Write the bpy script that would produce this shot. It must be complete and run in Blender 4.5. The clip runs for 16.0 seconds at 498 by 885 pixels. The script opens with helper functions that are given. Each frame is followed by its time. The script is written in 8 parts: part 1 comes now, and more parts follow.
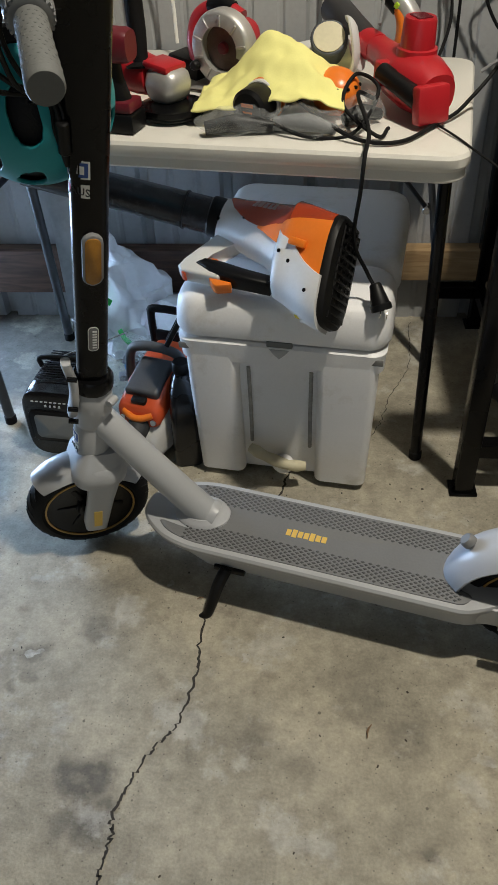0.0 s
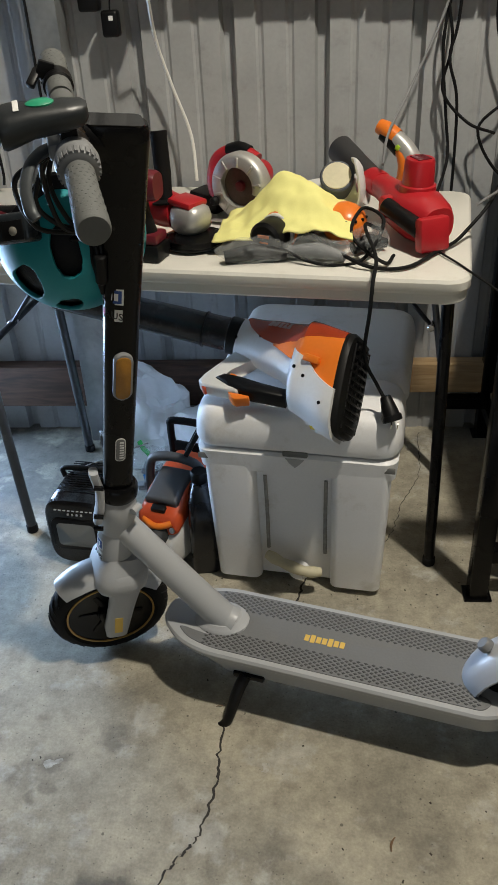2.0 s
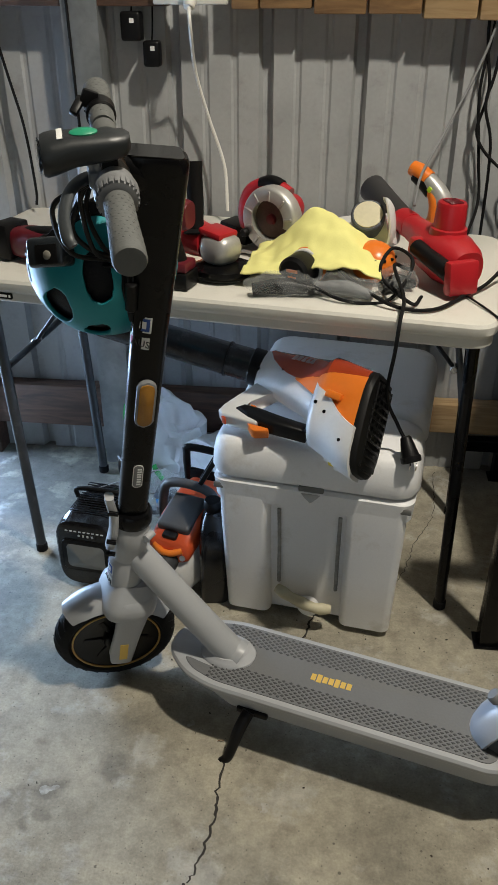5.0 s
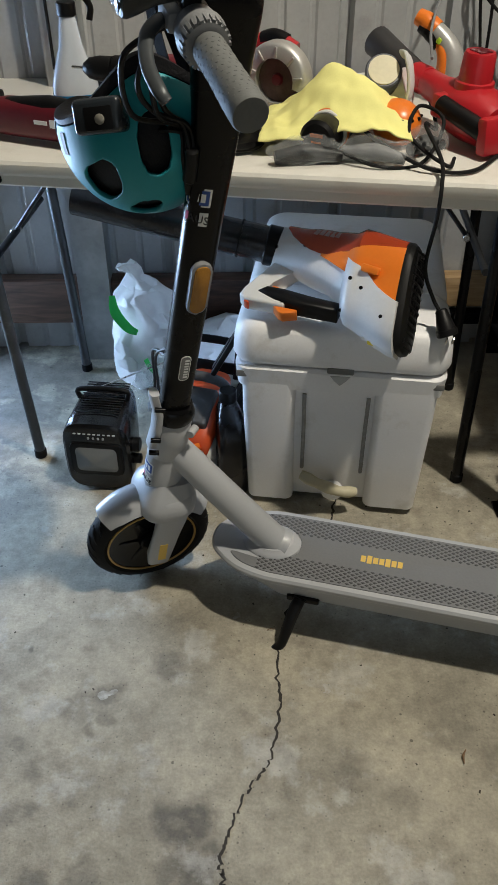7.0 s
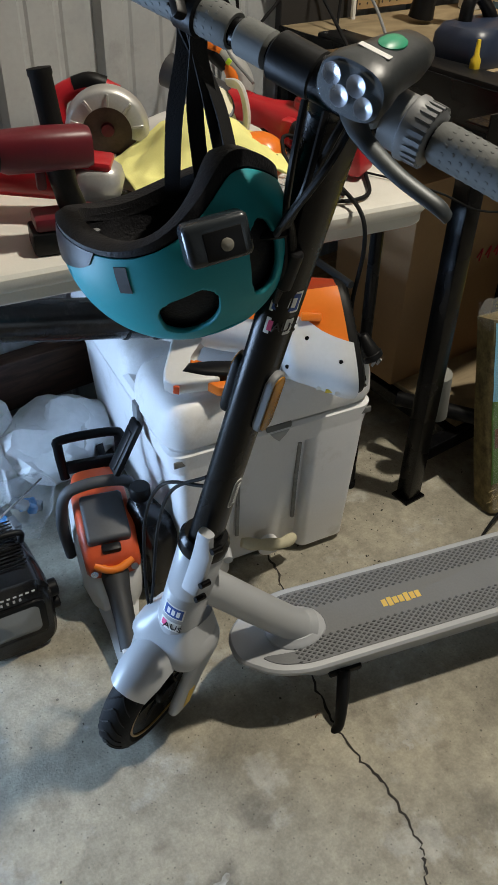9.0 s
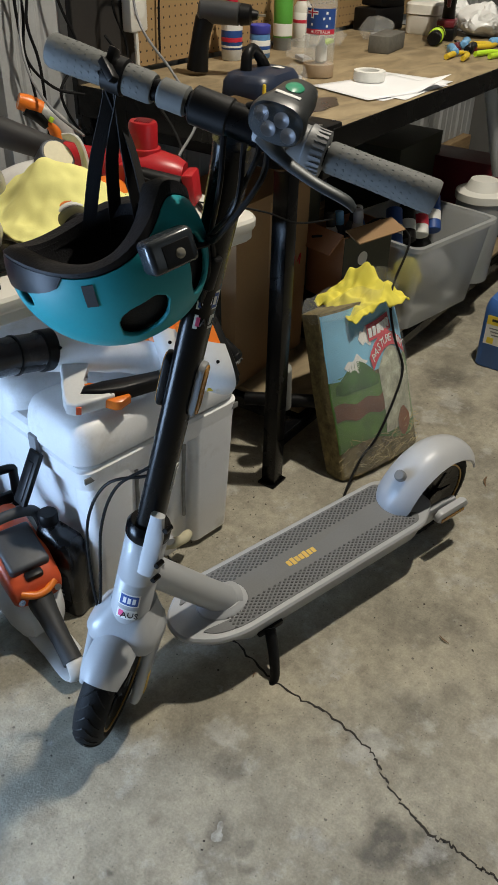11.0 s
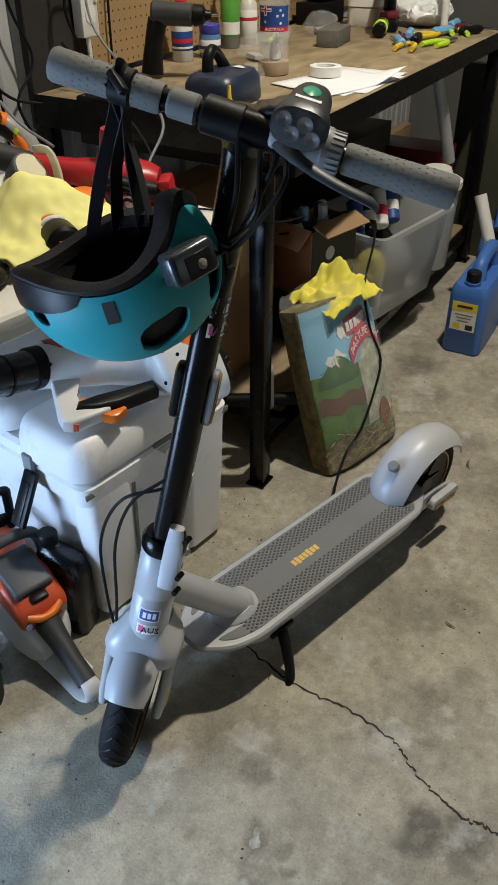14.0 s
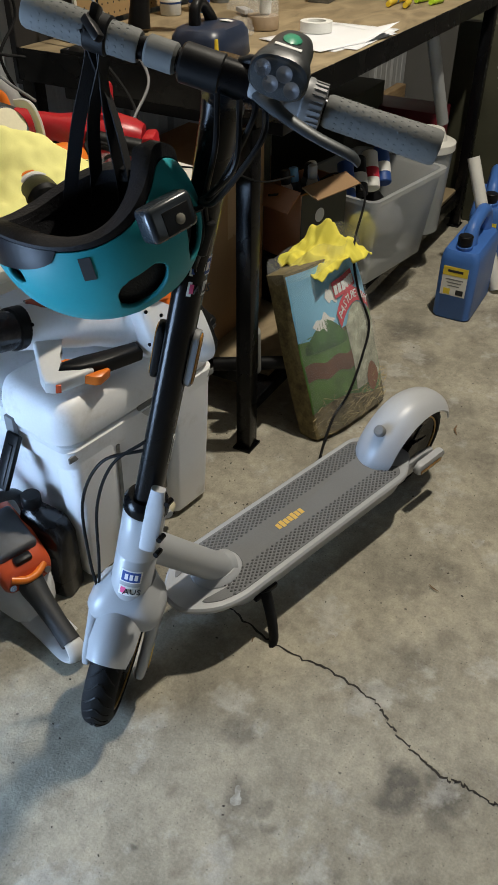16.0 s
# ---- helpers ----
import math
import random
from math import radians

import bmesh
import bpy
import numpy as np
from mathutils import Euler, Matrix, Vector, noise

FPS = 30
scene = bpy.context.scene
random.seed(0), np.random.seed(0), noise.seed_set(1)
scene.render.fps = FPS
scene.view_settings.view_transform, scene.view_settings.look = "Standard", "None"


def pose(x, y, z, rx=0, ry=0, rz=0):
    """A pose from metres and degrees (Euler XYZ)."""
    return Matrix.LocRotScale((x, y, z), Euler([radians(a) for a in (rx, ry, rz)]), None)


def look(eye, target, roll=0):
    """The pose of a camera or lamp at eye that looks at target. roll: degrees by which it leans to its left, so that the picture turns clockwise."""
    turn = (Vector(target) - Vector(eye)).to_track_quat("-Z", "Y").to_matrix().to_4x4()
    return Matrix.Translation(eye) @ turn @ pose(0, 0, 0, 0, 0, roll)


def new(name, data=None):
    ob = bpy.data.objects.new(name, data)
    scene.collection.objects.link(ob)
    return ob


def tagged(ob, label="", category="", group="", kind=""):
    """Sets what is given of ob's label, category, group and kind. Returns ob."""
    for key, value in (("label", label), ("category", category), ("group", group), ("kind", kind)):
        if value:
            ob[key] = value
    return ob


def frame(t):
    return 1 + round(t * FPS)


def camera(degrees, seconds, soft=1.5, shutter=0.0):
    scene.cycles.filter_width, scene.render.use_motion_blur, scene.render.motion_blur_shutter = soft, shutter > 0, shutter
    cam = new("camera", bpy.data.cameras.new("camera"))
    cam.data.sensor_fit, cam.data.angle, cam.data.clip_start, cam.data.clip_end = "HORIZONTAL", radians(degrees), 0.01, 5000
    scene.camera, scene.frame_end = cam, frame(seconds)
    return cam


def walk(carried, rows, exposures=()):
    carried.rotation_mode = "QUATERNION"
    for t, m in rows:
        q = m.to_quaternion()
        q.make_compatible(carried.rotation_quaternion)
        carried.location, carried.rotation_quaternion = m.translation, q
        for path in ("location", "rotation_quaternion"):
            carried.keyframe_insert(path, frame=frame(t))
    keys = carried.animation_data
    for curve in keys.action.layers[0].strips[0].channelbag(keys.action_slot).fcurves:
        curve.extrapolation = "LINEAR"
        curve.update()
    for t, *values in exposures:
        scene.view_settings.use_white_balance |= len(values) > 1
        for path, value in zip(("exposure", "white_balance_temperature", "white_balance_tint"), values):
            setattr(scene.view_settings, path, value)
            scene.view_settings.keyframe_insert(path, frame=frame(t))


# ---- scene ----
cam = camera(35.0, 16.0, soft=0.85)
PATH = [
    (0, (0.155, 0.338, 1.217), (-0.062, 1.858, -0.065), -2.4),
    (0.5, (0.16, 0.337, 1.228), (-0.055, 1.9, -0.001), -2.7),
    (1, (0.159, 0.317, 1.248), (-0.057, 1.936, 0.093), -2.8),
    (1.5, (0.159, 0.296, 1.249), (-0.076, 1.958, 0.161), -3.0),
    (2, (0.144, 0.288, 1.248), (-0.105, 1.968, 0.191), -2.9),
    (2.5, (0.157, 0.288, 1.26), (-0.111, 1.976, 0.221), -2.8),
    (3, (0.136, 0.287, 1.262), (-0.16, 1.978, 0.236), -2.5),
    (3.5, (0.134, 0.295, 1.254), (-0.168, 1.987, 0.231), -1.9),
    (4, (0.131, 0.296, 1.255), (-0.161, 1.992, 0.237), -1.1),
    (4.5, (0.133, 0.291, 1.26), (-0.156, 1.998, 0.258), -0.4),
    (4.7, (0.131, 0.293, 1.259), (-0.154, 2.004, 0.264), -0.2),
    (6.8, (-0.032, 0.336, 1.221), (-0.131, 1.932, 0.02), -0.0),
    (7, (-0.095, 0.329, 1.214), (-0.152, 1.905, -0.016), -0.1),
    (7.5, (-0.203, 0.324, 1.194), (-0.184, 1.85, -0.098), -1.2),
    (8, (-0.357, 0.439, 1.185), (-0.136, 1.94, -0.119), -1.3),
    (8.5, (-0.512, 0.613, 1.221), (0.043, 2.038, -0.069), 1.0),
    (9, (-0.641, 0.716, 1.244), (0.226, 2.018, -0.001), 1.7),
    (9.5, (-0.683, 0.7, 1.235), (0.349, 1.882, -0.006), 1.4),
    (9.7, (-0.711, 0.66, 1.233), (0.365, 1.802, -0.008), 1.1),
    (11.8, (-1.014, 0.732, 1.3), (0.381, 1.663, 0.211), 2.1),
    (12, (-1.033, 0.741, 1.295), (0.378, 1.653, 0.209), 1.9),
    (12.5, (-1.054, 0.769, 1.289), (0.365, 1.657, 0.193), 1.4),
    (13, (-1.031, 0.77, 1.288), (0.379, 1.663, 0.185), 0.7),
    (13.5, (-0.985, 0.776, 1.29), (0.407, 1.675, 0.17), 0.0),
    (14, (-0.96, 0.782, 1.285), (0.411, 1.673, 0.134), -0.2),
    (14.5, (-0.959, 0.771, 1.275), (0.402, 1.648, 0.101), -0.2),
    (15, (-0.953, 0.774, 1.275), (0.406, 1.629, 0.082), 0.3),
    (15.5, (-0.949, 0.773, 1.275), (0.399, 1.624, 0.068), 0.4),
    (16, (-0.95, 0.769, 1.273), (0.39, 1.619, 0.056), 0.5),
]
walk(cam, [(t, look(eye, target, roll)) for t, eye, target, roll in PATH])

# ---- world and light ----
world = bpy.data.worlds.new("sky")
scene.world = world
world.use_nodes = True
wn = world.node_tree.nodes
sky = wn.new("ShaderNodeTexSky")
sky.sky_type = "NISHITA"
sky.sun_disc = False
sky.sun_elevation, sky.sun_rotation = radians(35), radians(200)
wn["Background"].inputs["Strength"].default_value = 0.03
world.node_tree.links.new(sky.outputs[0], wn["Background"].inputs["Color"])


def lamp(name, kind, at, target, power, color, size, size_y=0.0):
    data = bpy.data.lights.new(name, kind)
    data.energy, data.color = power, color
    if kind == "AREA":
        data.shape, data.size, data.size_y = "RECTANGLE", size, size_y or size
    else:
        data.shadow_soft_size = size
    ob = new(name, data)
    ob.matrix_world = look(at, target)
    return ob


# ceiling bulb; low daylight in the side doorway; added cool fill from the unseen front
lamp("ceiling_bulb_light", "POINT", (0.86, 1.03, 3.1), (0, 0, 0), 255, (1.0, 0.925, 0.785), 0.06)
lamp("side_door_daylight", "AREA", (-1.52, 2.41, 0.43), (-0.35, 1.92, 0.72), 62, (0.46, 0.67, 1.0), 0.95, 0.66)
lamp("front_fill_light", "AREA", (0.1, -3.45, 1.1), (0.0, 2.0, 0.9), 8, (0.64, 0.82, 1.0), 3.0, 1.9)


# ---- materials ----
def mat(name, color, rough=0.5, metal=0.0, vary=0.18, scale=9.0, fine=140.0, bump=0.12, spec=0.5, alpha=1.0, trans=0.0, dirt=None, dirt_amt=0.0, coat=0.0):
    """A surface with uneven colour at two scales, uneven gloss and fine relief."""
    m = bpy.data.materials.new(name)
    m.use_nodes = True
    n, l = m.node_tree.nodes, m.node_tree.links
    p = n["Principled BSDF"]
    tc = n.new("ShaderNodeTexCoord")
    big, small = n.new("ShaderNodeTexNoise"), n.new("ShaderNodeTexNoise")
    big.inputs["Scale"].default_value, big.inputs["Detail"].default_value = scale, 5
    small.inputs["Scale"].default_value, small.inputs["Detail"].default_value = fine, 3
    l.new(tc.outputs["Object"], big.inputs["Vector"])
    l.new(tc.outputs["Object"], small.inputs["Vector"])
    add = n.new("ShaderNodeMath")
    add.operation = "MULTIPLY_ADD"
    add.inputs[1].default_value = 0.35
    l.new(small.outputs["Fac"], add.inputs[0])
    l.new(big.outputs["Fac"], add.inputs[2])
    ramp = n.new("ShaderNodeValToRGB")
    ramp.color_ramp.elements[0].position, ramp.color_ramp.elements[1].position = 0.42, 0.95
    lo = [max(0, c * (1 - vary)) for c in color[:3]]
    hi = [min(1, c * (1 + vary * 0.6)) for c in color[:3]]
    ramp.color_ramp.elements[0].color, ramp.color_ramp.elements[1].color = (*lo, 1), (*hi, 1)
    l.new(add.outputs[0], ramp.inputs[0])
    out = ramp.outputs[0]
    if dirt:
        dn = n.new("ShaderNodeTexNoise")
        dn.inputs["Scale"].default_value, dn.inputs["Detail"].default_value, dn.inputs["Roughness"].default_value = scale * 1.7 + 3, 8, 0.7
        l.new(tc.outputs["Object"], dn.inputs["Vector"])
        dr = n.new("ShaderNodeMapRange")
        dr.inputs["From Min"].default_value, dr.inputs["From Max"].default_value, dr.inputs["To Max"].default_value = 0.55, 0.75, dirt_amt
        l.new(dn.outputs["Fac"], dr.inputs["Value"])
        mx = n.new("ShaderNodeMix")
        mx.data_type = "RGBA"
        mx.inputs["B"].default_value = (*dirt, 1)
        l.new(dr.outputs[0], mx.inputs["Factor"])
        l.new(out, mx.inputs["A"])
        out = mx.outputs["Result"]
    l.new(out, p.inputs["Base Color"])
    rr = n.new("ShaderNodeMapRange")
    rr.inputs["To Min"].default_value, rr.inputs["To Max"].default_value = max(0.02, rough - 0.12), min(1, rough + 0.12)
    l.new(big.outputs["Fac"], rr.inputs["Value"])
    l.new(rr.outputs[0], p.inputs["Roughness"])
    p.inputs["Metallic"].default_value = metal
    p.inputs["Specular IOR Level"].default_value = spec
    p.inputs["Coat Weight"].default_value = coat
    p.inputs["Transmission Weight"].default_value = trans
    p.inputs["Alpha"].default_value = alpha
    if bump:
        b = n.new("ShaderNodeBump")
        b.inputs["Strength"].default_value, b.inputs["Distance"].default_value = bump, 0.002
        l.new(small.outputs["Fac"], b.inputs["Height"])
        l.new(b.outputs[0], p.inputs["Normal"])
    return m


def math_node(m, op, a, b=None, c=None, clamp=False):
    nd = m.node_tree.nodes.new("ShaderNodeMath")
    nd.operation, nd.use_clamp = op, clamp
    for i, v in enumerate((a, b, c)):
        if v is None:
            continue
        if isinstance(v, (int, float)):
            nd.inputs[i].default_value = v
        else:
            m.node_tree.links.new(v, nd.inputs[i])
    return nd.outputs[0]


def concrete():
    m = mat("concrete", (0.375, 0.345, 0.27), 0.72, vary=0.42, scale=5.5, fine=210, bump=0.6, dirt=(0.19, 0.165, 0.13), dirt_amt=0.75)
    n, l = m.node_tree.nodes, m.node_tree.links
    p = n["Principled BSDF"]
    src = p.inputs["Base Color"].links[0].from_socket
    tc = n["Texture Coordinate"]
    warp = n.new("ShaderNodeTexNoise")
    warp.inputs["Scale"].default_value, warp.inputs["Detail"].default_value = 14, 4
    l.new(tc.outputs["Object"], warp.inputs["Vector"])
    sub = n.new("ShaderNodeVectorMath")
    sub.operation = "MULTIPLY_ADD"
    sub.inputs[1].default_value, sub.inputs[2].default_value = (0.09, 0.09, 0), (-0.045, -0.045, 0)
    l.new(warp.outputs["Color"], sub.inputs[0])
    pos = n.new("ShaderNodeVectorMath")
    l.new(tc.outputs["Object"], pos.inputs[0])
    l.new(sub.outputs[0], pos.inputs[1])
    # oil spots and worn marks: x, y, radius, strength
    total = None
    for x, y, r, k in ((-0.22, 0.925, 0.045, 0.75), (-0.23, 0.86, 0.035, 0.5), (-0.42, 1.12, 0.035, 0.35), (-0.48, 0.93, 0.03, 0.5),
                       (-0.47, 1.0, 0.025, 0.4), (-0.4, 0.95, 0.02, 0.35), (-0.5, 1.05, 0.02, 0.4), (-0.39, 1.08, 0.018, 0.45), (0.12, 0.98, 0.04, 0.35),
                       (0.30, 1.05, 0.05, 0.35), (0.05, 1.02, 0.03, 0.3), (0.32, 0.86, 0.016, 0.6), (0.72, 1.12, 0.05, 0.4), (0.9, 1.25, 0.06, 0.35), (-0.55, 1.25, 0.012, 0.6),
                       (-0.36, 0.83, 0.03, 0.5), (-0.44, 0.82, 0.03, 0.55), (1.25, 1.55, 0.08, 0.5), (1.1, 1.45, 0.05, 0.4), (-0.9, 1.7, 0.16, 0.3), (-0.381, 1.148, 0.034, 0.6), (-0.362, 1.112, 0.018, 0.45), (-0.275, 1.209, 0.034, 0.45), (-0.19, 0.865, 0.04, 0.7), (0.16, 1.16, 0.03, 0.3), (0.22, 1.10, 0.04, 0.3)):
        d = n.new("ShaderNodeVectorMath")
        d.operation = "DISTANCE"
        d.inputs[1].default_value = (x, y, 0)
        l.new(pos.outputs[0], d.inputs[0])
        mr = n.new("ShaderNodeMapRange")
        mr.interpolation_type = "SMOOTHSTEP"
        mr.inputs["From Min"].default_value, mr.inputs["From Max"].default_value = r * 1.25, r * 0.45
        mr.inputs["To Max"].default_value = k
        l.new(d.outputs["Value"], mr.inputs["Value"])
        total = mr.outputs[0] if total is None else math_node(m, "MAXIMUM", total, mr.outputs[0])
    gr = n.new("ShaderNodeTexNoise")
    gr.inputs["Scale"].default_value, gr.inputs["Detail"].default_value = 45, 5
    l.new(tc.outputs["Object"], gr.inputs["Vector"])
    total = math_node(m, "MULTIPLY", total, math_node(m, "MULTIPLY_ADD", gr.outputs["Fac"], 2.3, -0.2, True))
    mx = n.new("ShaderNodeMix")
    mx.data_type = "RGBA"
    mx.inputs["B"].default_value = (0.06, 0.055, 0.05, 1)
    l.new(total, mx.inputs["Factor"])
    l.new(src, mx.inputs["A"])
    # spalled flakes that show pale stone: x, y, radius
    flake = None
    for x, y, r in ((-0.386, 1.146, 0.013), (-0.373, 1.152, 0.008), (0.005, 1.165, 0.010), (0.42, 1.02, 0.010), (-0.16, 1.33, 0.007)):
        d = n.new("ShaderNodeVectorMath")
        d.operation = "DISTANCE"
        d.inputs[1].default_value = (x, y, 0)
        l.new(pos.outputs[0], d.inputs[0])
        hit = math_node(m, "LESS_THAN", d.outputs["Value"], r)
        flake = hit if flake is None else math_node(m, "MAXIMUM", flake, hit)
    mxf = n.new("ShaderNodeMix")
    mxf.data_type = "RGBA"
    mxf.inputs["B"].default_value = (0.47, 0.46, 0.43, 1)
    l.new(math_node(m, "MULTIPLY", flake, math_node(m, "MULTIPLY_ADD", gr.outputs["Fac"], 3.2, -1.25, True)), mxf.inputs["Factor"])
    l.new(mx.outputs["Result"], mxf.inputs["A"])
    # small dark grains of grit
    v = n.new("ShaderNodeTexVoronoi")
    v.inputs["Scale"].default_value = 22
    l.new(tc.outputs["Object"], v.inputs["Vector"])
    grit = n.new("ShaderNodeMapRange")
    grit.inputs["From Min"].default_value, grit.inputs["From Max"].default_value, grit.inputs["To Max"].default_value = 0.075, 0.05, 0.75
    l.new(v.outputs["Distance"], grit.inputs["Value"])
    sel = math_node(m, "GREATER_THAN", gr.outputs["Fac"], 0.52)
    mx2 = n.new("ShaderNodeMix")
    mx2.data_type = "RGBA"
    mx2.inputs["B"].default_value = (0.07, 0.06, 0.05, 1)
    l.new(math_node(m, "MULTIPLY", grit.outputs[0], sel), mx2.inputs["Factor"])
    l.new(mxf.outputs["Result"], mx2.inputs["A"])
    # pale lime blotches
    pn = n.new("ShaderNodeTexNoise")
    pn.inputs["Scale"].default_value, pn.inputs["Detail"].default_value, pn.inputs["Roughness"].default_value = 6.5, 7, 0.65
    l.new(tc.outputs["Object"], pn.inputs["Vector"])
    pr = n.new("ShaderNodeMapRange")
    pr.inputs["From Min"].default_value, pr.inputs["From Max"].default_value, pr.inputs["To Max"].default_value = 0.55, 0.62, 0.5
    l.new(pn.outputs["Fac"], pr.inputs["Value"])
    mx3 = n.new("ShaderNodeMix")
    mx3.data_type = "RGBA"
    mx3.inputs["B"].default_value = (0.5, 0.49, 0.45, 1)
    l.new(pr.outputs[0], mx3.inputs["Factor"])
    l.new(mx2.outputs["Result"], mx3.inputs["A"])
    # dark damp patches with ragged edges by the side door
    dd = n.new("ShaderNodeVectorMath")
    dd.operation = "DISTANCE"
    dd.inputs[1].default_value = (-1.0, 2.05, 0)
    l.new(tc.outputs["Object"], dd.inputs[0])
    near = n.new("ShaderNodeMapRange")
    near.inputs["From Min"].default_value, near.inputs["From Max"].default_value = 0.75, 0.25
    near.inputs["To Min"].default_value, near.inputs["To Max"].default_value = 0.0, 0.22
    l.new(dd.outputs["Value"], near.inputs["Value"])
    dn2 = n.new("ShaderNodeTexNoise")
    dn2.inputs["Scale"].default_value, dn2.inputs["Detail"].default_value, dn2.inputs["Roughness"].default_value = 9, 6, 0.6
    l.new(tc.outputs["Object"], dn2.inputs["Vector"])
    edge = math_node(m, "MULTIPLY", math_node(m, "ADD", math_node(m, "ADD", dn2.outputs["Fac"], near.outputs[0]), -0.60), 14, None, True)
    wet = math_node(m, "MULTIPLY", edge, math_node(m, "MULTIPLY", near.outputs[0], 3.2), None, True)
    mx4 = n.new("ShaderNodeMix")
    mx4.data_type = "RGBA"
    mx4.inputs["B"].default_value = (0.11, 0.105, 0.10, 1)
    l.new(wet, mx4.inputs["Factor"])
    l.new(mx3.outputs["Result"], mx4.inputs["A"])
    # mottled cement paste, a few centimetres across, with pin holes
    mo = n.new("ShaderNodeTexNoise")
    mo.inputs["Scale"].default_value, mo.inputs["Detail"].default_value, mo.inputs["Roughness"].default_value = 30, 8, 0.75
    l.new(tc.outputs["Object"], mo.inputs["Vector"])
    lo = n.new("ShaderNodeMapRange")
    lo.inputs["From Min"].default_value, lo.inputs["From Max"].default_value = 0.32, 0.66
    lo.inputs["To Min"].default_value, lo.inputs["To Max"].default_value = 0.72, 1.20
    l.new(mo.outputs["Fac"], lo.inputs["Value"])
    pin = n.new("ShaderNodeTexVoronoi")
    pin.inputs["Scale"].default_value = 75
    l.new(tc.outputs["Object"], pin.inputs["Vector"])
    ph = n.new("ShaderNodeMapRange")
    ph.inputs["From Min"].default_value, ph.inputs["From Max"].default_value, ph.inputs["To Min"].default_value, ph.inputs["To Max"].default_value = 0.06, 0.14, 0.55, 1.0
    l.new(pin.outputs["Distance"], ph.inputs["Value"])
    hv = n.new("ShaderNodeVectorMath")
    hv.operation = "SCALE"
    l.new(mx4.outputs["Result"], hv.inputs[0])
    l.new(math_node(m, "MULTIPLY", lo.outputs[0], ph.outputs[0]), hv.inputs["Scale"])
    l.new(hv.outputs[0], p.inputs["Base Color"])
    return m


def wood(name, a, b, scale=6.0, rough=0.6, stretch=(1, 8, 8)):
    m = mat(name, a, rough, vary=0.2, bump=0.2)
    n, l = m.node_tree.nodes, m.node_tree.links
    p = n["Principled BSDF"]
    mp = n.new("ShaderNodeMapping")
    mp.inputs["Scale"].default_value = stretch
    l.new(n["Texture Coordinate"].outputs["Object"], mp.inputs[0])
    nz = n.new("ShaderNodeTexNoise")
    nz.inputs["Scale"].default_value, nz.inputs["Detail"].default_value, nz.inputs["Distortion"].default_value = scale, 8, 1.2
    l.new(mp.outputs[0], nz.inputs["Vector"])
    r = n.new("ShaderNodeValToRGB")
    r.color_ramp.elements[0].position, r.color_ramp.elements[1].position = 0.35, 0.68
    r.color_ramp.elements[0].color, r.color_ramp.elements[1].color = (*a, 1), (*b, 1)
    l.new(nz.outputs["Fac"], r.inputs[0])
    l.new(r.outputs[0], p.inputs["Base Color"])
    return m


def glass(name, color=(0.9, 0.93, 0.93), rough=0.08, alpha=0.22):
    """Thin clear plastic: mostly see-through with gloss."""
    m = bpy.data.materials.new(name)
    m.use_nodes = True
    n, l = m.node_tree.nodes, m.node_tree.links
    p = n["Principled BSDF"]
    p.inputs["Base Color"].default_value = (*color, 1)
    p.inputs["Alpha"].default_value = alpha
    nz = n.new("ShaderNodeTexNoise")
    nz.inputs["Scale"].default_value = 30
    mr = n.new("ShaderNodeMapRange")
    mr.inputs["To Min"].default_value, mr.inputs["To Max"].default_value = rough, rough + 0.15
    l.new(nz.outputs["Fac"], mr.inputs["Value"])
    l.new(mr.outputs[0], p.inputs["Roughness"])
    b = n.new("ShaderNodeBump")
    b.inputs["Strength"].default_value, b.inputs["Distance"].default_value = 0.3, 0.003
    l.new(nz.outputs["Fac"], b.inputs["Height"])
    l.new(b.outputs[0], p.inputs["Normal"])
    return m


CONCRETE = concrete()
STEEL_SHEET = mat("grey_painted_sheet_steel", (0.37, 0.38, 0.385), 0.45, 0.0, 0.16, 7, 90, 0.1, dirt=(0.17, 0.16, 0.15), dirt_amt=0.45)
GALV = mat("galvanised_steel", (0.42, 0.44, 0.45), 0.42, 0.75, 0.3, 12, 60, 0.08, dirt=(0.2, 0.2, 0.2), dirt_amt=0.4)
TIMBER_DARK = wood("dark_weathered_timber", (0.05, 0.026, 0.018), (0.13, 0.07, 0.045))
TIMBER = wood("raw_pine", (0.27, 0.17, 0.08), (0.42, 0.29, 0.15))
TIMBER_MID = wood("brown_sawn_timber", (0.16, 0.085, 0.035), (0.30, 0.18, 0.08))
PLY = wood("scuffed_plywood", (0.20, 0.15, 0.085), (0.36, 0.28, 0.165), 3.2, 0.65, (2, 4, 4))
PLASTER = mat("garage_lining", (0.09, 0.088, 0.082), 0.8, vary=0.15)
GREY = mat("light_grey_painted_metal", (0.41, 0.42, 0.435), 0.38, 0.0, 0.06, 7, 300, 0.03, coat=0.15)
GREY_PL = mat("pale_grey_plastic", (0.48, 0.49, 0.51), 0.35, 0.0, 0.06, 7, 300, 0.03)
GREY_MID = mat("mid_grey_plastic", (0.20, 0.205, 0.21), 0.5, 0, 0.12, 8, 250, 0.08)
DECK_RUBBER = mat("grey_deck_rubber", (0.165, 0.17, 0.175), 0.62, 0, 0.14, 6, 240, 0.12)
BLACK = mat("satin_black_metal", (0.0035, 0.0035, 0.004), 0.26, 0.0, 0.3, 10, 260, 0.02, spec=0.2)
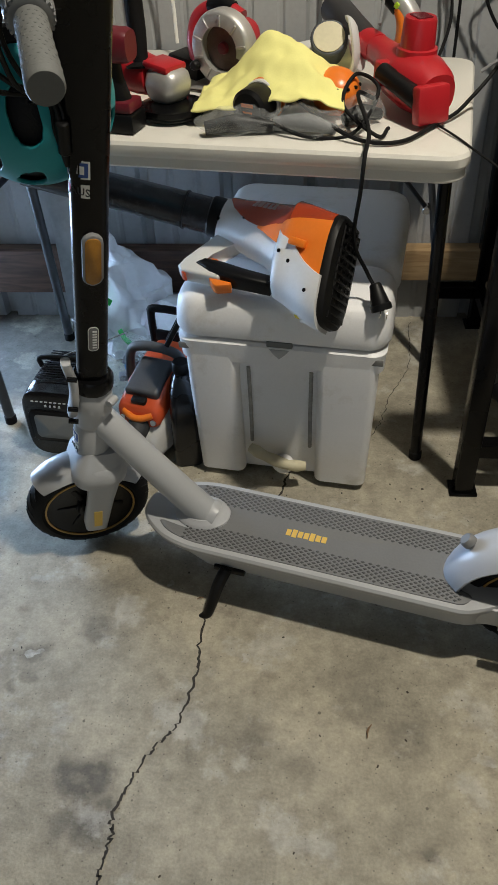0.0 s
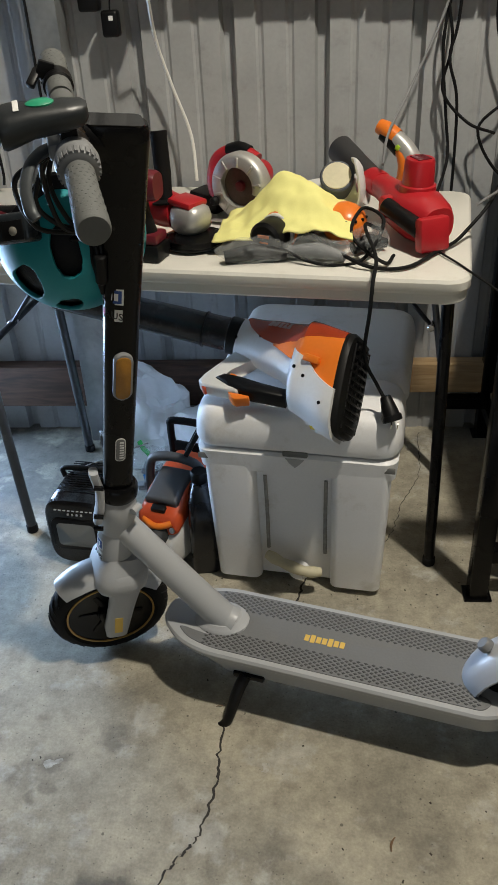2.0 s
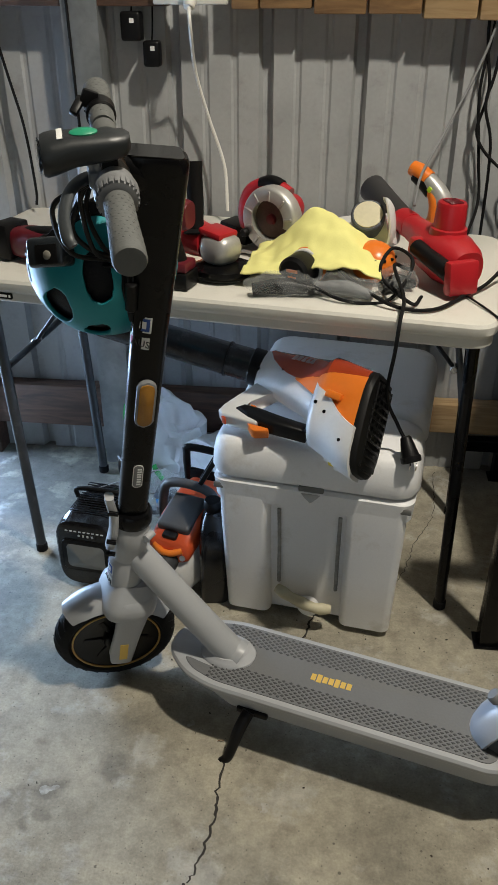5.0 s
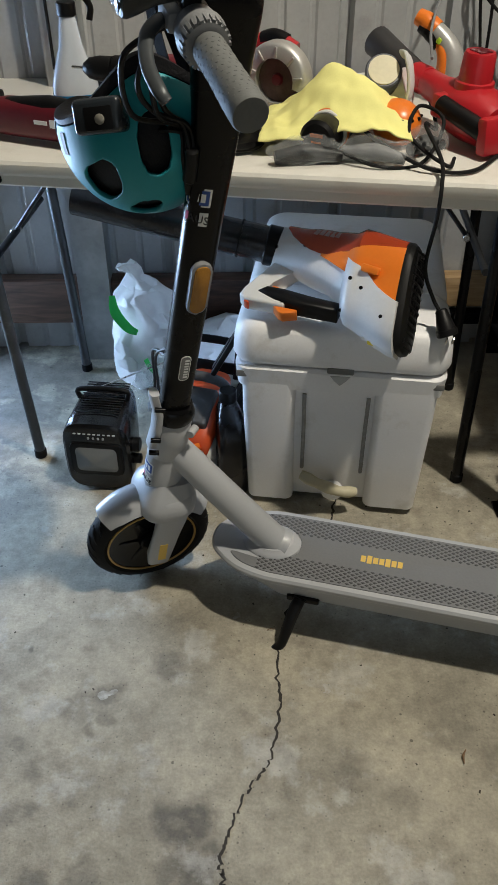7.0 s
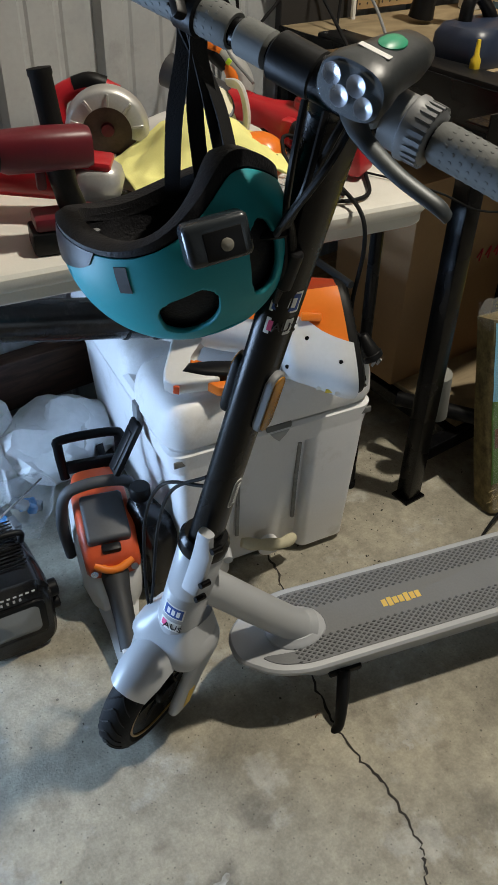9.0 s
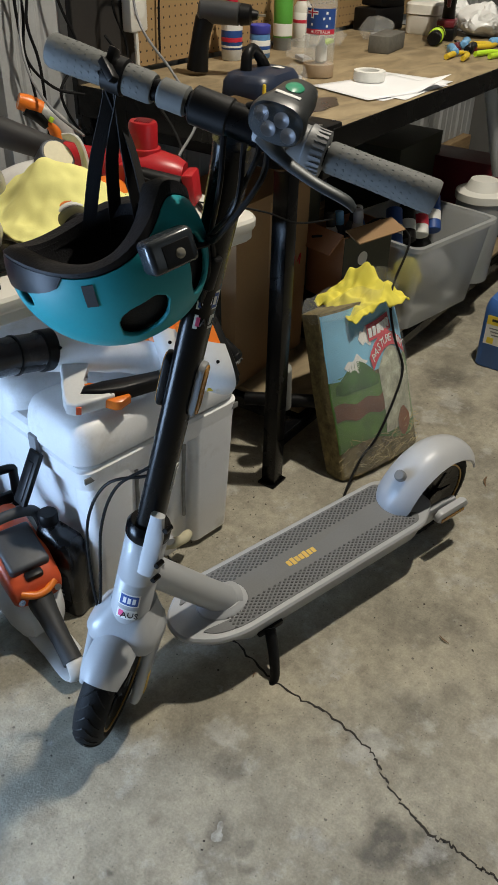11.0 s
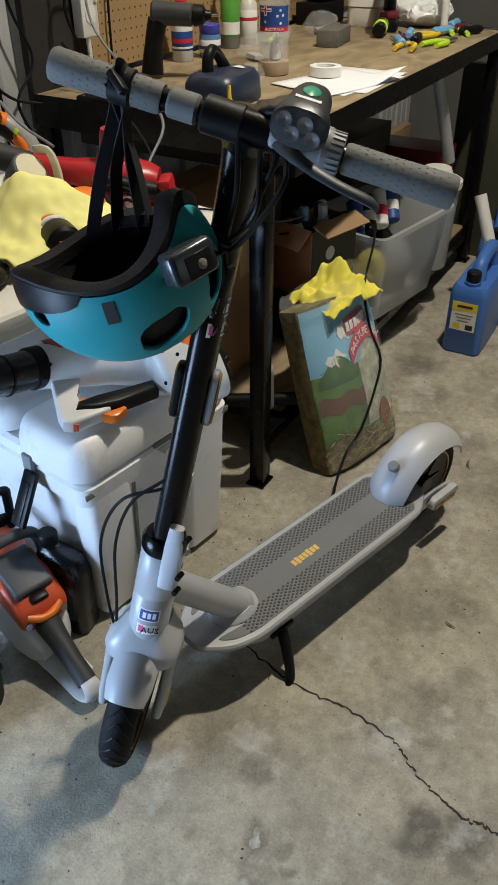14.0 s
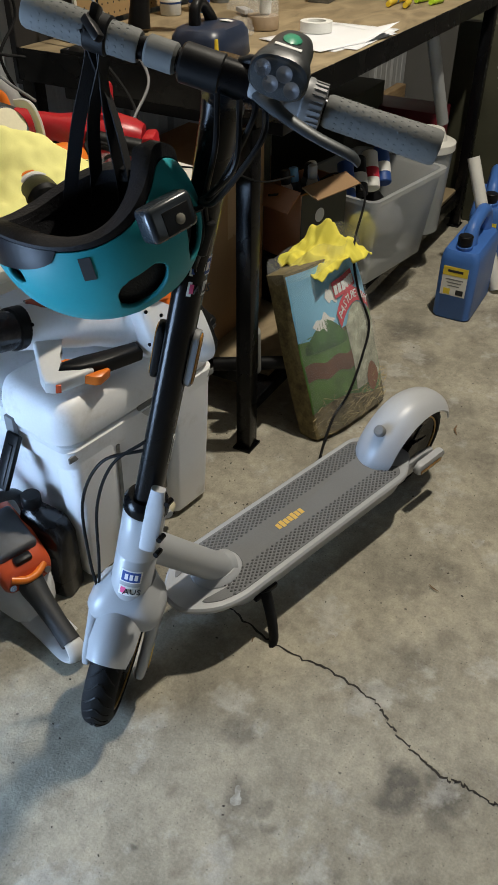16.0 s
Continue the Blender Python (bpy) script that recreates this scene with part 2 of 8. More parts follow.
BLACK_PL = mat("black_plastic", (0.0055, 0.0055, 0.006), 0.42, 0, 0.3, 14, 220, 0.1, spec=0.22)
RUBBER = mat("black_rubber", (0.005, 0.005, 0.0055), 0.7, 0, 0.3, 14, 200, 0.25, spec=0.2)
GRIP_GREY = mat("grey_rubber_grip", (0.125, 0.13, 0.125), 0.7, 0, 0.12, 14, 200, 0.2)
GOLD = mat("gold_rim_paint", (0.46, 0.28, 0.08), 0.4, 0.3, 0.1)
YELLOW_PRINT = mat("yellow_print", (0.72, 0.48, 0.10), 0.55, 0, 0.08)
AMBER = mat("amber_reflector_plastic", (0.33, 0.15, 0.02), 0.2, 0, 0.2, 40, 400, 0.3)
CHROME = mat("bright_steel", (0.6, 0.6, 0.6), 0.28, 1.0, 0.1)
ALLOY = mat("cast_alloy", (0.52, 0.51, 0.49), 0.42, 0.55, 0.15, 15, 200, 0.12)
WHITE_PL = mat("off_white_moulded_plastic", (0.72, 0.70, 0.64), 0.42, 0, 0.07, 4, 300, 0.1, dirt=(0.45, 0.41, 0.33), dirt_amt=0.35)
COOLER_W = mat("white_rotomoulded_plastic", (0.86, 0.86, 0.865), 0.42, 0, 0.07, 4, 230, 0.14, dirt=(0.5, 0.46, 0.38), dirt_amt=0.5)
CREAM = mat("aged_cream_plastic", (0.62, 0.57, 0.40), 0.5, 0, 0.15)
TEAL = mat("teal_helmet_shell", (0.012, 0.27, 0.31), 0.48, 0, 0.10, 8, 200, 0.05, spec=0.35)
FOAM = mat("black_foam", (0.008, 0.008, 0.010), 0.6, 0, 0.5, 60, 320, 0.5, spec=0.25)
WEBBING = mat("black_webbing", (0.012, 0.012, 0.014), 0.8, 0, 0.3, 60, 500, 0.4)
ORANGE = mat("orange_plastic", (0.82, 0.20, 0.02), 0.32, 0, 0.08)
RED_ORANGE = mat("red_orange_plastic", (0.60, 0.085, 0.025), 0.35, 0, 0.1)
WHITE_GREY = mat("white_grey_tool_plastic", (0.66, 0.66, 0.65), 0.35, 0, 0.08, dirt=(0.4, 0.38, 0.34), dirt_amt=0.2)
RED = mat("red_plastic", (0.435, 0.015, 0.022), 0.33, 0, 0.12, 12, 200, 0.06)
RED_DARK = mat("dark_red_plastic", (0.13, 0.010, 0.018), 0.4, 0, 0.2, 12, 200, 0.08)
YELLOW_CLOTH = mat("yellow_microfibre", (0.84, 0.80, 0.30), 0.9, 0, 0.08, 12, 380, 0.15)
YELLOW_CLOTH2 = mat("bright_yellow_cloth", (0.84, 0.74, 0.10), 0.9, 0, 0.10, 12, 380, 0.2)
CLEAR = glass("clear_plastic_film", rough=0.03, alpha=0.11)
BAG_WHITE = mat("thin_white_plastic_bag", (0.84, 0.85, 0.85), 0.35, 0, 0.15, 9, 60, 0.3, alpha=0.93)
GREEN_PRINT = mat("green_print", (0.02, 0.50, 0.08), 0.4, 0, 0.1)
CARD = mat("brown_cardboard", (0.33, 0.20, 0.10), 0.8, 0, 0.12, 5, 120, 0.15)
CARD_RAW = mat("orange_brown_cardboard", (0.42, 0.20, 0.10), 0.8, 0, 0.14, 5, 120, 0.15)
CARD_BLACK = mat("printed_black_card", (0.05, 0.05, 0.03), 0.6, 0, 0.3, 6, 120, 0.1)
BIN_CLEAR = mat("milky_clear_plastic", (0.55, 0.57, 0.57), 0.35, 0, 0.08, 5, 200, 0.1, alpha=0.5)
BLUE_JERRY = mat("blue_jerrycan_plastic", (0.05, 0.15, 0.46), 0.42, 0, 0.1, 8, 200, 0.12)
LABEL_WHITE = mat("white_paper_label", (0.76, 0.76, 0.73), 0.6, 0, 0.06)
LABEL_YELLOW = mat("yellow_label", (0.78, 0.60, 0.05), 0.55, 0, 0.06)
INK = mat("black_ink", (0.02, 0.02, 0.022), 0.6, 0, 0.1)
INK_WHITE = mat("white_ink", (0.78, 0.78, 0.78), 0.5, 0, 0.05)
INK_BLUE = mat("blue_ink", (0.02, 0.07, 0.28), 0.5, 0, 0.1)
INK_RED = mat("red_ink", (0.55, 0.02, 0.05), 0.5, 0, 0.1)
INK_PINK = mat("pink_ink", (0.80, 0.10, 0.26), 0.5, 0, 0.1)
SKYBLUE = mat("sky_blue_print", (0.20, 0.50, 0.72), 0.35, 0, 0.15, 7, 60, 0.1)
PADDOCK = mat("green_paddock_print", (0.10, 0.22, 0.04), 0.35, 0, 0.5, 16, 60, 0.1)
EARTH = mat("brown_print", (0.16, 0.065, 0.03), 0.4, 0, 0.4, 18, 60, 0.1)
HAY = mat("dry_hay", (0.20, 0.155, 0.065), 0.8, 0, 0.6, 40, 160, 0.6)
BLUE_TOOL = mat("pale_blue_grip", (0.16, 0.38, 0.66), 0.45, 0, 0.1)
LIME = mat("lime_plastic", (0.50, 0.78, 0.04), 0.4, 0, 0.1)
YELLOW_TOOL = mat("yellow_grip", (0.70, 0.50, 0.03), 0.45, 0, 0.1)
GREEN_BTN = mat("green_rubber_button", (0.02, 0.30, 0.16), 0.4, 0, 0.1)
SCREEN = mat("grey_dead_screen", (0.17, 0.18, 0.18), 0.25, 0, 0.05)
STONE = mat("grey_stone", (0.13, 0.125, 0.11), 0.85, 0, 0.25, 30, 120, 0.4)
PAPER = mat("white_paper", (0.80, 0.81, 0.84), 0.7, 0, 0.03)
WHITE_SW = mat("white_switch_plastic", (0.70, 0.69, 0.64), 0.35, 0, 0.05)
BLUE_SPRAY = mat("blue_liquid", (0.02, 0.18, 0.42), 0.15, 0, 0.1)
CRACK = mat("dark_crack", (0.035, 0.03, 0.025), 0.9, 0, 0.4)
NAVY = mat("navy_case_plastic", (0.02, 0.03, 0.06), 0.4, 0, 0.2)


def pegboard():
    m = mat("tan_pegboard", (0.34, 0.22, 0.10), 0.7, 0, 0.14, 4, 120, 0.1)
    n, l = m.node_tree.nodes, m.node_tree.links
    p = n["Principled BSDF"]
    src = p.inputs["Base Color"].links[0].from_socket
    s = n.new("ShaderNodeSeparateXYZ")
    l.new(n["Texture Coordinate"].outputs["Object"], s.inputs[0])
    fx = math_node(m, "SUBTRACT", math_node(m, "FRACT", math_node(m, "MULTIPLY", s.outputs["X"], 40)), 0.5)
    fz = math_node(m, "SUBTRACT", math_node(m, "FRACT", math_node(m, "MULTIPLY", s.outputs["Z"], 40)), 0.5)
    d = math_node(m, "ADD", math_node(m, "MULTIPLY", fx, fx), math_node(m, "MULTIPLY", fz, fz))
    mx = n.new("ShaderNodeMix")
    mx.data_type = "RGBA"
    mx.inputs["B"].default_value = (0.03, 0.02, 0.012, 1)
    l.new(math_node(m, "LESS_THAN", d, 0.014), mx.inputs["Factor"])
    l.new(src, mx.inputs["A"])
    l.new(mx.outputs["Result"], p.inputs["Base Color"])
    return m


PEG = pegboard()


# ---- mesh building ----
I4 = Matrix.Identity(4)


def join(bm, other, m=I4):
    """Adds the mesh of another bmesh, moved by m, and frees it."""
    vs = {v: bm.verts.new(m @ v.co) for v in other.verts}
    for f in other.faces:
        bm.faces.new([vs[v] for v in f.verts])
    other.free()
    return bm


def box(bm, size, at=(0, 0, 0), rot=(0, 0, 0), bev=0.0, seg=2, taper=1.0, m=I4):
    t = bmesh.new()
    bmesh.ops.create_cube(t, size=1.0)
    for v in t.verts:
        k = taper if v.co.z > 0 else 1.0
        v.co = Vector((v.co.x * size[0] * k, v.co.y * size[1] * k, v.co.z * size[2]))
    if bev:
        bmesh.ops.bevel(t, geom=t.edges[:], offset=min(bev, min(size) * 0.49), segments=seg, profile=0.5, affect="EDGES")
    return join(bm, t, m @ pose(*at, *rot))


def ring_faces(bm, rings, cap=True, closed=False):
    n = len(rings[0])
    pairs = list(zip(rings, rings[1:])) + ([(rings[-1], rings[0])] if closed else [])
    for a, b in pairs:
        for i in range(n):
            j = (i + 1) % n
            bm.faces.new((a[i], a[j], b[j], b[i]))
    if cap and not closed:
        bm.faces.new(rings[0][::-1])
        bm.faces.new(rings[-1])


def lathe(bm, prof, m=I4, seg=28, sx=1.0, sy=1.0):
    """Turns (radius, z) pairs about the z axis."""
    rings = []
    for r, z in prof:
        rings.append([bm.verts.new(m @ Vector((max(r, 1e-4) * sx * math.cos(2 * math.pi * i / seg), max(r, 1e-4) * sy * math.sin(2 * math.pi * i / seg), z))) for i in range(seg)])
    ring_faces(bm, rings)
    return bm


def axis(p0, p1, spin=0.0):
    """The pose whose z axis runs from p0 to p1."""
    d = Vector(p1) - Vector(p0)
    return Matrix.Translation(p0) @ d.to_track_quat("Z", "Y").to_matrix().to_4x4() @ pose(0, 0, 0, 0, 0, spin)


def rod(bm, p0, p1, r0, r1=None, seg=20, bev=0.0):
    h = (Vector(p1) - Vector(p0)).length
    r1 = r0 if r1 is None else r1
    prof = [(r0, 0), (r1, h)] if not bev else [(r0 - bev, 0), (r0, bev), (r1, h - bev), (r1 - bev, h)]
    return lathe(bm, prof, axis(p0, p1), seg)


def smooth_path(pts, n=8):
    """A Catmull-Rom line through the points."""
    P = [Vector(p) for p in pts]
    P = [P[0] * 2 - P[1]] + P + [P[-1] * 2 - P[-2]]
    out = []
    for a, b, c, d in zip(P, P[1:], P[2:], P[3:]):
        for i in range(n):
            t = i / n
            out.append(0.5 * ((2 * b) + (c - a) * t + (2 * a - 5 * b + 4 * c - d) * t * t + (3 * b - a - 3 * c + d) * t ** 3))
    return out + [P[-2]]


def sweep(bm, pts, r, seg=10, n=8, flat=1.0, closed=False, up=None):
    """A tube along a smooth line; r is one radius or a list, flat squashes it across."""
    line = smooth_path(pts, n) if n > 1 else [Vector(p) for p in pts]
    k = len(line)
    rad = [r] * k if isinstance(r, (int, float)) else list(np.interp(np.linspace(0, 1, k), np.linspace(0, 1, len(r)), r))
    nrm = None
    rings = []
    for i, p in enumerate(line):
        d = (line[min(i + 1, k - 1)] - line[max(i - 1, 0)]).normalized()
        if nrm is None:
            ref = Vector(up) if up else (Vector((0, 0, 1)) if abs(d.z) < 0.9 else Vector((1, 0, 0)))
            nrm = (ref - d * ref.dot(d)).normalized()
        else:
            nrm = (nrm - d * nrm.dot(d)).normalized()
        b = d.cross(nrm)
        rings.append([bm.verts.new(p + (nrm * math.cos(2 * math.pi * j / seg) * flat + b * math.sin(2 * math.pi * j / seg)) * rad[i]) for j in range(seg)])
    ring_faces(bm, rings)
    return bm


def loft(bm, sections, m=I4, cap=True):
    ring_faces(bm, [[bm.verts.new(m @ Vector(p)) for p in s] for s in sections], cap)
    return bm


def superring(cx, cy, cz, a, b, e=3.0, n=28, plane="xy"):
    """A rounded-square ring of half sizes a, b."""
    out = []
    for i in range(n):
        t = 2 * math.pi * i / n
        c, s = math.cos(t), math.sin(t)
        u = a * math.copysign(abs(c) ** (2 / e), c)
        v = b * math.copysign(abs(s) ** (2 / e), s)
        out.append({"xy": (cx + u, cy + v, cz), "yz": (cx, cy + u, cz + v), "xz": (cx + u, cy, cz + v)}[plane])
    return out


def prism(bm, outline, h, m=I4, bev=0.0, seg=2):
    """An outline in x, y drawn up by h along z, edges of both ends rounded."""
    t = bmesh.new()
    lo = [t.verts.new((x, y, 0)) for x, y in outline]
    hi = [t.verts.new((x, y, h)) for x, y in outline]
    f0, f1 = t.faces.new(lo[::-1]), t.faces.new(hi)
    for i in range(len(lo)):
        j = (i + 1) % len(lo)
        t.faces.new((lo[i], lo[j], hi[j], hi[i]))
    if bev:
        bmesh.ops.bevel(t, geom=list({*f0.edges, *f1.edges}), offset=bev, segments=seg, profile=0.5, affect="EDGES")
    return join(bm, t, m)


def rounded(w, h, r, n=5, cx=0.0, cy=0.0):
    pts = []
    for sx, sy, a in ((1, 1, 0), (-1, 1, 90), (-1, -1, 180), (1, -1, 270)):
        for i in range(n + 1):
            t = radians(a + 90 * i / n)
            pts.append((cx + sx * (w / 2 - r) + r * math.cos(t), cy + sy * (h / 2 - r) + r * math.sin(t)))
    return pts


def part(name, bm, material, parent=None, label="", world=False, angle=38.0, m=None):
    """Links a bmesh as one mesh object under a thing or under a part. world: its points are given in the world."""
    bmesh.ops.recalc_face_normals(bm, faces=bm.faces[:])
    if world and parent is not None:
        q = parent.matrix_basis if parent.parent is None else parent.parent.matrix_basis @ parent.matrix_basis
        bm.transform(q.inverted())
    me = bpy.data.meshes.new(name)
    bm.to_mesh(me)
    bm.free()
    me.polygons.foreach_set("use_smooth", [True] * len(me.polygons))
    me.set_sharp_from_angle(angle=radians(angle))
    for mm in (material if isinstance(material, (list, tuple)) else [material]):
        me.materials.append(mm)
    ob = new(name, me)
    if parent is not None:
        ob.parent = parent
    if m is not None:
        ob.matrix_basis = m
    if label:
        ob["label"] = label
    return ob


def thing(name, label, category, m=I4, group="", kind=""):
    ob = new(name)
    ob.empty_display_size = 0.05
    ob.matrix_basis = m
    return tagged(ob, label, category, group, kind)


def structure(name, bm, material, label, category, m=None, angle=30.0):
    return tagged(part(name, bm, material, None, label, angle=angle, m=m), label, category, "", "structure")


def B():
    return bmesh.new()


def writing(name, text, size, m, material, parent, squash=1.0, align="CENTER"):
    """Raised lettering in the built-in font, as a mesh."""
    cu = bpy.data.curves.new(name, "FONT")
    cu.body, cu.size, cu.extrude, cu.align_x, cu.align_y, cu.resolution_u = text, size, 0.0004, align, "CENTER", 2
    tmp = bpy.data.objects.new(name, cu)
    me = bpy.data.meshes.new_from_object(tmp)
    bpy.data.objects.remove(tmp)
    me.materials.clear()
    me.materials.append(material)
    ob = new(name, me)
    ob.parent = parent
    ob.matrix_basis = m @ Matrix.Diagonal((squash, 1, 1, 1))
    return ob


# ---- the garage ----
ROOM = pose(0, 2.37, 0, 0, 0, 3.0)


def room(x, y, z, rz=0.0):
    """A pose from places along the back wall: x along it, y towards it (0 at its face)."""
    return ROOM @ pose(x, y, z, 0, 0, rz)


def floor_and_shell():
    bm = B()
    vs = [bm.verts.new(p) for p in ((-40, -40, 0), (40, -40, 0), (40, 40, 0), (-40, 40, 0))]
    bm.faces.new(vs)
    structure("floor", bm, CONCRETE, "stained grey concrete garage floor slab", "floor")
    # back wall: steel sheet with narrow recessed ribs and low swages, folded back to a thickness
    x0, x1 = -0.97, 3.4
    prof = [(x0, 0.0)]
    c = -0.166 - 0.224 * 3
    while c < x1 - 0.05:
        for dx, dy in ((-0.018, 0.0), (-0.010, 0.024), (0.010, 0.024), (0.018, 0.0), (0.066, 0.0), (0.072, 0.004), (0.080, 0.004), (0.086, 0.0), (0.138, 0.0), (0.144, 0.004), (0.152, 0.004), (0.158, 0.0)):
            if c + dx > x0:
                prof.append((c + dx, dy))
        c += 0.224
    prof.append((x1, 0.0))
    outline = prof + [(x, y + 0.03) for x, y in ((x1, 0.0), (x0, 0.0))]
    bm = B()
    lo = [bm.verts.new((x, y, 0.0)) for x, y in outline]
    hi = [bm.verts.new((x, y, 4.35)) for x, y in outline]
    for i in range(len(lo)):
        j = (i + 1) % len(lo)
        bm.faces.new((lo[i], lo[j], hi[j], hi[i]))
    structure("wall_back", bm, STEEL_SHEET, "grey ribbed sheet steel wall, scuffed", "wall", ROOM, 20)
    # unseen panel over the side doorway, added to keep the daylight low
    bm = box(B(), (1.2, 0.06, 3.55), (-1.57, 0.05, 2.575))
    box(bm, (1.4, 0.1, 4.35), (-2.87, 0.05, 2.175))
    structure("wall_door_side", bm, STEEL_SHEET, "grey steel wall and unseen panel added to lower the doorway", "wall", ROOM)
    # unseen side walls, front walls and ceiling, added to block sky light and bounce
    for nm, size, at in (("wall_left", (0.1, 7.0, 4.35), (-3.6, -3.4, 2.175)), ("wall_right", (0.1, 7.0, 4.35), (3.45, -3.4, 2.175)), ("wall_front_left", (2.0, 0.1, 4.35), (-2.6, -6.0, 2.175)), ("wall_front_right", (2.0, 0.1, 4.35), (2.5, -6.0, 2.175)), ("wall_front_lintel", (3.1, 0.1, 2.25), (-0.05, -6.0, 3.225))):
        structure(nm, box(B(), size, at), PLASTER, "unseen plain wall added to close out light", "wall", ROOM)
    structure("ceiling", box(B(), (7.3, 7.2, 0.1), (-0.05, -2.6, 4.41)), PLASTER, "unseen plain ceiling added to close out light", "ceiling", ROOM)
    # timber and steel framing on the wall
    for nm, mt, lab, size, at in (
            ("girt_dark", TIMBER_DARK, "dark weathered timber girt on the wall", (0.58, 0.07, 0.095), (-0.68, -0.036, 1.263)),
            ("bottom_rail_dark", TIMBER_DARK, "dark brown timber bottom rail", (0.93, 0.05, 0.13), (-0.50, -0.027, 0.17)),
            ("bottom_rail", TIMBER, "dusty timber bottom rail", (3.3, 0.05, 0.09), (1.65, -0.027, 0.19)),
            ("door_jamb", TIMBER_DARK, "dark timber door jamb", (0.06, 0.12, 2.1), (-1.0, 0.0, 1.05))):
        structure(nm, box(B(), size, at, bev=0.004), mt, lab, "timber", ROOM)
    rnd = random.Random(8)
    for i in range(11):
        w = 0.06 if i == 0 else 0.116
        x = -0.21 if i == 0 else -0.118 + (i - 1) * 0.121
        structure("timber_board", box(B(), (w, 0.068, 0.4), (x, -0.036, 1.412 - 0.004 * i + rnd.uniform(-0.004, 0.004)), bev=0.004), TIMBER if i > 3 else TIMBER_MID, "raw sawn timber board fixed to the wall", "timber", ROOM)
    # C section post
    bm = B()
    for w, d, x, y in ((0.085, 0.004, -0.59, -0.076), (0.004, 0.072, -0.6305, -0.038), (0.004, 0.072, -0.5495, -0.038)):
        box(bm, (w, d, 4.1), (x, y, 2.05))
    structure("steel_post", bm, GALV, "scratched galvanised steel C-section post", "post", ROOM)
    # crack in the slab
    rnd = random.Random(5)
    for nm, pts in (("floor_crack", ((0.06, 1.75), (0.04, 1.62), (-0.01, 1.5), (-0.05, 1.38), (-0.077, 1.237), (-0.071, 1.14), (-0.086, 1.04), (-0.118, 0.99), (-0.143, 0.93), (-0.158, 0.872), (-0.152, 0.842), (-0.157, 0.80), (-0.156, 0.76), (-0.17, 0.68), (-0.2, 0.55))),
                    ("floor_crack", ((0.352, 2.36), (0.34, 2.13), (0.29, 2.0), (0.25, 1.85), (0.16, 1.75)))):
        bm = B()
        line = smooth_path([(x, y, 0) for x, y in pts], 12)
        prev = None
        for i, p in enumerate(line):
            w = rnd.uniform(0.0012, 0.0030) * (1.0 if pts[0][0] < 0.2 else 0.4)
            p = p + Vector((rnd.uniform(-0.004, 0.004), rnd.uniform(-0.004, 0.004), 0))
            row = [bm.verts.new((p.x - w, p.y, 0.0006)), bm.verts.new((p.x + w, p.y, 0.0006))]
            if prev:
                bm.faces.new((prev[0], prev[1], row[1], row[0]))
            prev = row
        structure(nm, bm, CRACK, "dark crack in the concrete slab", "crack")


floor_and_shell()


# ---- the scooter ----
SCOOT = pose(-0.356, 1.46, 0, 5.5, 0, -12.4)
STEER = pose(0.038, 0, 0.125, 0, 12.1, 0) @ pose(0, 0, 0, 0, 0, 35)
BAR_N, BAR_F = Vector((-0.119, 1.06, 1.011)), Vector((-0.285, 1.476, 1.128))


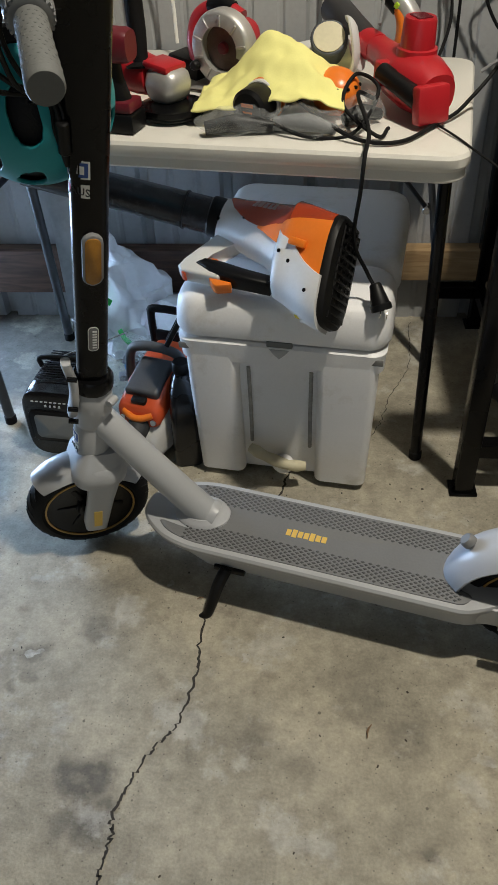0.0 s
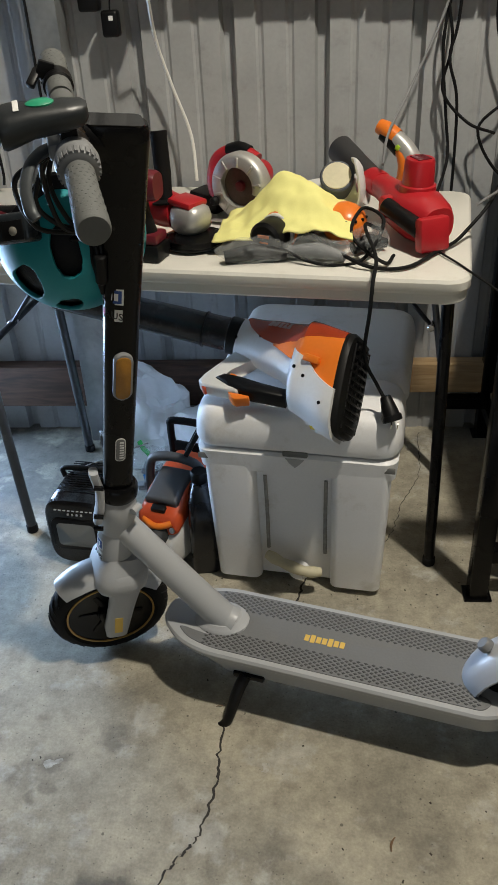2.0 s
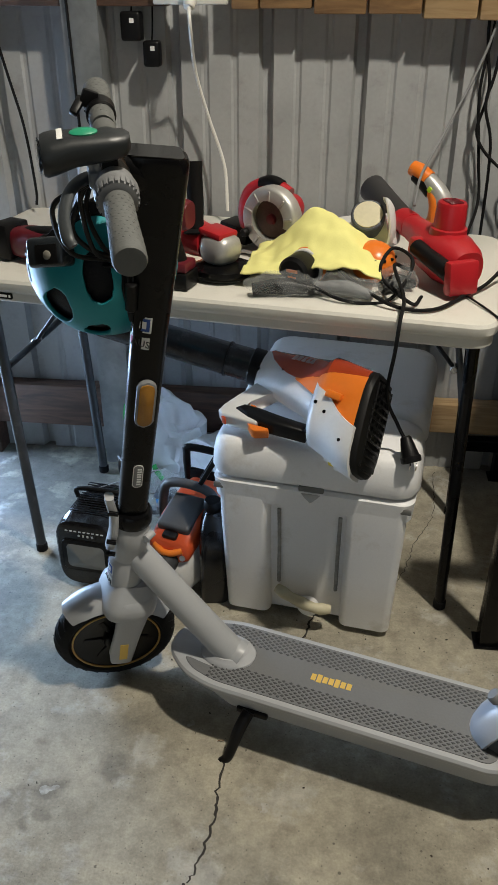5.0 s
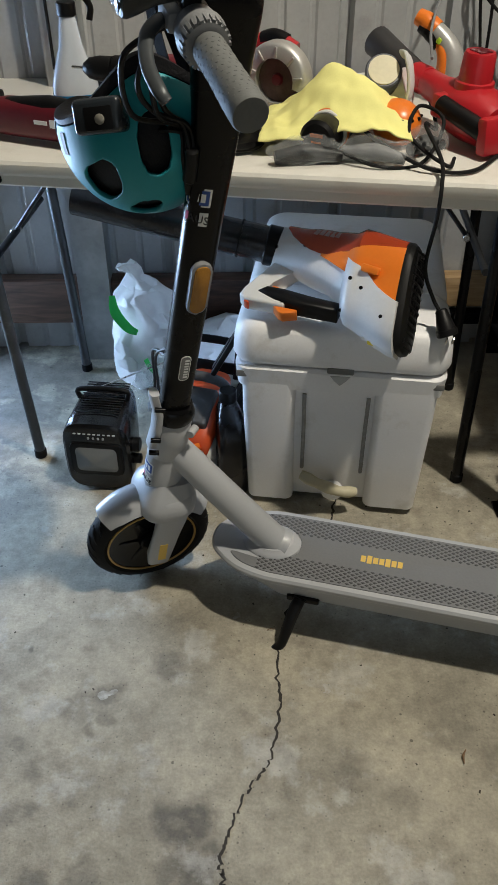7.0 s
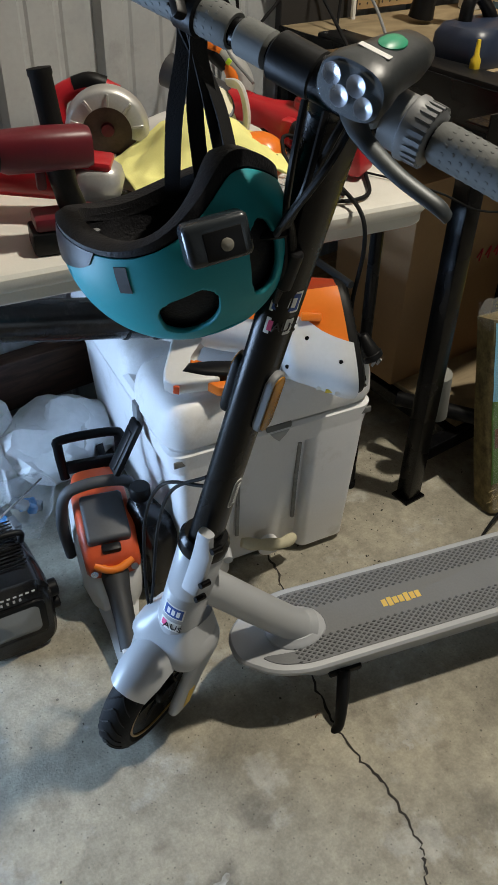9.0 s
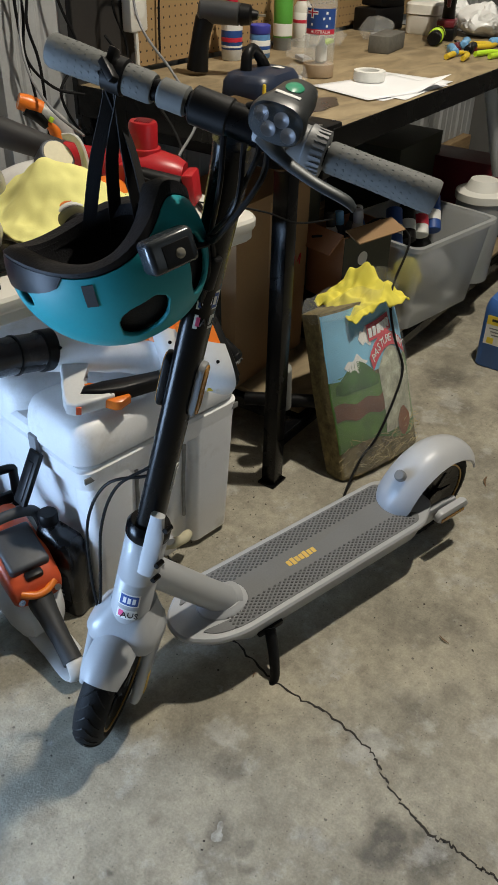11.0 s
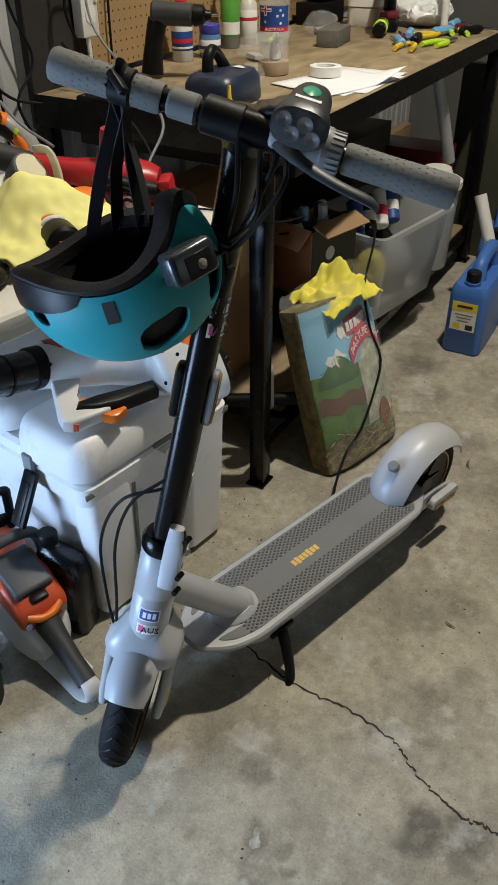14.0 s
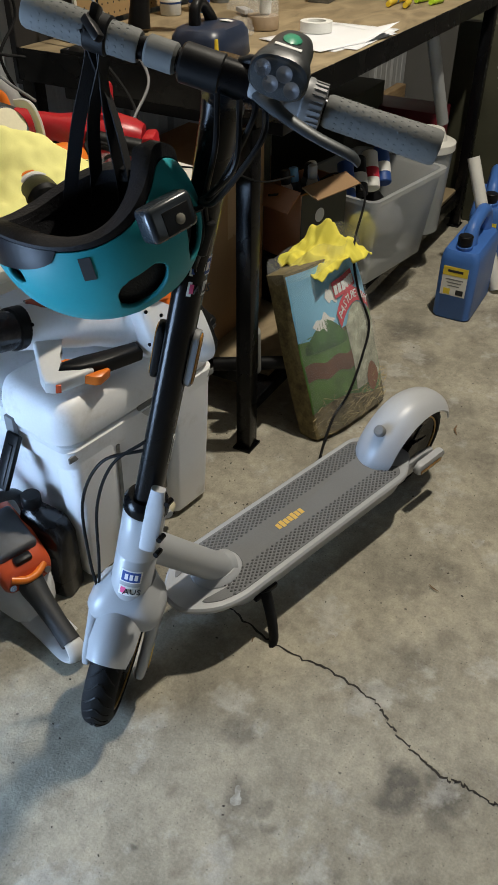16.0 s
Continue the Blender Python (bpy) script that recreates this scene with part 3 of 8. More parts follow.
def wheel(parent, c, spin_m, r=0.125, w=0.052):
    """Tyre, rim and hub; the axle lies along y of spin_m."""
    m = spin_m @ Matrix.Translation(c) @ pose(0, 0, 0, 90, 0, 0)
    tyre = B()
    prof = []
    for i in range(13):
        t = math.pi * (i / 12) - math.pi / 2
        prof.append((r - 0.026 + 0.026 * math.cos(t), w / 2 * math.sin(t)))
    prof = [(r - 0.034, -w * 0.38)] + prof + [(r - 0.034, w * 0.38)]
    seg = 56
    rings = []
    for i in range(seg):
        a = 2 * math.pi * i / seg
        rings.append([tyre.verts.new(m @ Vector((q * math.cos(a), q * math.sin(a), z))) for q, z in prof])
    ring_faces(tyre, rings, closed=True)
    hub_top = part("front_wheel" if c[0] < 0.3 else "rear_wheel", tyre, RUBBER, parent, "black rubber tyre with swept tread")
    h = w * 0.40
    bm = B()
    lathe(bm, [(0.02, -h + 0.006), (r - 0.060, -h + 0.004), (r - 0.044, -h), (r - 0.030, -h - 0.001), (r - 0.030, h + 0.001), (r - 0.044, h), (r - 0.060, h - 0.004), (0.02, h - 0.006)], m, 48)
    for i in range(6):
        for s in (-1, 1):
            a = 2 * math.pi * i / 6
            box(bm, (0.040, 0.012, 0.006), (0.046 * math.cos(a), 0.046 * math.sin(a), s * (h - 0.005)), (0, 0, math.degrees(a)), 0.002, 1, m=m)
    lathe(bm, [(0.022, -h - 0.006), (0.025, -h - 0.002), (0.025, h + 0.002), (0.022, h + 0.006)], m, 24)
    part("rim", bm, BLACK, hub_top)
    bm = B()
    for s in (-1, 1):
        rings = []
        for i in range(56):
            a = 2 * math.pi * i / 56
            rings.append([bm.verts.new(m @ Vector((q * math.cos(a), q * math.sin(a), s * z))) for q, z in ((r - 0.036, h), (r - 0.0325, h), (r - 0.0325, h + 0.003), (r - 0.036, h + 0.003))])
        ring_faces(bm, rings, closed=True)
    part("rim_stripe", bm, GOLD, hub_top, "thin gold rim stripe")
    bm = B()
    for i in range(30):
        for s in (-1, 1):
            a0 = 2 * math.pi * i / 30
            pts = []
            for k in range(5):
                a = a0 + s * 0.0 + k * 0.055
                z = s * (0.002 + k * 0.0052)
                q = r - 0.026 + 0.026 * math.sqrt(max(0, 1 - (z / (w / 2)) ** 2)) + 0.0004
                pts.append(m @ Vector((q * math.cos(a), q * math.sin(a), z)))
            sweep(bm, pts, 0.0013, 5, 1)
    part("tread", bm, BLACK_PL, hub_top)
    return hub_top


def scooter():
    s = thing("electric_scooter", "light grey and black folding electric kick scooter on its kickstand", "scooter", SCOOT)
    Q = STEER
    # deck
    def deck_outline(g):
        return [(0.165 - g, 0.026), (0.215 - g * 0.7, 0.066 + g * 0.7), (0.27, 0.080 + g), (0.78, 0.080 + g), (0.815 + g * 0.3, 0.062 + g * 0.6), (0.845, 0.045), (0.845, -0.045), (0.815 + g * 0.3, -0.062 - g * 0.6), (0.78, -0.080 - g), (0.27, -0.080 - g), (0.215 - g * 0.7, -0.066 - g * 0.7), (0.165 - g, -0.026)]
    def round_outline(o, k=4):
        out = []
        n = len(o)
        for i in range(n):
            a, b, c = Vector(o[i - 1]), Vector(o[i]), Vector(o[(i + 1) % n])
            r = min((a - b).length, (c - b).length) * 0.42
            p, q = b + (a - b).normalized() * r, b + (c - b).normalized() * r
            for j in range(k + 1):
                t = j / k
                out.append(tuple((p * (1 - t) + b * t) * (1 - t) + (b * (1 - t) + q * t) * t))
        return out
    secs = []
    for g, z in ((-0.022, 0.082), (-0.015, 0.087), (-0.007, 0.122), (-0.004, 0.133), (0.002, 0.137), (0.004, 0.141), (0.004, 0.148), (0.0, 0.1525), (-0.004, 0.153)):
        rise = 0.62 * max(0.0, 0.138 - z) / 0.056
        secs.append([(x + max(0.0, 0.33 - x) * rise, y, z) for x, y in round_outline(deck_outline(g))])
    deck = part("deck", loft(B(), secs), GREY, s, angle=30)
    bm = prism(B(), [(x, y * 0.97) for x, y in round_outline([(0.335, 0.0), (0.322, 0.032), (0.280, 0.047), (0.238, 0.042), (0.198, 0.036), (0.226, 0.060), (0.275, 0.073), (0.775, 0.073), (0.79, 0.05), (0.73, 0.03), (0.73, -0.03), (0.79, -0.05), (0.775, -0.073), (0.275, -0.073), (0.226, -0.060), (0.198, -0.036), (0.238, -0.042), (0.280, -0.047), (0.322, -0.032)])], 0.0032, pose(0, 0, 0.1515), 0.0012)
    part("deck_mat", bm, DECK_RUBBER, deck, "dark grey rubber deck mat with raised diamond studs")
    # raised studs stand for dimples; the shade inside them is put into the colour
    bm = B()
    for side in (-1, 1):
        for i in range(74):
            for j in range(5):
                u, v = 0.262 + i * 0.0069, side * (0.030 + j * 0.0087 + (0.0043 if i % 2 else 0))
                if abs(v) > 0.066 or u > 0.772:
                    continue
                a = [bm.verts.new((u + dx, v + dy, 0.1547)) for dx, dy in ((-0.0042, 0), (0, -0.0030), (0.0042, 0), (0, 0.0030))]
                b = [bm.verts.new((u + dx * 0.55, v + dy * 0.55, 0.1562)) for dx, dy in ((-0.0042, 0), (0, -0.0030), (0.0042, 0), (0, 0.0030))]
                ring_faces(bm, [a, b])
    tagged(part("deck_stud", bm, mat("dimple_shade_rubber", (0.085, 0.088, 0.092), 0.7, 0, 0.15), deck, "small rubber studs, coloured dark like shaded dimples"), kind="stuff")
    # the maker's mark as plain bars, reading along the deck
    bm = B()
    for i in range(7):
        part("mark_bar", box(B(), (0.0088, 0.014 if i % 3 != 1 else 0.018, 0.0006), (0.448 + 0.0112 * i, -0.002, 0.1551)), YELLOW_PRINT, deck, "yellow printed bar")
    # neck tube from deck to head tube with its flange
    bm = sweep(B(), [(0.30, 0, 0.150), (0.265, 0, 0.175), (0.10, 0, 0.365), (0.085, 0, 0.382)], [0.031, 0.029, 0.027, 0.027], 24, 6)
    part("neck_tube", bm, GREY, s)
    bm = lathe(B(), [(0.042, 0.0), (0.041, 0.004), (0.036, 0.008), (0.031, 0.014)], pose(0.277, 0, 0.153), 32, 1.3, 1.0)
    part("neck_flange", bm, GREY_PL, s)
    # head tube, folding clamp and stem
    hd = part("head_tube", lathe(B(), [(0.028, 0.135), (0.034, 0.14), (0.034, 0.232), (0.0325, 0.234), (0.0325, 0.238), (0.034, 0.24), (0.034, 0.318), (0.031, 0.322)], Q, 36), GREY, s)
    bm = lathe(B(), [(0.034, 0.322), (0.036, 0.326), (0.036, 0.342), (0.031, 0.350)], Q, 30)
    part("clamp_collar", bm, BLACK, s)
    bm = B()
    loft(bm, [superring(-0.033 - k * 0.012, -0.020, z, 0.008, 0.015 - k * 0.004, 3, 12) for z, k in ((0.278, 0.4), (0.315, 0.0), (0.352, 0.1), (0.392, 1.0), (0.399, 1.0))], Q)
    lever = part("clamp_lever", bm, GREY_PL, s, "light grey folding latch lever")
    for z in (0.275, 0.305, 0.375):
        part("latch_bolt", rod(B(), Q @ Vector((-0.046, -0.036, z)), Q @ Vector((-0.03, -0.040, z)), 0.0045, seg=12), BLACK, lever)
    for y in (-0.036, 0.036):
        part("clamp_bolt", rod(B(), Q @ Vector((0.022, y, 0.305)), Q @ Vector((0.036, y * 0.6, 0.305)), 0.007, seg=14), GREY, s)
    secs = [(0.345, 0.0, 0.0255, 0.021), (0.5, 0.0, 0.026, 0.0205), (0.72, 0.0, 0.027, 0.0205), (0.83, -0.002, 0.031, 0.021), (0.91, -0.008, 0.038, 0.023), (0.955, -0.014, 0.045, 0.026), (0.970, -0.016, 0.046, 0.027), (0.976, -0.016, 0.043, 0.025)]
    stem = part("stem", loft(B(), [superring(cx, 0, z, a, b, 2.6, 28) for z, cx, a, b in secs], Q), BLACK, s, "glossy black oval stem", angle=50)
    bm = prism(B(), rounded(0.075, 0.042, 0.008), 0.002, Q @ pose(-0.016, 0, 0.9762))
    part("dash_glass", bm, mat("black_glass", (0.008, 0.008, 0.009), 0.08, 0, 0.1, bump=0), stem)
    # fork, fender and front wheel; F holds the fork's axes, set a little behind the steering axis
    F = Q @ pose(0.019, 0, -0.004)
    bm = B()
    for sy in (-1, 1):
        secs = []
        for z, cy, a, b in ((-0.036, 0.048, 0.013, 0.006), (-0.030, 0.049, 0.021, 0.009), (0.0, 0.050, 0.025, 0.010), (0.06, 0.051, 0.026, 0.010), (0.105, 0.051, 0.029, 0.012), (0.130, 0.047, 0.032, 0.016), (0.146, 0.038, 0.033, 0.018), (0.156, 0.028, 0.032, 0.016)):
            secs.append(superring(-0.022 + max(0, z) * 0.12, sy * cy, z, a, b, 3.2, 20))
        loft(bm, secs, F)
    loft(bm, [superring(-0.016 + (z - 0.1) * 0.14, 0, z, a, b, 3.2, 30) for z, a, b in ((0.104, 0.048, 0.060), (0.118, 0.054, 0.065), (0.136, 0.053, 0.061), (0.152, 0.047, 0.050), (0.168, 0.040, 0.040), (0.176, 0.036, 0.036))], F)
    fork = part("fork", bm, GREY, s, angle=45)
    for y in (-0.0605, 0.0605):
        part("fork_reflector", box(B(), (0.016, 0.0015, 0.048), (-0.02, y, 0.012), bev=0.0006, seg=1, m=F), YELLOW_PRINT, fork, "small yellow reflector strip")
    def fender(c, ro, w, a0, a1, m, th=0.004):
        secs = []
        for i in range(21):
            a = radians(a0 + (a1 - a0) * i / 20)
            end = min(1.0, 0.86 + 0.14 * min(i, 20 - i) / 3)
            row = []
            for k in range(13):
                t = (k / 12 - 0.5) * 2
                y = w * t
                rr = ro - 0.016 * abs(t) ** 2.5 * 1.6
                row.append((c[0] - rr * math.cos(a), c[1] + y * end, c[2] + rr * math.sin(a)))
            for k in range(12, -1, -1):
                t = (k / 12 - 0.5) * 2
                rr = ro - th - 0.016 * abs(t) ** 2.5 * 1.6
                row.append((c[0] - rr * math.cos(a), c[1] + (w - 0.003) * t * end, c[2] + rr * math.sin(a)))
            secs.append(row)
        return loft(B(), secs, m)
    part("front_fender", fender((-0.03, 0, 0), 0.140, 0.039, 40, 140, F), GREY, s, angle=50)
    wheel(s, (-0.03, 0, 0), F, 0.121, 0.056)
    # rear arms, wheel and fender
    wheel(s, (0.888, 0, 0.125), I4)
    part("rear_fender", fender((0.880, 0, 0.125), 0.152, 0.050, -2, 152, I4, 0.005), GREY_PL, s, "pale grey rear mudguard", angle=50)
    for sy in (-1, 1):
        bm = prism(B(), [(0.80, 0.10), (0.91, 0.108), (0.925, 0.125), (0.915, 0.142), (0.87, 0.148), (0.79, 0.148)], 0.012, pose(0, sy * 0.056 + 0.006, 0, 90, 0, 0), 0.003)
        arm = part("rear_arm", bm, GREY, s)
        cover = part("axle_cover", prism(B(), rounded(0.105, 0.030, 0.013), 0.016, pose(0.888, sy * 0.074 + 0.008, 0.125, 90, 0, 0), 0.004), GREY_PL, arm, "pale grey axle cover")
        part("side_reflector", box(B(), (0.08, 0.002, 0.010), (0.888, sy * 0.0835, 0.116), bev=0.0006, seg=1), AMBER, cover, "amber reflector strip")
    bm = B()
    lathe(bm, [(0.013, 0.0), (0.013, 0.010), (0.010, 0.014)], pose(0.766, 0, 0.234, 0, -45, 0), 18, 1, 1)
    part("fender_hook", bm, GREY_MID, s, "grey rubber hook button")
    # kickstand
    bm = B()
    box(bm, (0.062, 0.024, 0.014), (0.35, -0.062, 0.090), bev=0.004)
    sweep(bm, [(0.345, -0.072, 0.095), (0.335, -0.098, 0.070), (0.325, -0.122, 0.030), (0.318, -0.130, 0.014), (0.300, -0.137, 0.002)], [0.012, 0.0115, 0.010, 0.009, 0.006], 12, 5)
    part("kickstand", bm, BLACK_PL, s)
    # stem reflectors, label and stickers
    for sy in (-1, 1):
        bm = prism(B(), rounded(0.030, 0.086, 0.013), 0.010, Q @ pose(0.0, sy * 0.0195, 0.598, 90, 0, 0) @ pose(0, 0, 0 if sy < 0 else -0.010), 0.003)
        hs = part("reflector_housing", bm, GREY_MID if sy < 0 else BLACK_PL, stem)
    bm = prism(B(), rounded(0.023, 0.078, 0.010), 0.003, Q @ pose(0.0, -0.0285, 0.598, 90, 0, 0), 0.001)
    prism(bm, rounded(0.023, 0.078, 0.010), 0.003, Q @ pose(0.0, 0.0315, 0.598, 90, 0, 0), 0.001)
    part("stem_reflector", bm, AMBER, stem, "amber plastic reflector")
    bm = prism(B(), rounded(0.017, 0.050, 0.007), 0.0008, Q @ pose(0, -0.0206, 0.443, 90, 0, 0))
    lab = part("stem_label", bm, LABEL_WHITE, stem, "small white rounded label with dark bars")
    bm = prism(B(), rounded(0.0145, 0.047, 0.006), 0.0004, Q @ pose(0, -0.0213, 0.443, 90, 0, 0))
    part("label_field", bm, GREY_MID, lab)
    bm = B()
    for i in range(7):
        box(bm, (0.007, 0.0006, 0.003), (0.002, -0.0222, 0.426 + i * 0.0055), m=Q)
    part("label_bars", bm, INK_WHITE, lab)

    def band(r, a0, a1, z0, z1, m, rb=None, n=14):
        """A sticker bent round a column; angles in degrees about its axis."""
        bm = B()
        rb = rb or r
        prev = None
        for i in range(n + 1):
            a = radians(a0 + (a1 - a0) * i / n)
            row = [bm.verts.new(m @ Vector((-r * math.cos(a), rb * math.sin(a), z))) for z in (z0, z1)]
            if prev:
                bm.faces.new((prev[0], row[0], row[1], prev[1]))
            prev = row
        return bm
    # shield sticker and country sticker on head tube and stem
    for r, rb, z, up, a in ((0.0344, 0.0344, 0.205, hd, -6), (0.0275, 0.0215, 0.735, stem, -46)):
        w = 30 if up == hd else 42
        st = part("shield_sticker", band(r + 0.0003, a - w, a + w, z - 0.012, z + 0.014, Q, rb + 0.0003), LABEL_WHITE, up, "white bordered blue shield sticker")
        part("shield_field", band(r + 0.0007, a - w * 0.86, a + w * 0.86, z - 0.0095, z + 0.0115, Q, rb + 0.0007), INK_BLUE, st)
        bm = B()
        for i in range(3):
            join(bm, band(r + 0.0011, a - w * 0.62 + i * w * 0.44, a - w * 0.62 + i * w * 0.44 + w * 0.30, z - 0.005, z + 0.007, Q, rb + 0.0011, 4))
        part("shield_bars", bm, INK_WHITE, st)
        z2 = z - 0.030
        c2 = part("country_sticker", band(r + 0.0003, a - w * 0.95, a + w * 0.95, z2 - 0.010, z2 + 0.010, Q, rb + 0.0003), LABEL_WHITE, up, "white sticker with a pink heart and black lettering")
        part("heart", band(r + 0.0007, a + w * 0.28, a + w * 0.78, z2 - 0.006, z2 + 0.007, Q, rb + 0.0007, 5), INK_PINK, c2)
        ang = radians(a - w * 0.3)
        place = Q @ pose(-(r + 0.0012) * math.cos(ang), (rb + 0.0012) * math.sin(ang), z2, 0, 0, 0) @ pose(0, 0, 0, 90, 0, -90 - math.degrees(ang))
        writing("lettering", "AUS", 0.0165, place, INK, c2)
    # handlebar, grips, collars, lever
    d = (BAR_F - BAR_N).normalized()
    L = (BAR_F - BAR_N).length
    mid = (BAR_N + BAR_F) / 2
    fwd = (SCOOT @ STEER).to_3x3() @ Vector((-1, 0, 0))
    fwd = (fwd - d * fwd.dot(d)).normalized()
    upv = fwd.cross(d) if fwd.cross(d).z > 0 else d.cross(fwd)
    def bar(t, f=0.0, u=0.0):
        return BAR_N + d * t + fwd * f + upv * u
    part("handlebar", rod(B(), bar(0.04), bar(L - 0.04), 0.0125, seg=20), BLACK, s, world=True)
    top = SCOOT @ STEER @ Vector((-0.03, 0, 0.945))
    bm = sweep(B(), [top, (top + mid) / 2, mid], [0.026, 0.024, 0.019], 18, 5)
    rod(bm, bar(L / 2 - 0.045), bar(L / 2 + 0.045), 0.0195, seg=22, bev=0.004)
    part("bar_clamp", bm, BLACK, s, world=True)
    for name, t0, t1 in (("grip", 0.0, 0.128), ("grip", L, L - 0.128)):
        bm = B()
        h = t1 - t0
        A = axis(bar(t0), bar(t1))
        hh = abs(h)
        lathe(bm, [(0.006, 0.0), (0.017, 0.001), (0.0188, 0.005), (0.0185, 0.03), (0.0172, hh * 0.6), (0.0172, hh - 0.004), (0.0155, hh)], A, 30)
        g = part("grip", bm, GRIP_GREY, s, "grey rubber grip with moulded studs", world=True)
        bm = B()
        for i in range(13):
            for j in range(16):
                a = 2 * math.pi * (j + (i % 2) / 2) / 16
                z = 0.014 + i * (hh - 0.028) / 12
                rr = 0.0185 - 0.0013 * min(1, max(0, (z - 0.03) / (hh * 0.6 - 0.03)))
                c = A @ Vector((rr * math.cos(a), rr * math.sin(a), z))
                n = (A.to_3x3() @ Vector((math.cos(a), math.sin(a), 0))).normalized()
                q = n.to_track_quat("Z", "Y").to_matrix().to_4x4()
                lathe(bm, [(0.0022, -0.0010), (0.0015, 0.0003), (0.0, 0.0004)], Matrix.Translation(c) @ q, 6)
        tagged(part("grip_stud", bm, GRIP_GREY, g, world=True), kind="stuff")
    bm = B()
    A = axis(bar(0.130), bar(0.170))
    lathe(bm, [(0.018, 0), (0.0225, 0.001), (0.024, 0.012), (0.0265, 0.018), (0.0265, 0.022), (0.0235, 0.024), (0.0235, 0.040), (0.018, 0.042)], A, 32)
    bell = part("bell_ring", bm, GREY_MID, s, "grey ribbed twist bell", world=True)
    for i in range(24):
        a = 2 * math.pi * i / 24
        part("rib", box(B(), (0.003, 0.0035, 0.016), (0.0238 * math.cos(a), 0.0238 * math.sin(a), 0.009), (0, 0, math.degrees(a)), 0.0, m=A), GREY_MID, bell, world=True)
    part("lever_clamp", rod(B(), bar(0.172), bar(0.205), 0.021, seg=24, bev=0.003), BLACK, s, world=True)
    bm = B()
    rod(bm, bar(L - 0.170), bar(L - 0.135), 0.0165, seg=22, bev=0.003)
    part("grip_collar", bm, GRIP_GREY, s, world=True)
    bm = rod(B(), bar(L - 0.222), bar(L - 0.174), 0.021, seg=24, bev=0.003)
    rod(bm, bar(L - 0.262), bar(L - 0.240), 0.0175, seg=22, bev=0.002)
    sweep(bm, [bar(L - 0.236, 0.0, 0.017), bar(L - 0.25, 0.006, 0.024), bar(L - 0.275, 0.010, 0.022)], 0.006, 10, 5)
    part("throttle", bm, BLACK_PL, s, "black thumb throttle and clamp", world=True)
    bm = sweep(B(), [bar(0.200, 0.014, -0.002), bar(0.186, 0.036, -0.004), bar(0.164, 0.052, -0.010), bar(0.125, 0.060, -0.018), bar(0.088, 0.058, -0.024), bar(0.078, 0.052, -0.030)], [0.012, 0.011, 0.0085, 0.0075, 0.0075, 0.006], 12, 6, 0.6)
    part("brake_lever", bm, mat("dark_anodised_alloy", (0.055, 0.062, 0.066), 0.45, 0.3, 0.15), s, "dark grey alloy brake lever", world=True)
    part("lever_body", box(B(), (0.040, 0.020, 0.022), m=Matrix.Translation(bar(0.190, 0.020, 0.002)) @ d.to_track_quat("X", "Z").to_matrix().to_4x4(), bev=0.005), GREY_MID, s, world=True)
    # cables: out of the bar, forward and down to the boot on the front of the stem
    boot = SCOOT @ STEER @ Vector((-0.036, -0.012, 0.785))
    for k, (st, push, drop) in enumerate(((bar(0.186, 0.034, -0.010), 0.050, 0.03), (bar(L - 0.262, 0.016, -0.010), 0.030, 0.02), (bar(L * 0.52, 0.018, -0.016), 0.018, 0.05), (bar(0.215, 0.026, -0.014), 0.034, 0.06))):
        end = boot + Vector((0.004 * (k - 1.5), 0.003 * (k % 2), 0.0))
        p1 = st + fwd * push * 0.8 - Vector((0, 0, drop))
        p2 = st.lerp(end, 0.62) + fwd * push
        bm = sweep(B(), [st, p1, p2, end + fwd * 0.006 + Vector((0, 0, 0.04)), end, SCOOT @ STEER @ Vector((-0.028, -0.006, 0.735))], 0.0034, 8, 8)
        part("cable", bm, BLACK_PL, s, world=True)
    bm = rod(B(), SCOOT @ STEER @ Vector((-0.034, -0.014, 0.80)), SCOOT @ STEER @ Vector((-0.030, -0.010, 0.755)), 0.009, seg=14, bev=0.002)
    part("cable_boot", bm, BLACK_PL, s, world=True)
    bm = B()
    for o in (0.0, 0.016):
        sweep(bm, [Q @ Vector((-0.018, 0.016, 0.44 + o)), Q @ Vector((-0.02, 0.075 - o, 0.40)), Q @ Vector((0.0, 0.100 - o * 1.5, 0.30)), Q @ Vector((0.0, 0.075 - o, 0.19)), Q @ Vector((0.0, 0.050, 0.12))], 0.0026, 8, 7)
    part("brake_hose", bm, BLACK_PL, s)
    return s


scooter()


# ---- folding table ----
TABLE = pose(0.352, 1.645, 0, 0, 0, -6.3)   # its origin is the front corner; x runs back along the front edge to minus
TLEN, TDEP, TTOP = 1.22, 0.61, 0.74


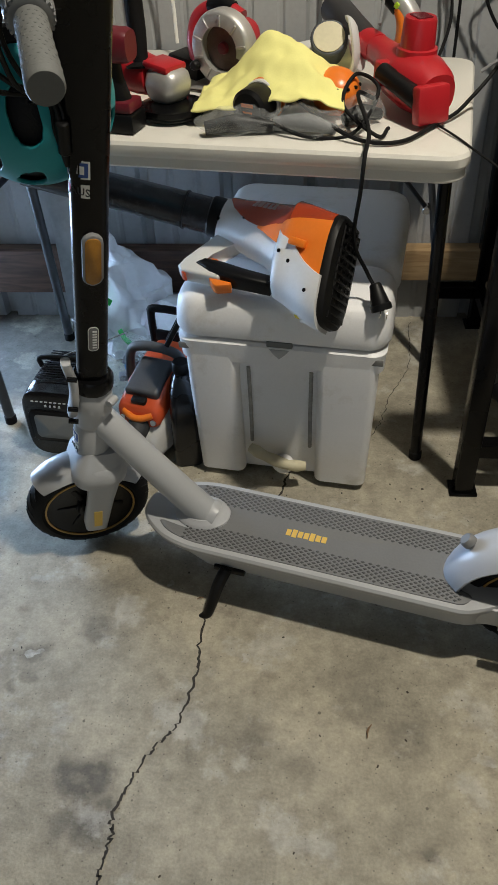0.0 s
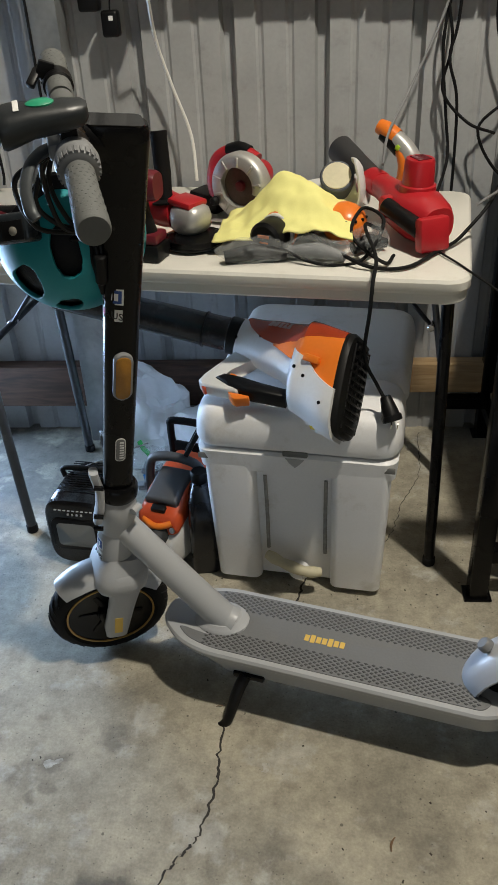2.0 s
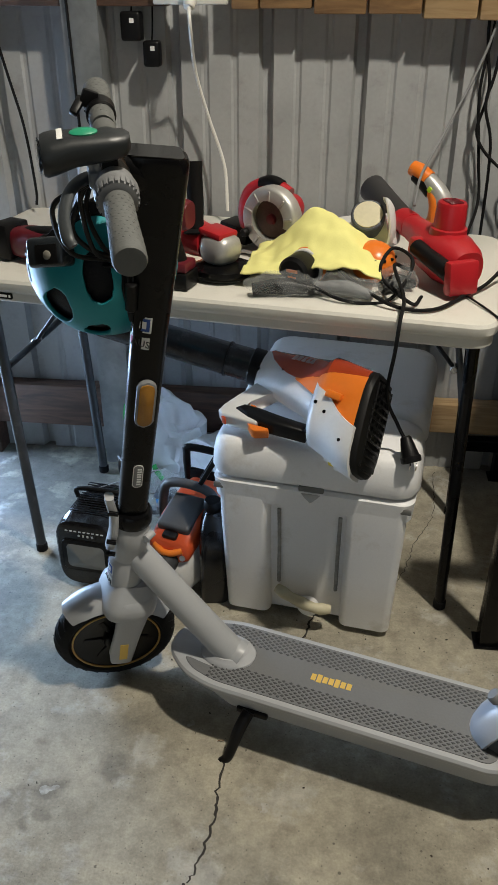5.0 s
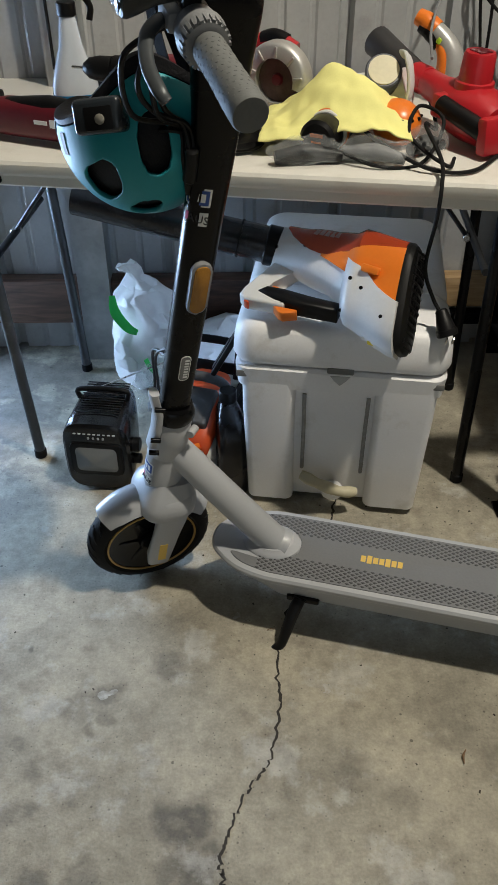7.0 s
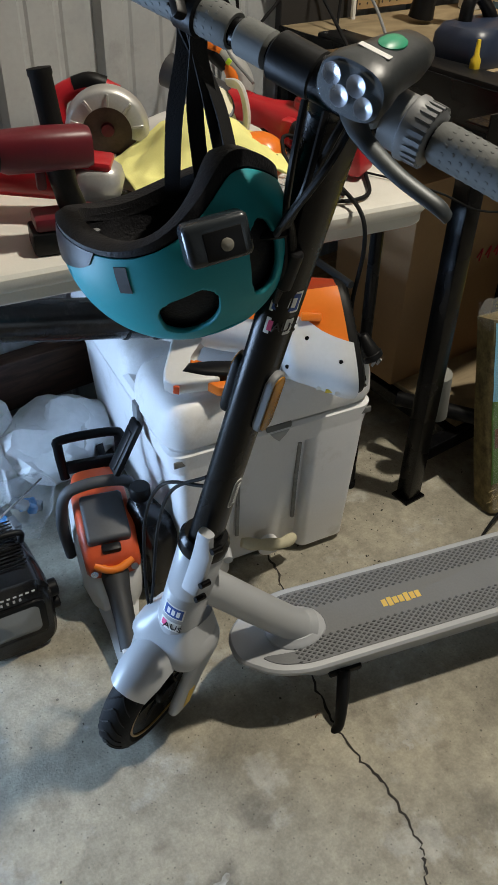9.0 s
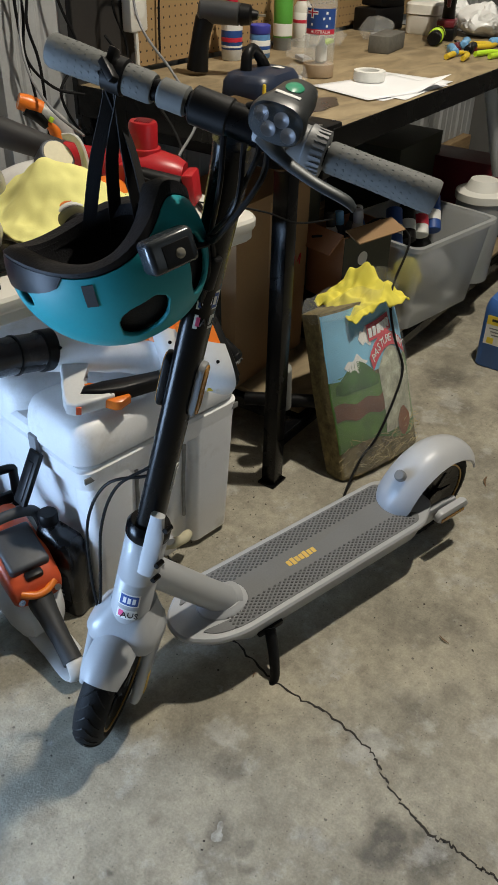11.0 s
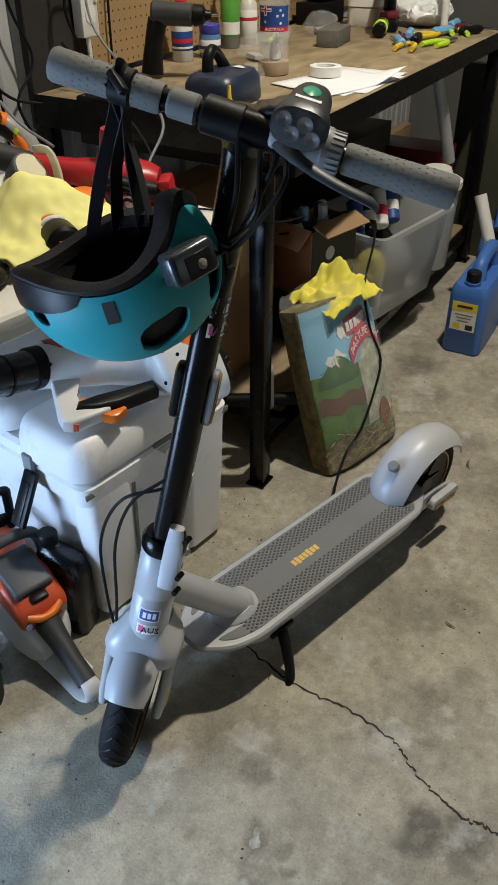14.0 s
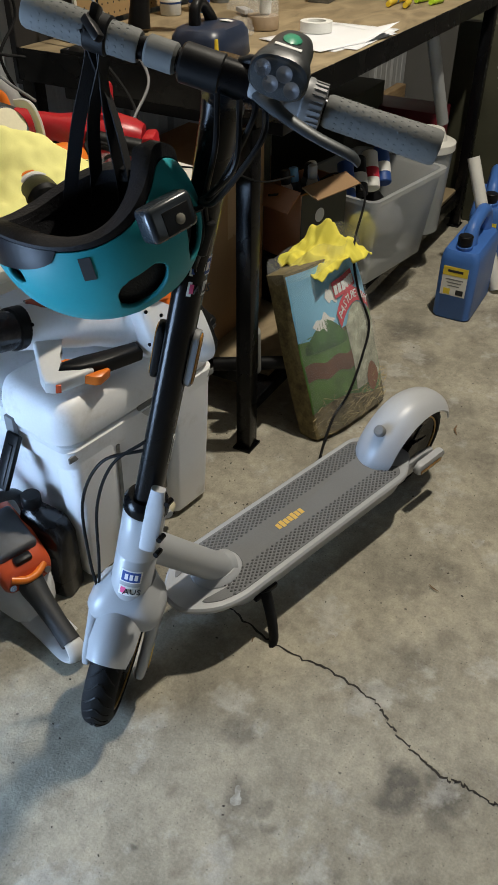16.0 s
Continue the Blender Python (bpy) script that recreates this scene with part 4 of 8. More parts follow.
def folding_table():
    t = thing("folding_table", "off-white moulded plastic folding table with dark grey steel legs", "table", TABLE)
    secs = []
    for g, z in ((0.016, TTOP - 0.050), (0.010, TTOP - 0.050), (0.006, TTOP - 0.046), (0.006, TTOP - 0.030), (0.002, TTOP - 0.026), (0.0, TTOP - 0.022), (0.0, TTOP - 0.008), (0.004, TTOP - 0.002), (0.010, TTOP)):
        secs.append([(x - TLEN / 2, y + TDEP / 2, z) for x, y in rounded(TLEN - 2 * g, TDEP - 2 * g, 0.045 - g * 0.5, 7)])
    top = part("tabletop", loft(B(), secs), WHITE_PL, t, "off-white moulded top with stepped edge, dusty", angle=30)
    pl = part("badge", prism(B(), rounded(0.052, 0.013, 0.003), 0.002, pose(-0.985, -0.0015 + 0.006, TTOP - 0.036, 90, 0, 0)), BLACK_PL, top, "small black badge with pale bars")
    part("badge_bars", box(box(B(), (0.034, 0.0006, 0.005), (-0.988, 0.0022, TTOP - 0.036)), (0.004, 0.0006, 0.005), (-0.965, 0.0022, TTOP - 0.036)), INK_WHITE, pl)
    # legs, set where they stand on the floor
    inv = TABLE.inverted()
    def loc(x, y, z):
        return inv @ Vector((x, y, z))
    for (x, y), (tx, ty) in (((0.34, 1.757), (0.328, 1.760)), ((-0.657, 1.815), (-0.690, 1.830)), ((-0.62, 2.204), (-0.655, 2.215)), ((0.385, 2.145), (0.372, 2.148))):
        bm = rod(B(), loc(x, y, 0.012), loc(tx, ty, TTOP - 0.05), 0.0125, seg=18)
        leg = part("leg", bm, BLACK if x > 0 else mat("grey_steel_tube", (0.055, 0.06, 0.065), 0.38, 0.3, 0.25, 20, 200, 0.06, dirt=(0.2, 0.2, 0.2), dirt_amt=0.3), t, "dark grey tubular steel leg")
        part("foot_cap", rod(B(), loc(x, y, 0.0), loc(x, y, 0.022), 0.0145, seg=16, bev=0.002), RUBBER, leg)
    for sx, a in ((-0.685, (-0.684, 1.83)), (0.33, (0.332, 1.762))):
        x0 = a[0]
        bm = rod(B(), loc(x0, 1.80, TTOP - 0.06), loc(x0 + 0.02, 2.19, TTOP - 0.06), 0.011, seg=14)
        part("cross_tube", bm, GREY_MID, t)
        s2 = 1 if sx < 0 else -1
        bm = B()
        pA, pB, pC = loc(x0 + 0.006 * s2, 2.0, 0.50), loc(x0 + s2 * 0.11, 1.99, 0.63), loc(x0 + s2 * 0.30, 1.97, 0.69)
        sweep(bm, [pA, (pA + pB) / 2, pB], 0.011, 10, 3, 0.45)
        sweep(bm, [pB, (pB + pC) / 2, pC], 0.010, 10, 3, 0.45)
        rod(bm, loc(x0, 1.82, 0.50), loc(x0 + 0.015, 2.19, 0.50), 0.008, seg=12)
        br = part("brace", bm, mat("dark_steel_brace", (0.04, 0.042, 0.045), 0.4, 0.6, 0.3), t, "folding steel brace")
        for q in (pA, pB):
            part("rivet", rod(B(), q + Vector((0, -0.014, 0)), q + Vector((0, 0.014, 0)), 0.009, seg=12, bev=0.002), CHROME, br)


folding_table()


# ---- cooler under the table ----
COOL = pose(0.037, 1.655, 0, 0, 0, -5.9)    # middle of its front foot; y runs to the back


def cooler():
    c = thing("cooler_box", "white rotomoulded cooler box, scuffed, lid closed, on the floor", "cooler", COOL)
    D = 0.56
    bm = B()
    secs = []
    for z, g in ((0.014, 0.004), (0.02, 0.0), (0.30, -0.016), (0.352, -0.018), (0.356, -0.016)):
        secs.append([(x, y + D / 2 + 0.012, z) for x, y in rounded(0.352 - 2 * g, D - 0.02 - 2 * g, 0.03, 5)])
    loft(bm, secs)
    body = part("body", bm, COOLER_W, c, angle=30)
    # thick corner columns on the front, leaving the recess between them
    for x0, w in ((-0.134, 0.100), (0.130, 0.112)):
        bm = B()
        sc = []
        for z, g, o in ((0.006, 0.010, 0.006), (0.018, 0.0, 0.0), (0.26, -0.004, -0.008), (0.322, -0.005, -0.010), (0.338, -0.005, -0.010)):
            k = 1.045 if z > 0.2 else 1.0
            sc.append([(x0 * k + x, y + 0.022 + o * 0.6, z) for x, y in rounded(w - 2 * g, 0.058 - 2 * g, 0.018, 5)])
        loft(bm, sc)
        part("corner_column", bm, COOLER_W, body, angle=40)
    ROPE = mat("grey_rope", (0.34, 0.33, 0.31), 0.8, 0, 0.3, 80, 300, 0.4)
    for x in (-0.066, 0.062):
        part("rope", sweep(B(), [(x * 1.02, 0.004, 0.30), (x, 0.008, 0.2), (x, 0.010, 0.10)], 0.0042, 8, 4), ROPE, body, "thin grey rope of the carry handle")
    bm = sweep(B(), [(-0.066, -0.012, 0.098), (-0.03, -0.024, 0.088), (0.02, -0.024, 0.070), (0.056, -0.012, 0.062)], [0.010, 0.0135, 0.011, 0.0135, 0.011, 0.0135, 0.010], 14, 7)
    part("carry_handle", bm, CREAM, body, "aged cream ribbed rope handle grip")
    bm = lathe(B(), [(0.024, 0.0), (0.024, 0.012), (0.020, 0.016), (0.0, 0.017)], pose(0.004, 0.010, 0.047, 90, 0, 0), 24)
    box(bm, (0.03, 0.010, 0.008), (0.004, -0.010, 0.047), (0, 35, 0), 0.002)
    part("drain_plug", bm, COOLER_W, body, "white drain plug")
    FOOT = mat("grubby_rubber_foot", (0.16, 0.12, 0.07), 0.8)
    for x in (-0.12, 0.13):
        for y in (0.04, D - 0.06):
            part("foot", lathe(B(), [(0.024, 0.0), (0.026, 0.004), (0.026, 0.014)], pose(x, y, 0), 18), FOOT, body)
    # rim band under the lid
    sc = []
    for z, g in ((0.318, 0.006), (0.322, 0.0), (0.366, -0.004), (0.372, 0.002)):
        sc.append([(x, y + D / 2, z) for x, y in rounded(0.412 - 2 * g, D + 0.034 - 2 * g, 0.03, 5)])
    part("rim", loft(B(), sc), COOLER_W, c, angle=30)
    # moulded arrow, its relief shade put into a grey colour
    bm = prism(B(), [(-0.020, 0.012), (0.020, 0.012), (0.012, 0.002), (0.0, -0.010), (-0.012, 0.002)], 0.003, pose(0.002, -0.0195, 0.352, 90, 0, 0), 0.001)
    part("arrow_mark", bm, mat("arrow_shade", (0.45, 0.45, 0.45), 0.5), c, "small moulded arrow")
    # lid: a slab that carries a deep rounded front pad and a long rear panel
    sc = []
    for z, g in ((0.374, 0.010), (0.378, 0.004), (0.402, 0.004), (0.410, 0.012)):
        sc.append([(x, y + D / 2, z) for x, y in rounded(0.430 - 2 * g, D + 0.042 - 2 * g, 0.045, 6)])
    lid = part("lid", loft(B(), sc), COOLER_W, c, "white moulded lid with raised panels", angle=25)
    for y0, dep, top in ((-0.022, 0.205, 0.466), (0.190, 0.392, 0.462)):
        sc = []
        for z, g in ((0.384, 0.002), (0.390, 0.0), (0.420, 0.002), (top - 0.024, 0.006), (top - 0.012, 0.011), (top - 0.004, 0.020), (top, 0.034)):
            sc.append([(x, y + y0 + dep / 2, z) for x, y in rounded(0.432 - 2 * g, dep - 2 * g, 0.048 - g * 0.4, 7)])
        part("lid_panel", loft(B(), sc), COOLER_W, lid, angle=40)
    # lid slots as dark boxes: the shade of the recesses is in their colour
    part("centre_slot", box(B(), (0.052, 0.006, 0.016), (0.002, -0.0165, 0.3715), bev=0.002), mat("centre_slot_shade", (0.16, 0.16, 0.15), 0.6), c)
    for x in (-0.188, 0.188):
        part("latch_slot", box(B(), (0.034, 0.004, 0.014), (x, -0.0165, 0.352), bev=0.002), mat("latch_slot_shade", (0.20, 0.20, 0.19), 0.6), c)
    bm = B()
    for i, w in enumerate((0.05, 0.05, 0.05)):
        box(bm, (0.006, 0.044, 0.004), (-0.165, 0.26 + i * 0.062, 0.4615))
        box(bm, (0.028, 0.007, 0.004), (-0.150, 0.24 + i * 0.062, 0.4615))
    part("moulded_mark", bm, COOLER_W, lid, "raised moulded marks as plain bars")
    # side latch, hanging
    bm = B()
    box(bm, (0.012, 0.026, 0.050), (-0.216, 0.13, 0.372), bev=0.003)
    part("latch_plate", bm, GREY_MID, c)
    bm = box(B(), (0.012, 0.036, 0.115), (-0.249, 0.115, 0.315), (0, 28, 0), 0.003)
    box(bm, (0.006, 0.020, 0.085), (-0.257, 0.115, 0.312), (0, 28, 0), 0.002)
    part("side_latch", bm, BLACK_PL, c, "black rubber lid latch hanging open")


cooler()


# ---- workbench ----
BENCH_Z = 0.865


def workbench():
    b = thing("workbench", "black steel workbench with a scuffed plywood top and lower shelf", "workbench", room(0, 0, 0))
    x0, x1, yf, yb = 0.36, 2.16, -0.757, -0.02
    xt = x0 + 0.15    # the top stops short of the end posts
    bm = box(B(), (x1 - xt - 0.01, yb - yf - 0.012, 0.018), ((xt + x1) / 2, (yf + yb) / 2, BENCH_Z - 0.009), bev=0.002)
    part("bench_top", bm, PLY, b, "scuffed stained plywood top")
    for nm, size, at in (("front_rail", (x1 - x0 - 0.03, 0.004, 0.055), ((x0 + 0.03 + x1) / 2, yf, BENCH_Z - 0.026)), ("front_rail", (x1 - x0 - 0.03, 0.05, 0.004), ((x0 + 0.03 + x1) / 2, yf + 0.025, BENCH_Z - 0.021)),
                         ("back_rail", (x1 - xt, 0.004, 0.055), ((xt + x1) / 2, yb, BENCH_Z - 0.045)), ("side_rail", (0.004, yb - yf - 0.01, 0.075), (xt, (yf + yb) / 2, BENCH_Z - 0.036)), ("side_rail", (0.004, yb - yf - 0.01, 0.055), (x1, (yf + yb) / 2, BENCH_Z - 0.026))):
        part(nm, box(B(), size, at, bev=0.0012, seg=1), BLACK, b)
    for x, y in ((x0 + 0.040, yf + 0.022), (x1 - 0.022, yf + 0.022), (xt + 0.024, yb - 0.022), (x1 - 0.022, yb - 0.022)):
        leg = part("leg", box(B(), (0.04, 0.04, BENCH_Z - 0.06), (x, y, (BENCH_Z - 0.06) / 2 + 0.004), bev=0.003), BLACK, b, "black square steel leg")
        part("foot_plate", box(B(), (0.06, 0.05, 0.006), (x, y, 0.003), bev=0.001, seg=1), BLACK, leg)
    for size, at in (((x1 - x0 - 0.08, 0.035, 0.035), ((x0 + x1) / 2, yf + 0.03, 0.115)), ((x1 - x0 - 0.08, 0.035, 0.035), ((x0 + x1) / 2, yb - 0.03, 0.115)), ((0.035, yb - yf - 0.08, 0.035), (xt + 0.024, (yf + yb) / 2, 0.115)), ((0.035, yb - yf - 0.08, 0.035), (x1 - 0.022, (yf + yb) / 2, 0.115))):
        part("shelf_rail", box(B(), size, at, bev=0.002, seg=1), BLACK, b)
    part("shelf", box(B(), (x1 - xt - 0.06, yb - yf - 0.05, 0.015), ((xt + x1) / 2, (yf + yb) / 2 + 0.01, 0.141), bev=0.002), PLY, b, "plywood lower shelf")
    tray = part("end_tray", box(B(), (0.072, 0.60, 0.112), (xt + 0.041, yf + 0.302, BENCH_Z - 0.046), bev=0.006, seg=2), BLACK_PL, b, "black plastic tray let into the end of the bench")
    for x, y in ((xt + 0.012, yf + 0.02), (xt + 0.066, yf + 0.02), (xt + 0.012, yf + 0.58), (xt + 0.066, yf + 0.58)):
        part("tray_screw", lathe(B(), [(0.004, 0.0), (0.004, 0.0015), (0.002, 0.0022), (0, 0.0022)], pose(x, y, BENCH_Z + 0.0098), 12), CHROME, tray)
    stain = bmesh.new()
    ring = [stain.verts.new((0.70 + (0.115 + 0.03 * noise.noise(Vector((math.cos(a) * 2, math.sin(a) * 2, 0.3)))) * math.cos(a), -0.60 + (0.045 + 0.02 * noise.noise(Vector((math.cos(a) * 3, math.sin(a) * 3, 5)))) * math.sin(a), BENCH_Z + 0.0012)) for a in [2 * math.pi * i / 40 for i in range(40)]]
    stain.faces.new(ring)
    part("glue_stain", stain, mat("dark_glue_stain", (0.065, 0.05, 0.04), 0.3, 0, 0.5, 30, 160, 0.3), b, "dark dried glue stain")
    # near-black upright panel that fills the dark band left of the pegboard
    structure("wall_panel", box(B(), (0.235, 0.022, 0.95), (0.632, -0.013, BENCH_Z + 0.39), bev=0.002, seg=1), mat("near_black_panel", (0.016, 0.014, 0.013), 0.7, 0, 0.4), "near-black panel behind the hanging cords", "panel", ROOM)
    peg = box(B(), (1.72, 0.008, 0.80), (1.615, -0.012, BENCH_Z + 0.41), bev=0.001, seg=1)
    structure("pegboard", peg, PEG, "tan perforated hardboard pegboard on the wall", "pegboard", ROOM)


workbench()


# ---- helmet and lamp on the handlebar ----
def helmet():
    H0 = Matrix.Translation((-0.277, 1.418, 0.900)) @ pose(0, 0, 0, 0, 0, -70) @ pose(0, 0, 0, 5, -10, 0)
    h = thing("helmet", "teal bicycle helmet hanging upside down by its black straps", "helmet", H0)
    a, b, c = 0.127, 0.112, 0.114

    def rim(phi):
        return 0.027 + 0.040 * max(0.0, math.cos(phi)) ** 4 - 0.018 * max(0.0, math.cos(phi - 2.6)) ** 3 + 0.006 * math.cos(3 * phi + 0.6)

    def pt(phi, k, s=1.0):
        """k runs from the crown (0) to the rim (1)."""
        zr = rim(phi)
        th = k * (math.pi / 2 + math.asin(max(-0.9, min(0.9, zr / c))))
        bulge = 1 + 0.03 * math.cos(2 * phi)
        return Vector((a * bulge * s * math.sin(th) * math.cos(phi), b * s * math.sin(th) * math.sin(phi), -c * s * math.cos(th)))
    vents = []
    for v in ((-0.86, 0.60, 0.26, 0.125), (-0.10, 0.66, 0.16, 0.14), (0.55, 0.58, 0.20, 0.15), (1.25, 0.60, 0.24, 0.12), (2.05, 0.60, 0.25, 0.12), (2.90, 0.62, 0.25, 0.10), (-2.15, 0.80, 0.10, 0.045),
              (-0.45, 0.28, 0.34, 0.075), (0.85, 0.28, 0.34, 0.075), (2.2, 0.28, 0.34, 0.075)):
        vents.append(v)

    def hole(phi, k):
        for p, kk, wp, wk in vents:
            d = (phi - p + math.pi) % (2 * math.pi) - math.pi
            if (abs(d) / wp) ** 2.6 + (abs(k - kk) / wk) ** 2.6 < 1:
                return True
        return False
    NU, NV = 220, 72
    bm = B()
    grid = {}
    for i in range(NU):
        for j in range(NV + 1):
            grid[i, j] = bm.verts.new(pt(2 * math.pi * i / NU, j / NV))
    for i in range(NU):
        for j in range(1, NV):
            if not hole(2 * math.pi * (i + 0.5) / NU, (j + 0.5) / NV):
                bm.faces.new((grid[i, j], grid[(i + 1) % NU, j], grid[(i + 1) % NU, j + 1], grid[i, j + 1]))
    bmesh.ops.delete(bm, geom=[v for v in bm.verts if not v.link_faces], context="VERTS")
    for _ in range(7):
        bmesh.ops.smooth_vert(bm, verts=[v for v in bm.verts if v.is_boundary], factor=0.5, use_axis_x=True, use_axis_y=True, use_axis_z=True)
    shell = part("shell", bm, TEAL, h, "teal moulded outer shell with vent holes", angle=60)
    sol = shell.modifiers.new("thickness", "SOLIDIFY")
    sol.thickness, sol.offset = 0.006, -1
    bm = B()
    outer = [[bm.verts.new(pt(2 * math.pi * i / 72, j / 20, 0.90)) for i in range(72)] for j in range(1, 21)]
    inner = [[bm.verts.new(pt(2 * math.pi * i / 72, j / 20, 0.80)) for i in range(72)] for j in range(20, 0, -1)]
    ring_faces(bm, outer + inner)
    liner = part("liner", bm, FOAM, h, "black foam liner", angle=50)
    # padded lip standing above the shell
    rows = []
    for i in range(72):
        phi = 2 * math.pi * i / 72
        p = pt(phi, 1.0)
        o = Vector((p.x, p.y, 0)).normalized()
        hgt = 0.005 + 0.011 * max(0, math.cos(phi)) ** 2
        rows.append([bm2 for bm2 in (p + o * 0.001, p + o * 0.001 + Vector((0, 0, hgt)), p - o * 0.008 + Vector((0, 0, hgt + 0.004)), p - o * 0.024 + Vector((0, 0, hgt)), p - o * 0.026 - Vector((0, 0, 0.01)))])
    bm = B()
    ring_faces(bm, [[bm.verts.new(q) for q in r] for r in rows], closed=True)
    part("lip", bm, FOAM, liner, "black foam lip", angle=50)
    bm = sweep(B(), [pt(-2.9 + 0.35 * i, 0.93, 0.78) + Vector((0, 0, -0.006)) for i in range(12)], 0.005, 8, 4, 0.6)
    part("fit_band", bm, GREY_MID, h, "grey fit band")
    bm = B()
    rnd = random.Random(3)
    for i in range(5):
        phi, k = rnd.uniform(0, 6.2), rnd.uniform(0.3, 0.8)
        q = pt(phi, k, 0.78)
        sweep(bm, [q * 1.0, q * 0.93 + Vector((0.03, 0.01, 0.0)), pt(phi + 0.8, k, 0.78)], 0.012, 8, 5, 0.4)
    part("padding", bm, BLACK_PL, h, "black inner pads")
    # black bumper round the brow
    bm = B()
    rows = []
    for i in range(25):
        phi = -3.45 + i * 1.9 / 24
        k0 = 1.0 - 0.17 * min(1, math.sin(math.pi * i / 24) ** 0.45)
        ks = [k0 + (1.0 - k0) * q / 6 for q in range(7)]
        rows.append([pt(phi, q, 1.016) for q in ks] + [pt(phi, q, 0.985) for q in ks[::-1]])
    part("brow_bumper", loft(bm, rows), mat("navy_black_shell", (0.006, 0.007, 0.010), 0.38, 0, 0.3, spec=0.12), h, "glossy black brow bumper", angle=50)
    bm = B()
    # lettering patch on the side
    for i in range(3):
        p = pt(-1.32, 0.93 - i * 0.045, 1.004)
        n = Vector((p.x / a ** 2, p.y / b ** 2, p.z / c ** 2)).normalized()
        join(bm, box(bmesh.new(), (0.014, 0.009, 0.0008), bev=0), Matrix.Translation(p) @ n.to_track_quat("Z", "Y").to_matrix().to_4x4())
    part("side_mark", bm, INK, h, "small black printed mark of plain bars")
    # rear lamp clipped on the lip
    p = pt(-0.55, 0.90)
    n = Vector((p.x / a ** 2, p.y / b ** 2, 0.15 / c)).normalized()
    M = Matrix.Translation(p + n * 0.017) @ n.to_track_quat("Z", "Y").to_matrix().to_4x4()
    lampb = part("helmet_lamp", box(B(), (0.062, 0.040, 0.030), bev=0.007, seg=3, m=M), mat("smoky_grey_plastic", (0.022, 0.027, 0.032), 0.22, 0, 0.2), h, "smoky grey clip-on lamp with a small lens")
    part("lens", lathe(B(), [(0.006, 0.0), (0.006, 0.003), (0.004, 0.0045), (0, 0.0045)], M @ pose(0.006, -0.004, 0.0145), 18), mat("frosted_lens", (0.20, 0.19, 0.16), 0.15), lampb)
    part("lamp_face", box(B(), (0.036, 0.026, 0.003), (0.004, -0.003, 0.0145), bev=0.001, m=M), BLACK_PL, lampb)
    # straps up to the grip
    d = (BAR_F - BAR_N).normalized()
    hang = BAR_F - d * 0.082
    for k, (phi, off) in enumerate(((2.25, 0.010), (1.85, -0.004), (1.50, 0.0), (1.35, 0.012))):
        foot = H0 @ pt(phi, 0.92, 0.80)
        bm = B()
        m1 = foot.lerp(hang, 0.5) + Vector((0.006 * (k - 1.5), 0.004 * k, 0))
        line = smooth_path([foot - Vector((0, 0, 0.02)), foot, m1, hang + d * off + Vector((0, 0, -0.022)), hang + d * off + Vector((-0.012, -0.006, 0.004))], 8)
        prev = None
        for i, q in enumerate(line):
            tw = -0.85 + k * 0.30 + i * 0.02
            sx = Vector((math.cos(tw), math.sin(tw), 0)) * 0.0088
            nn = Vector((-math.sin(tw), math.cos(tw), 0)) * 0.0008
            row = [bm.verts.new(v) for v in (q - sx - nn, q + sx - nn, q + sx + nn, q - sx + nn)]
            if prev:
                for e in range(4):
                    bm.faces.new((prev[e], prev[(e + 1) % 4], row[(e + 1) % 4], row[e]))
            else:
                bm.faces.new(row[::-1])
            prev = row
        bm.faces.new(prev)
        part("strap", bm, WEBBING, h, "black webbing strap", world=True)
    bm = B()
    A = axis(hang - d * 0.013, hang + d * 0.013)
    lathe(bm, [(0.0180, 0.0), (0.0205, 0.002), (0.0205, 0.024), (0.0180, 0.026)], A, 20)
    box(bm, (0.022, 0.009, 0.024), m=Matrix.Translation(hang + Vector((-0.012, -0.008, 0.018))) @ pose(0, 0, 0, 15, 20, 30), bev=0.003)
    box(bm, (0.012, 0.030, 0.010), m=Matrix.Translation(hang + Vector((-0.026, -0.016, 0.010))) @ pose(0, 0, 0, 40, 20, 0), bev=0.003)
    part("buckle", bm, BLACK_PL, h, "black strap buckle looped over the grip", world=True)


helmet()


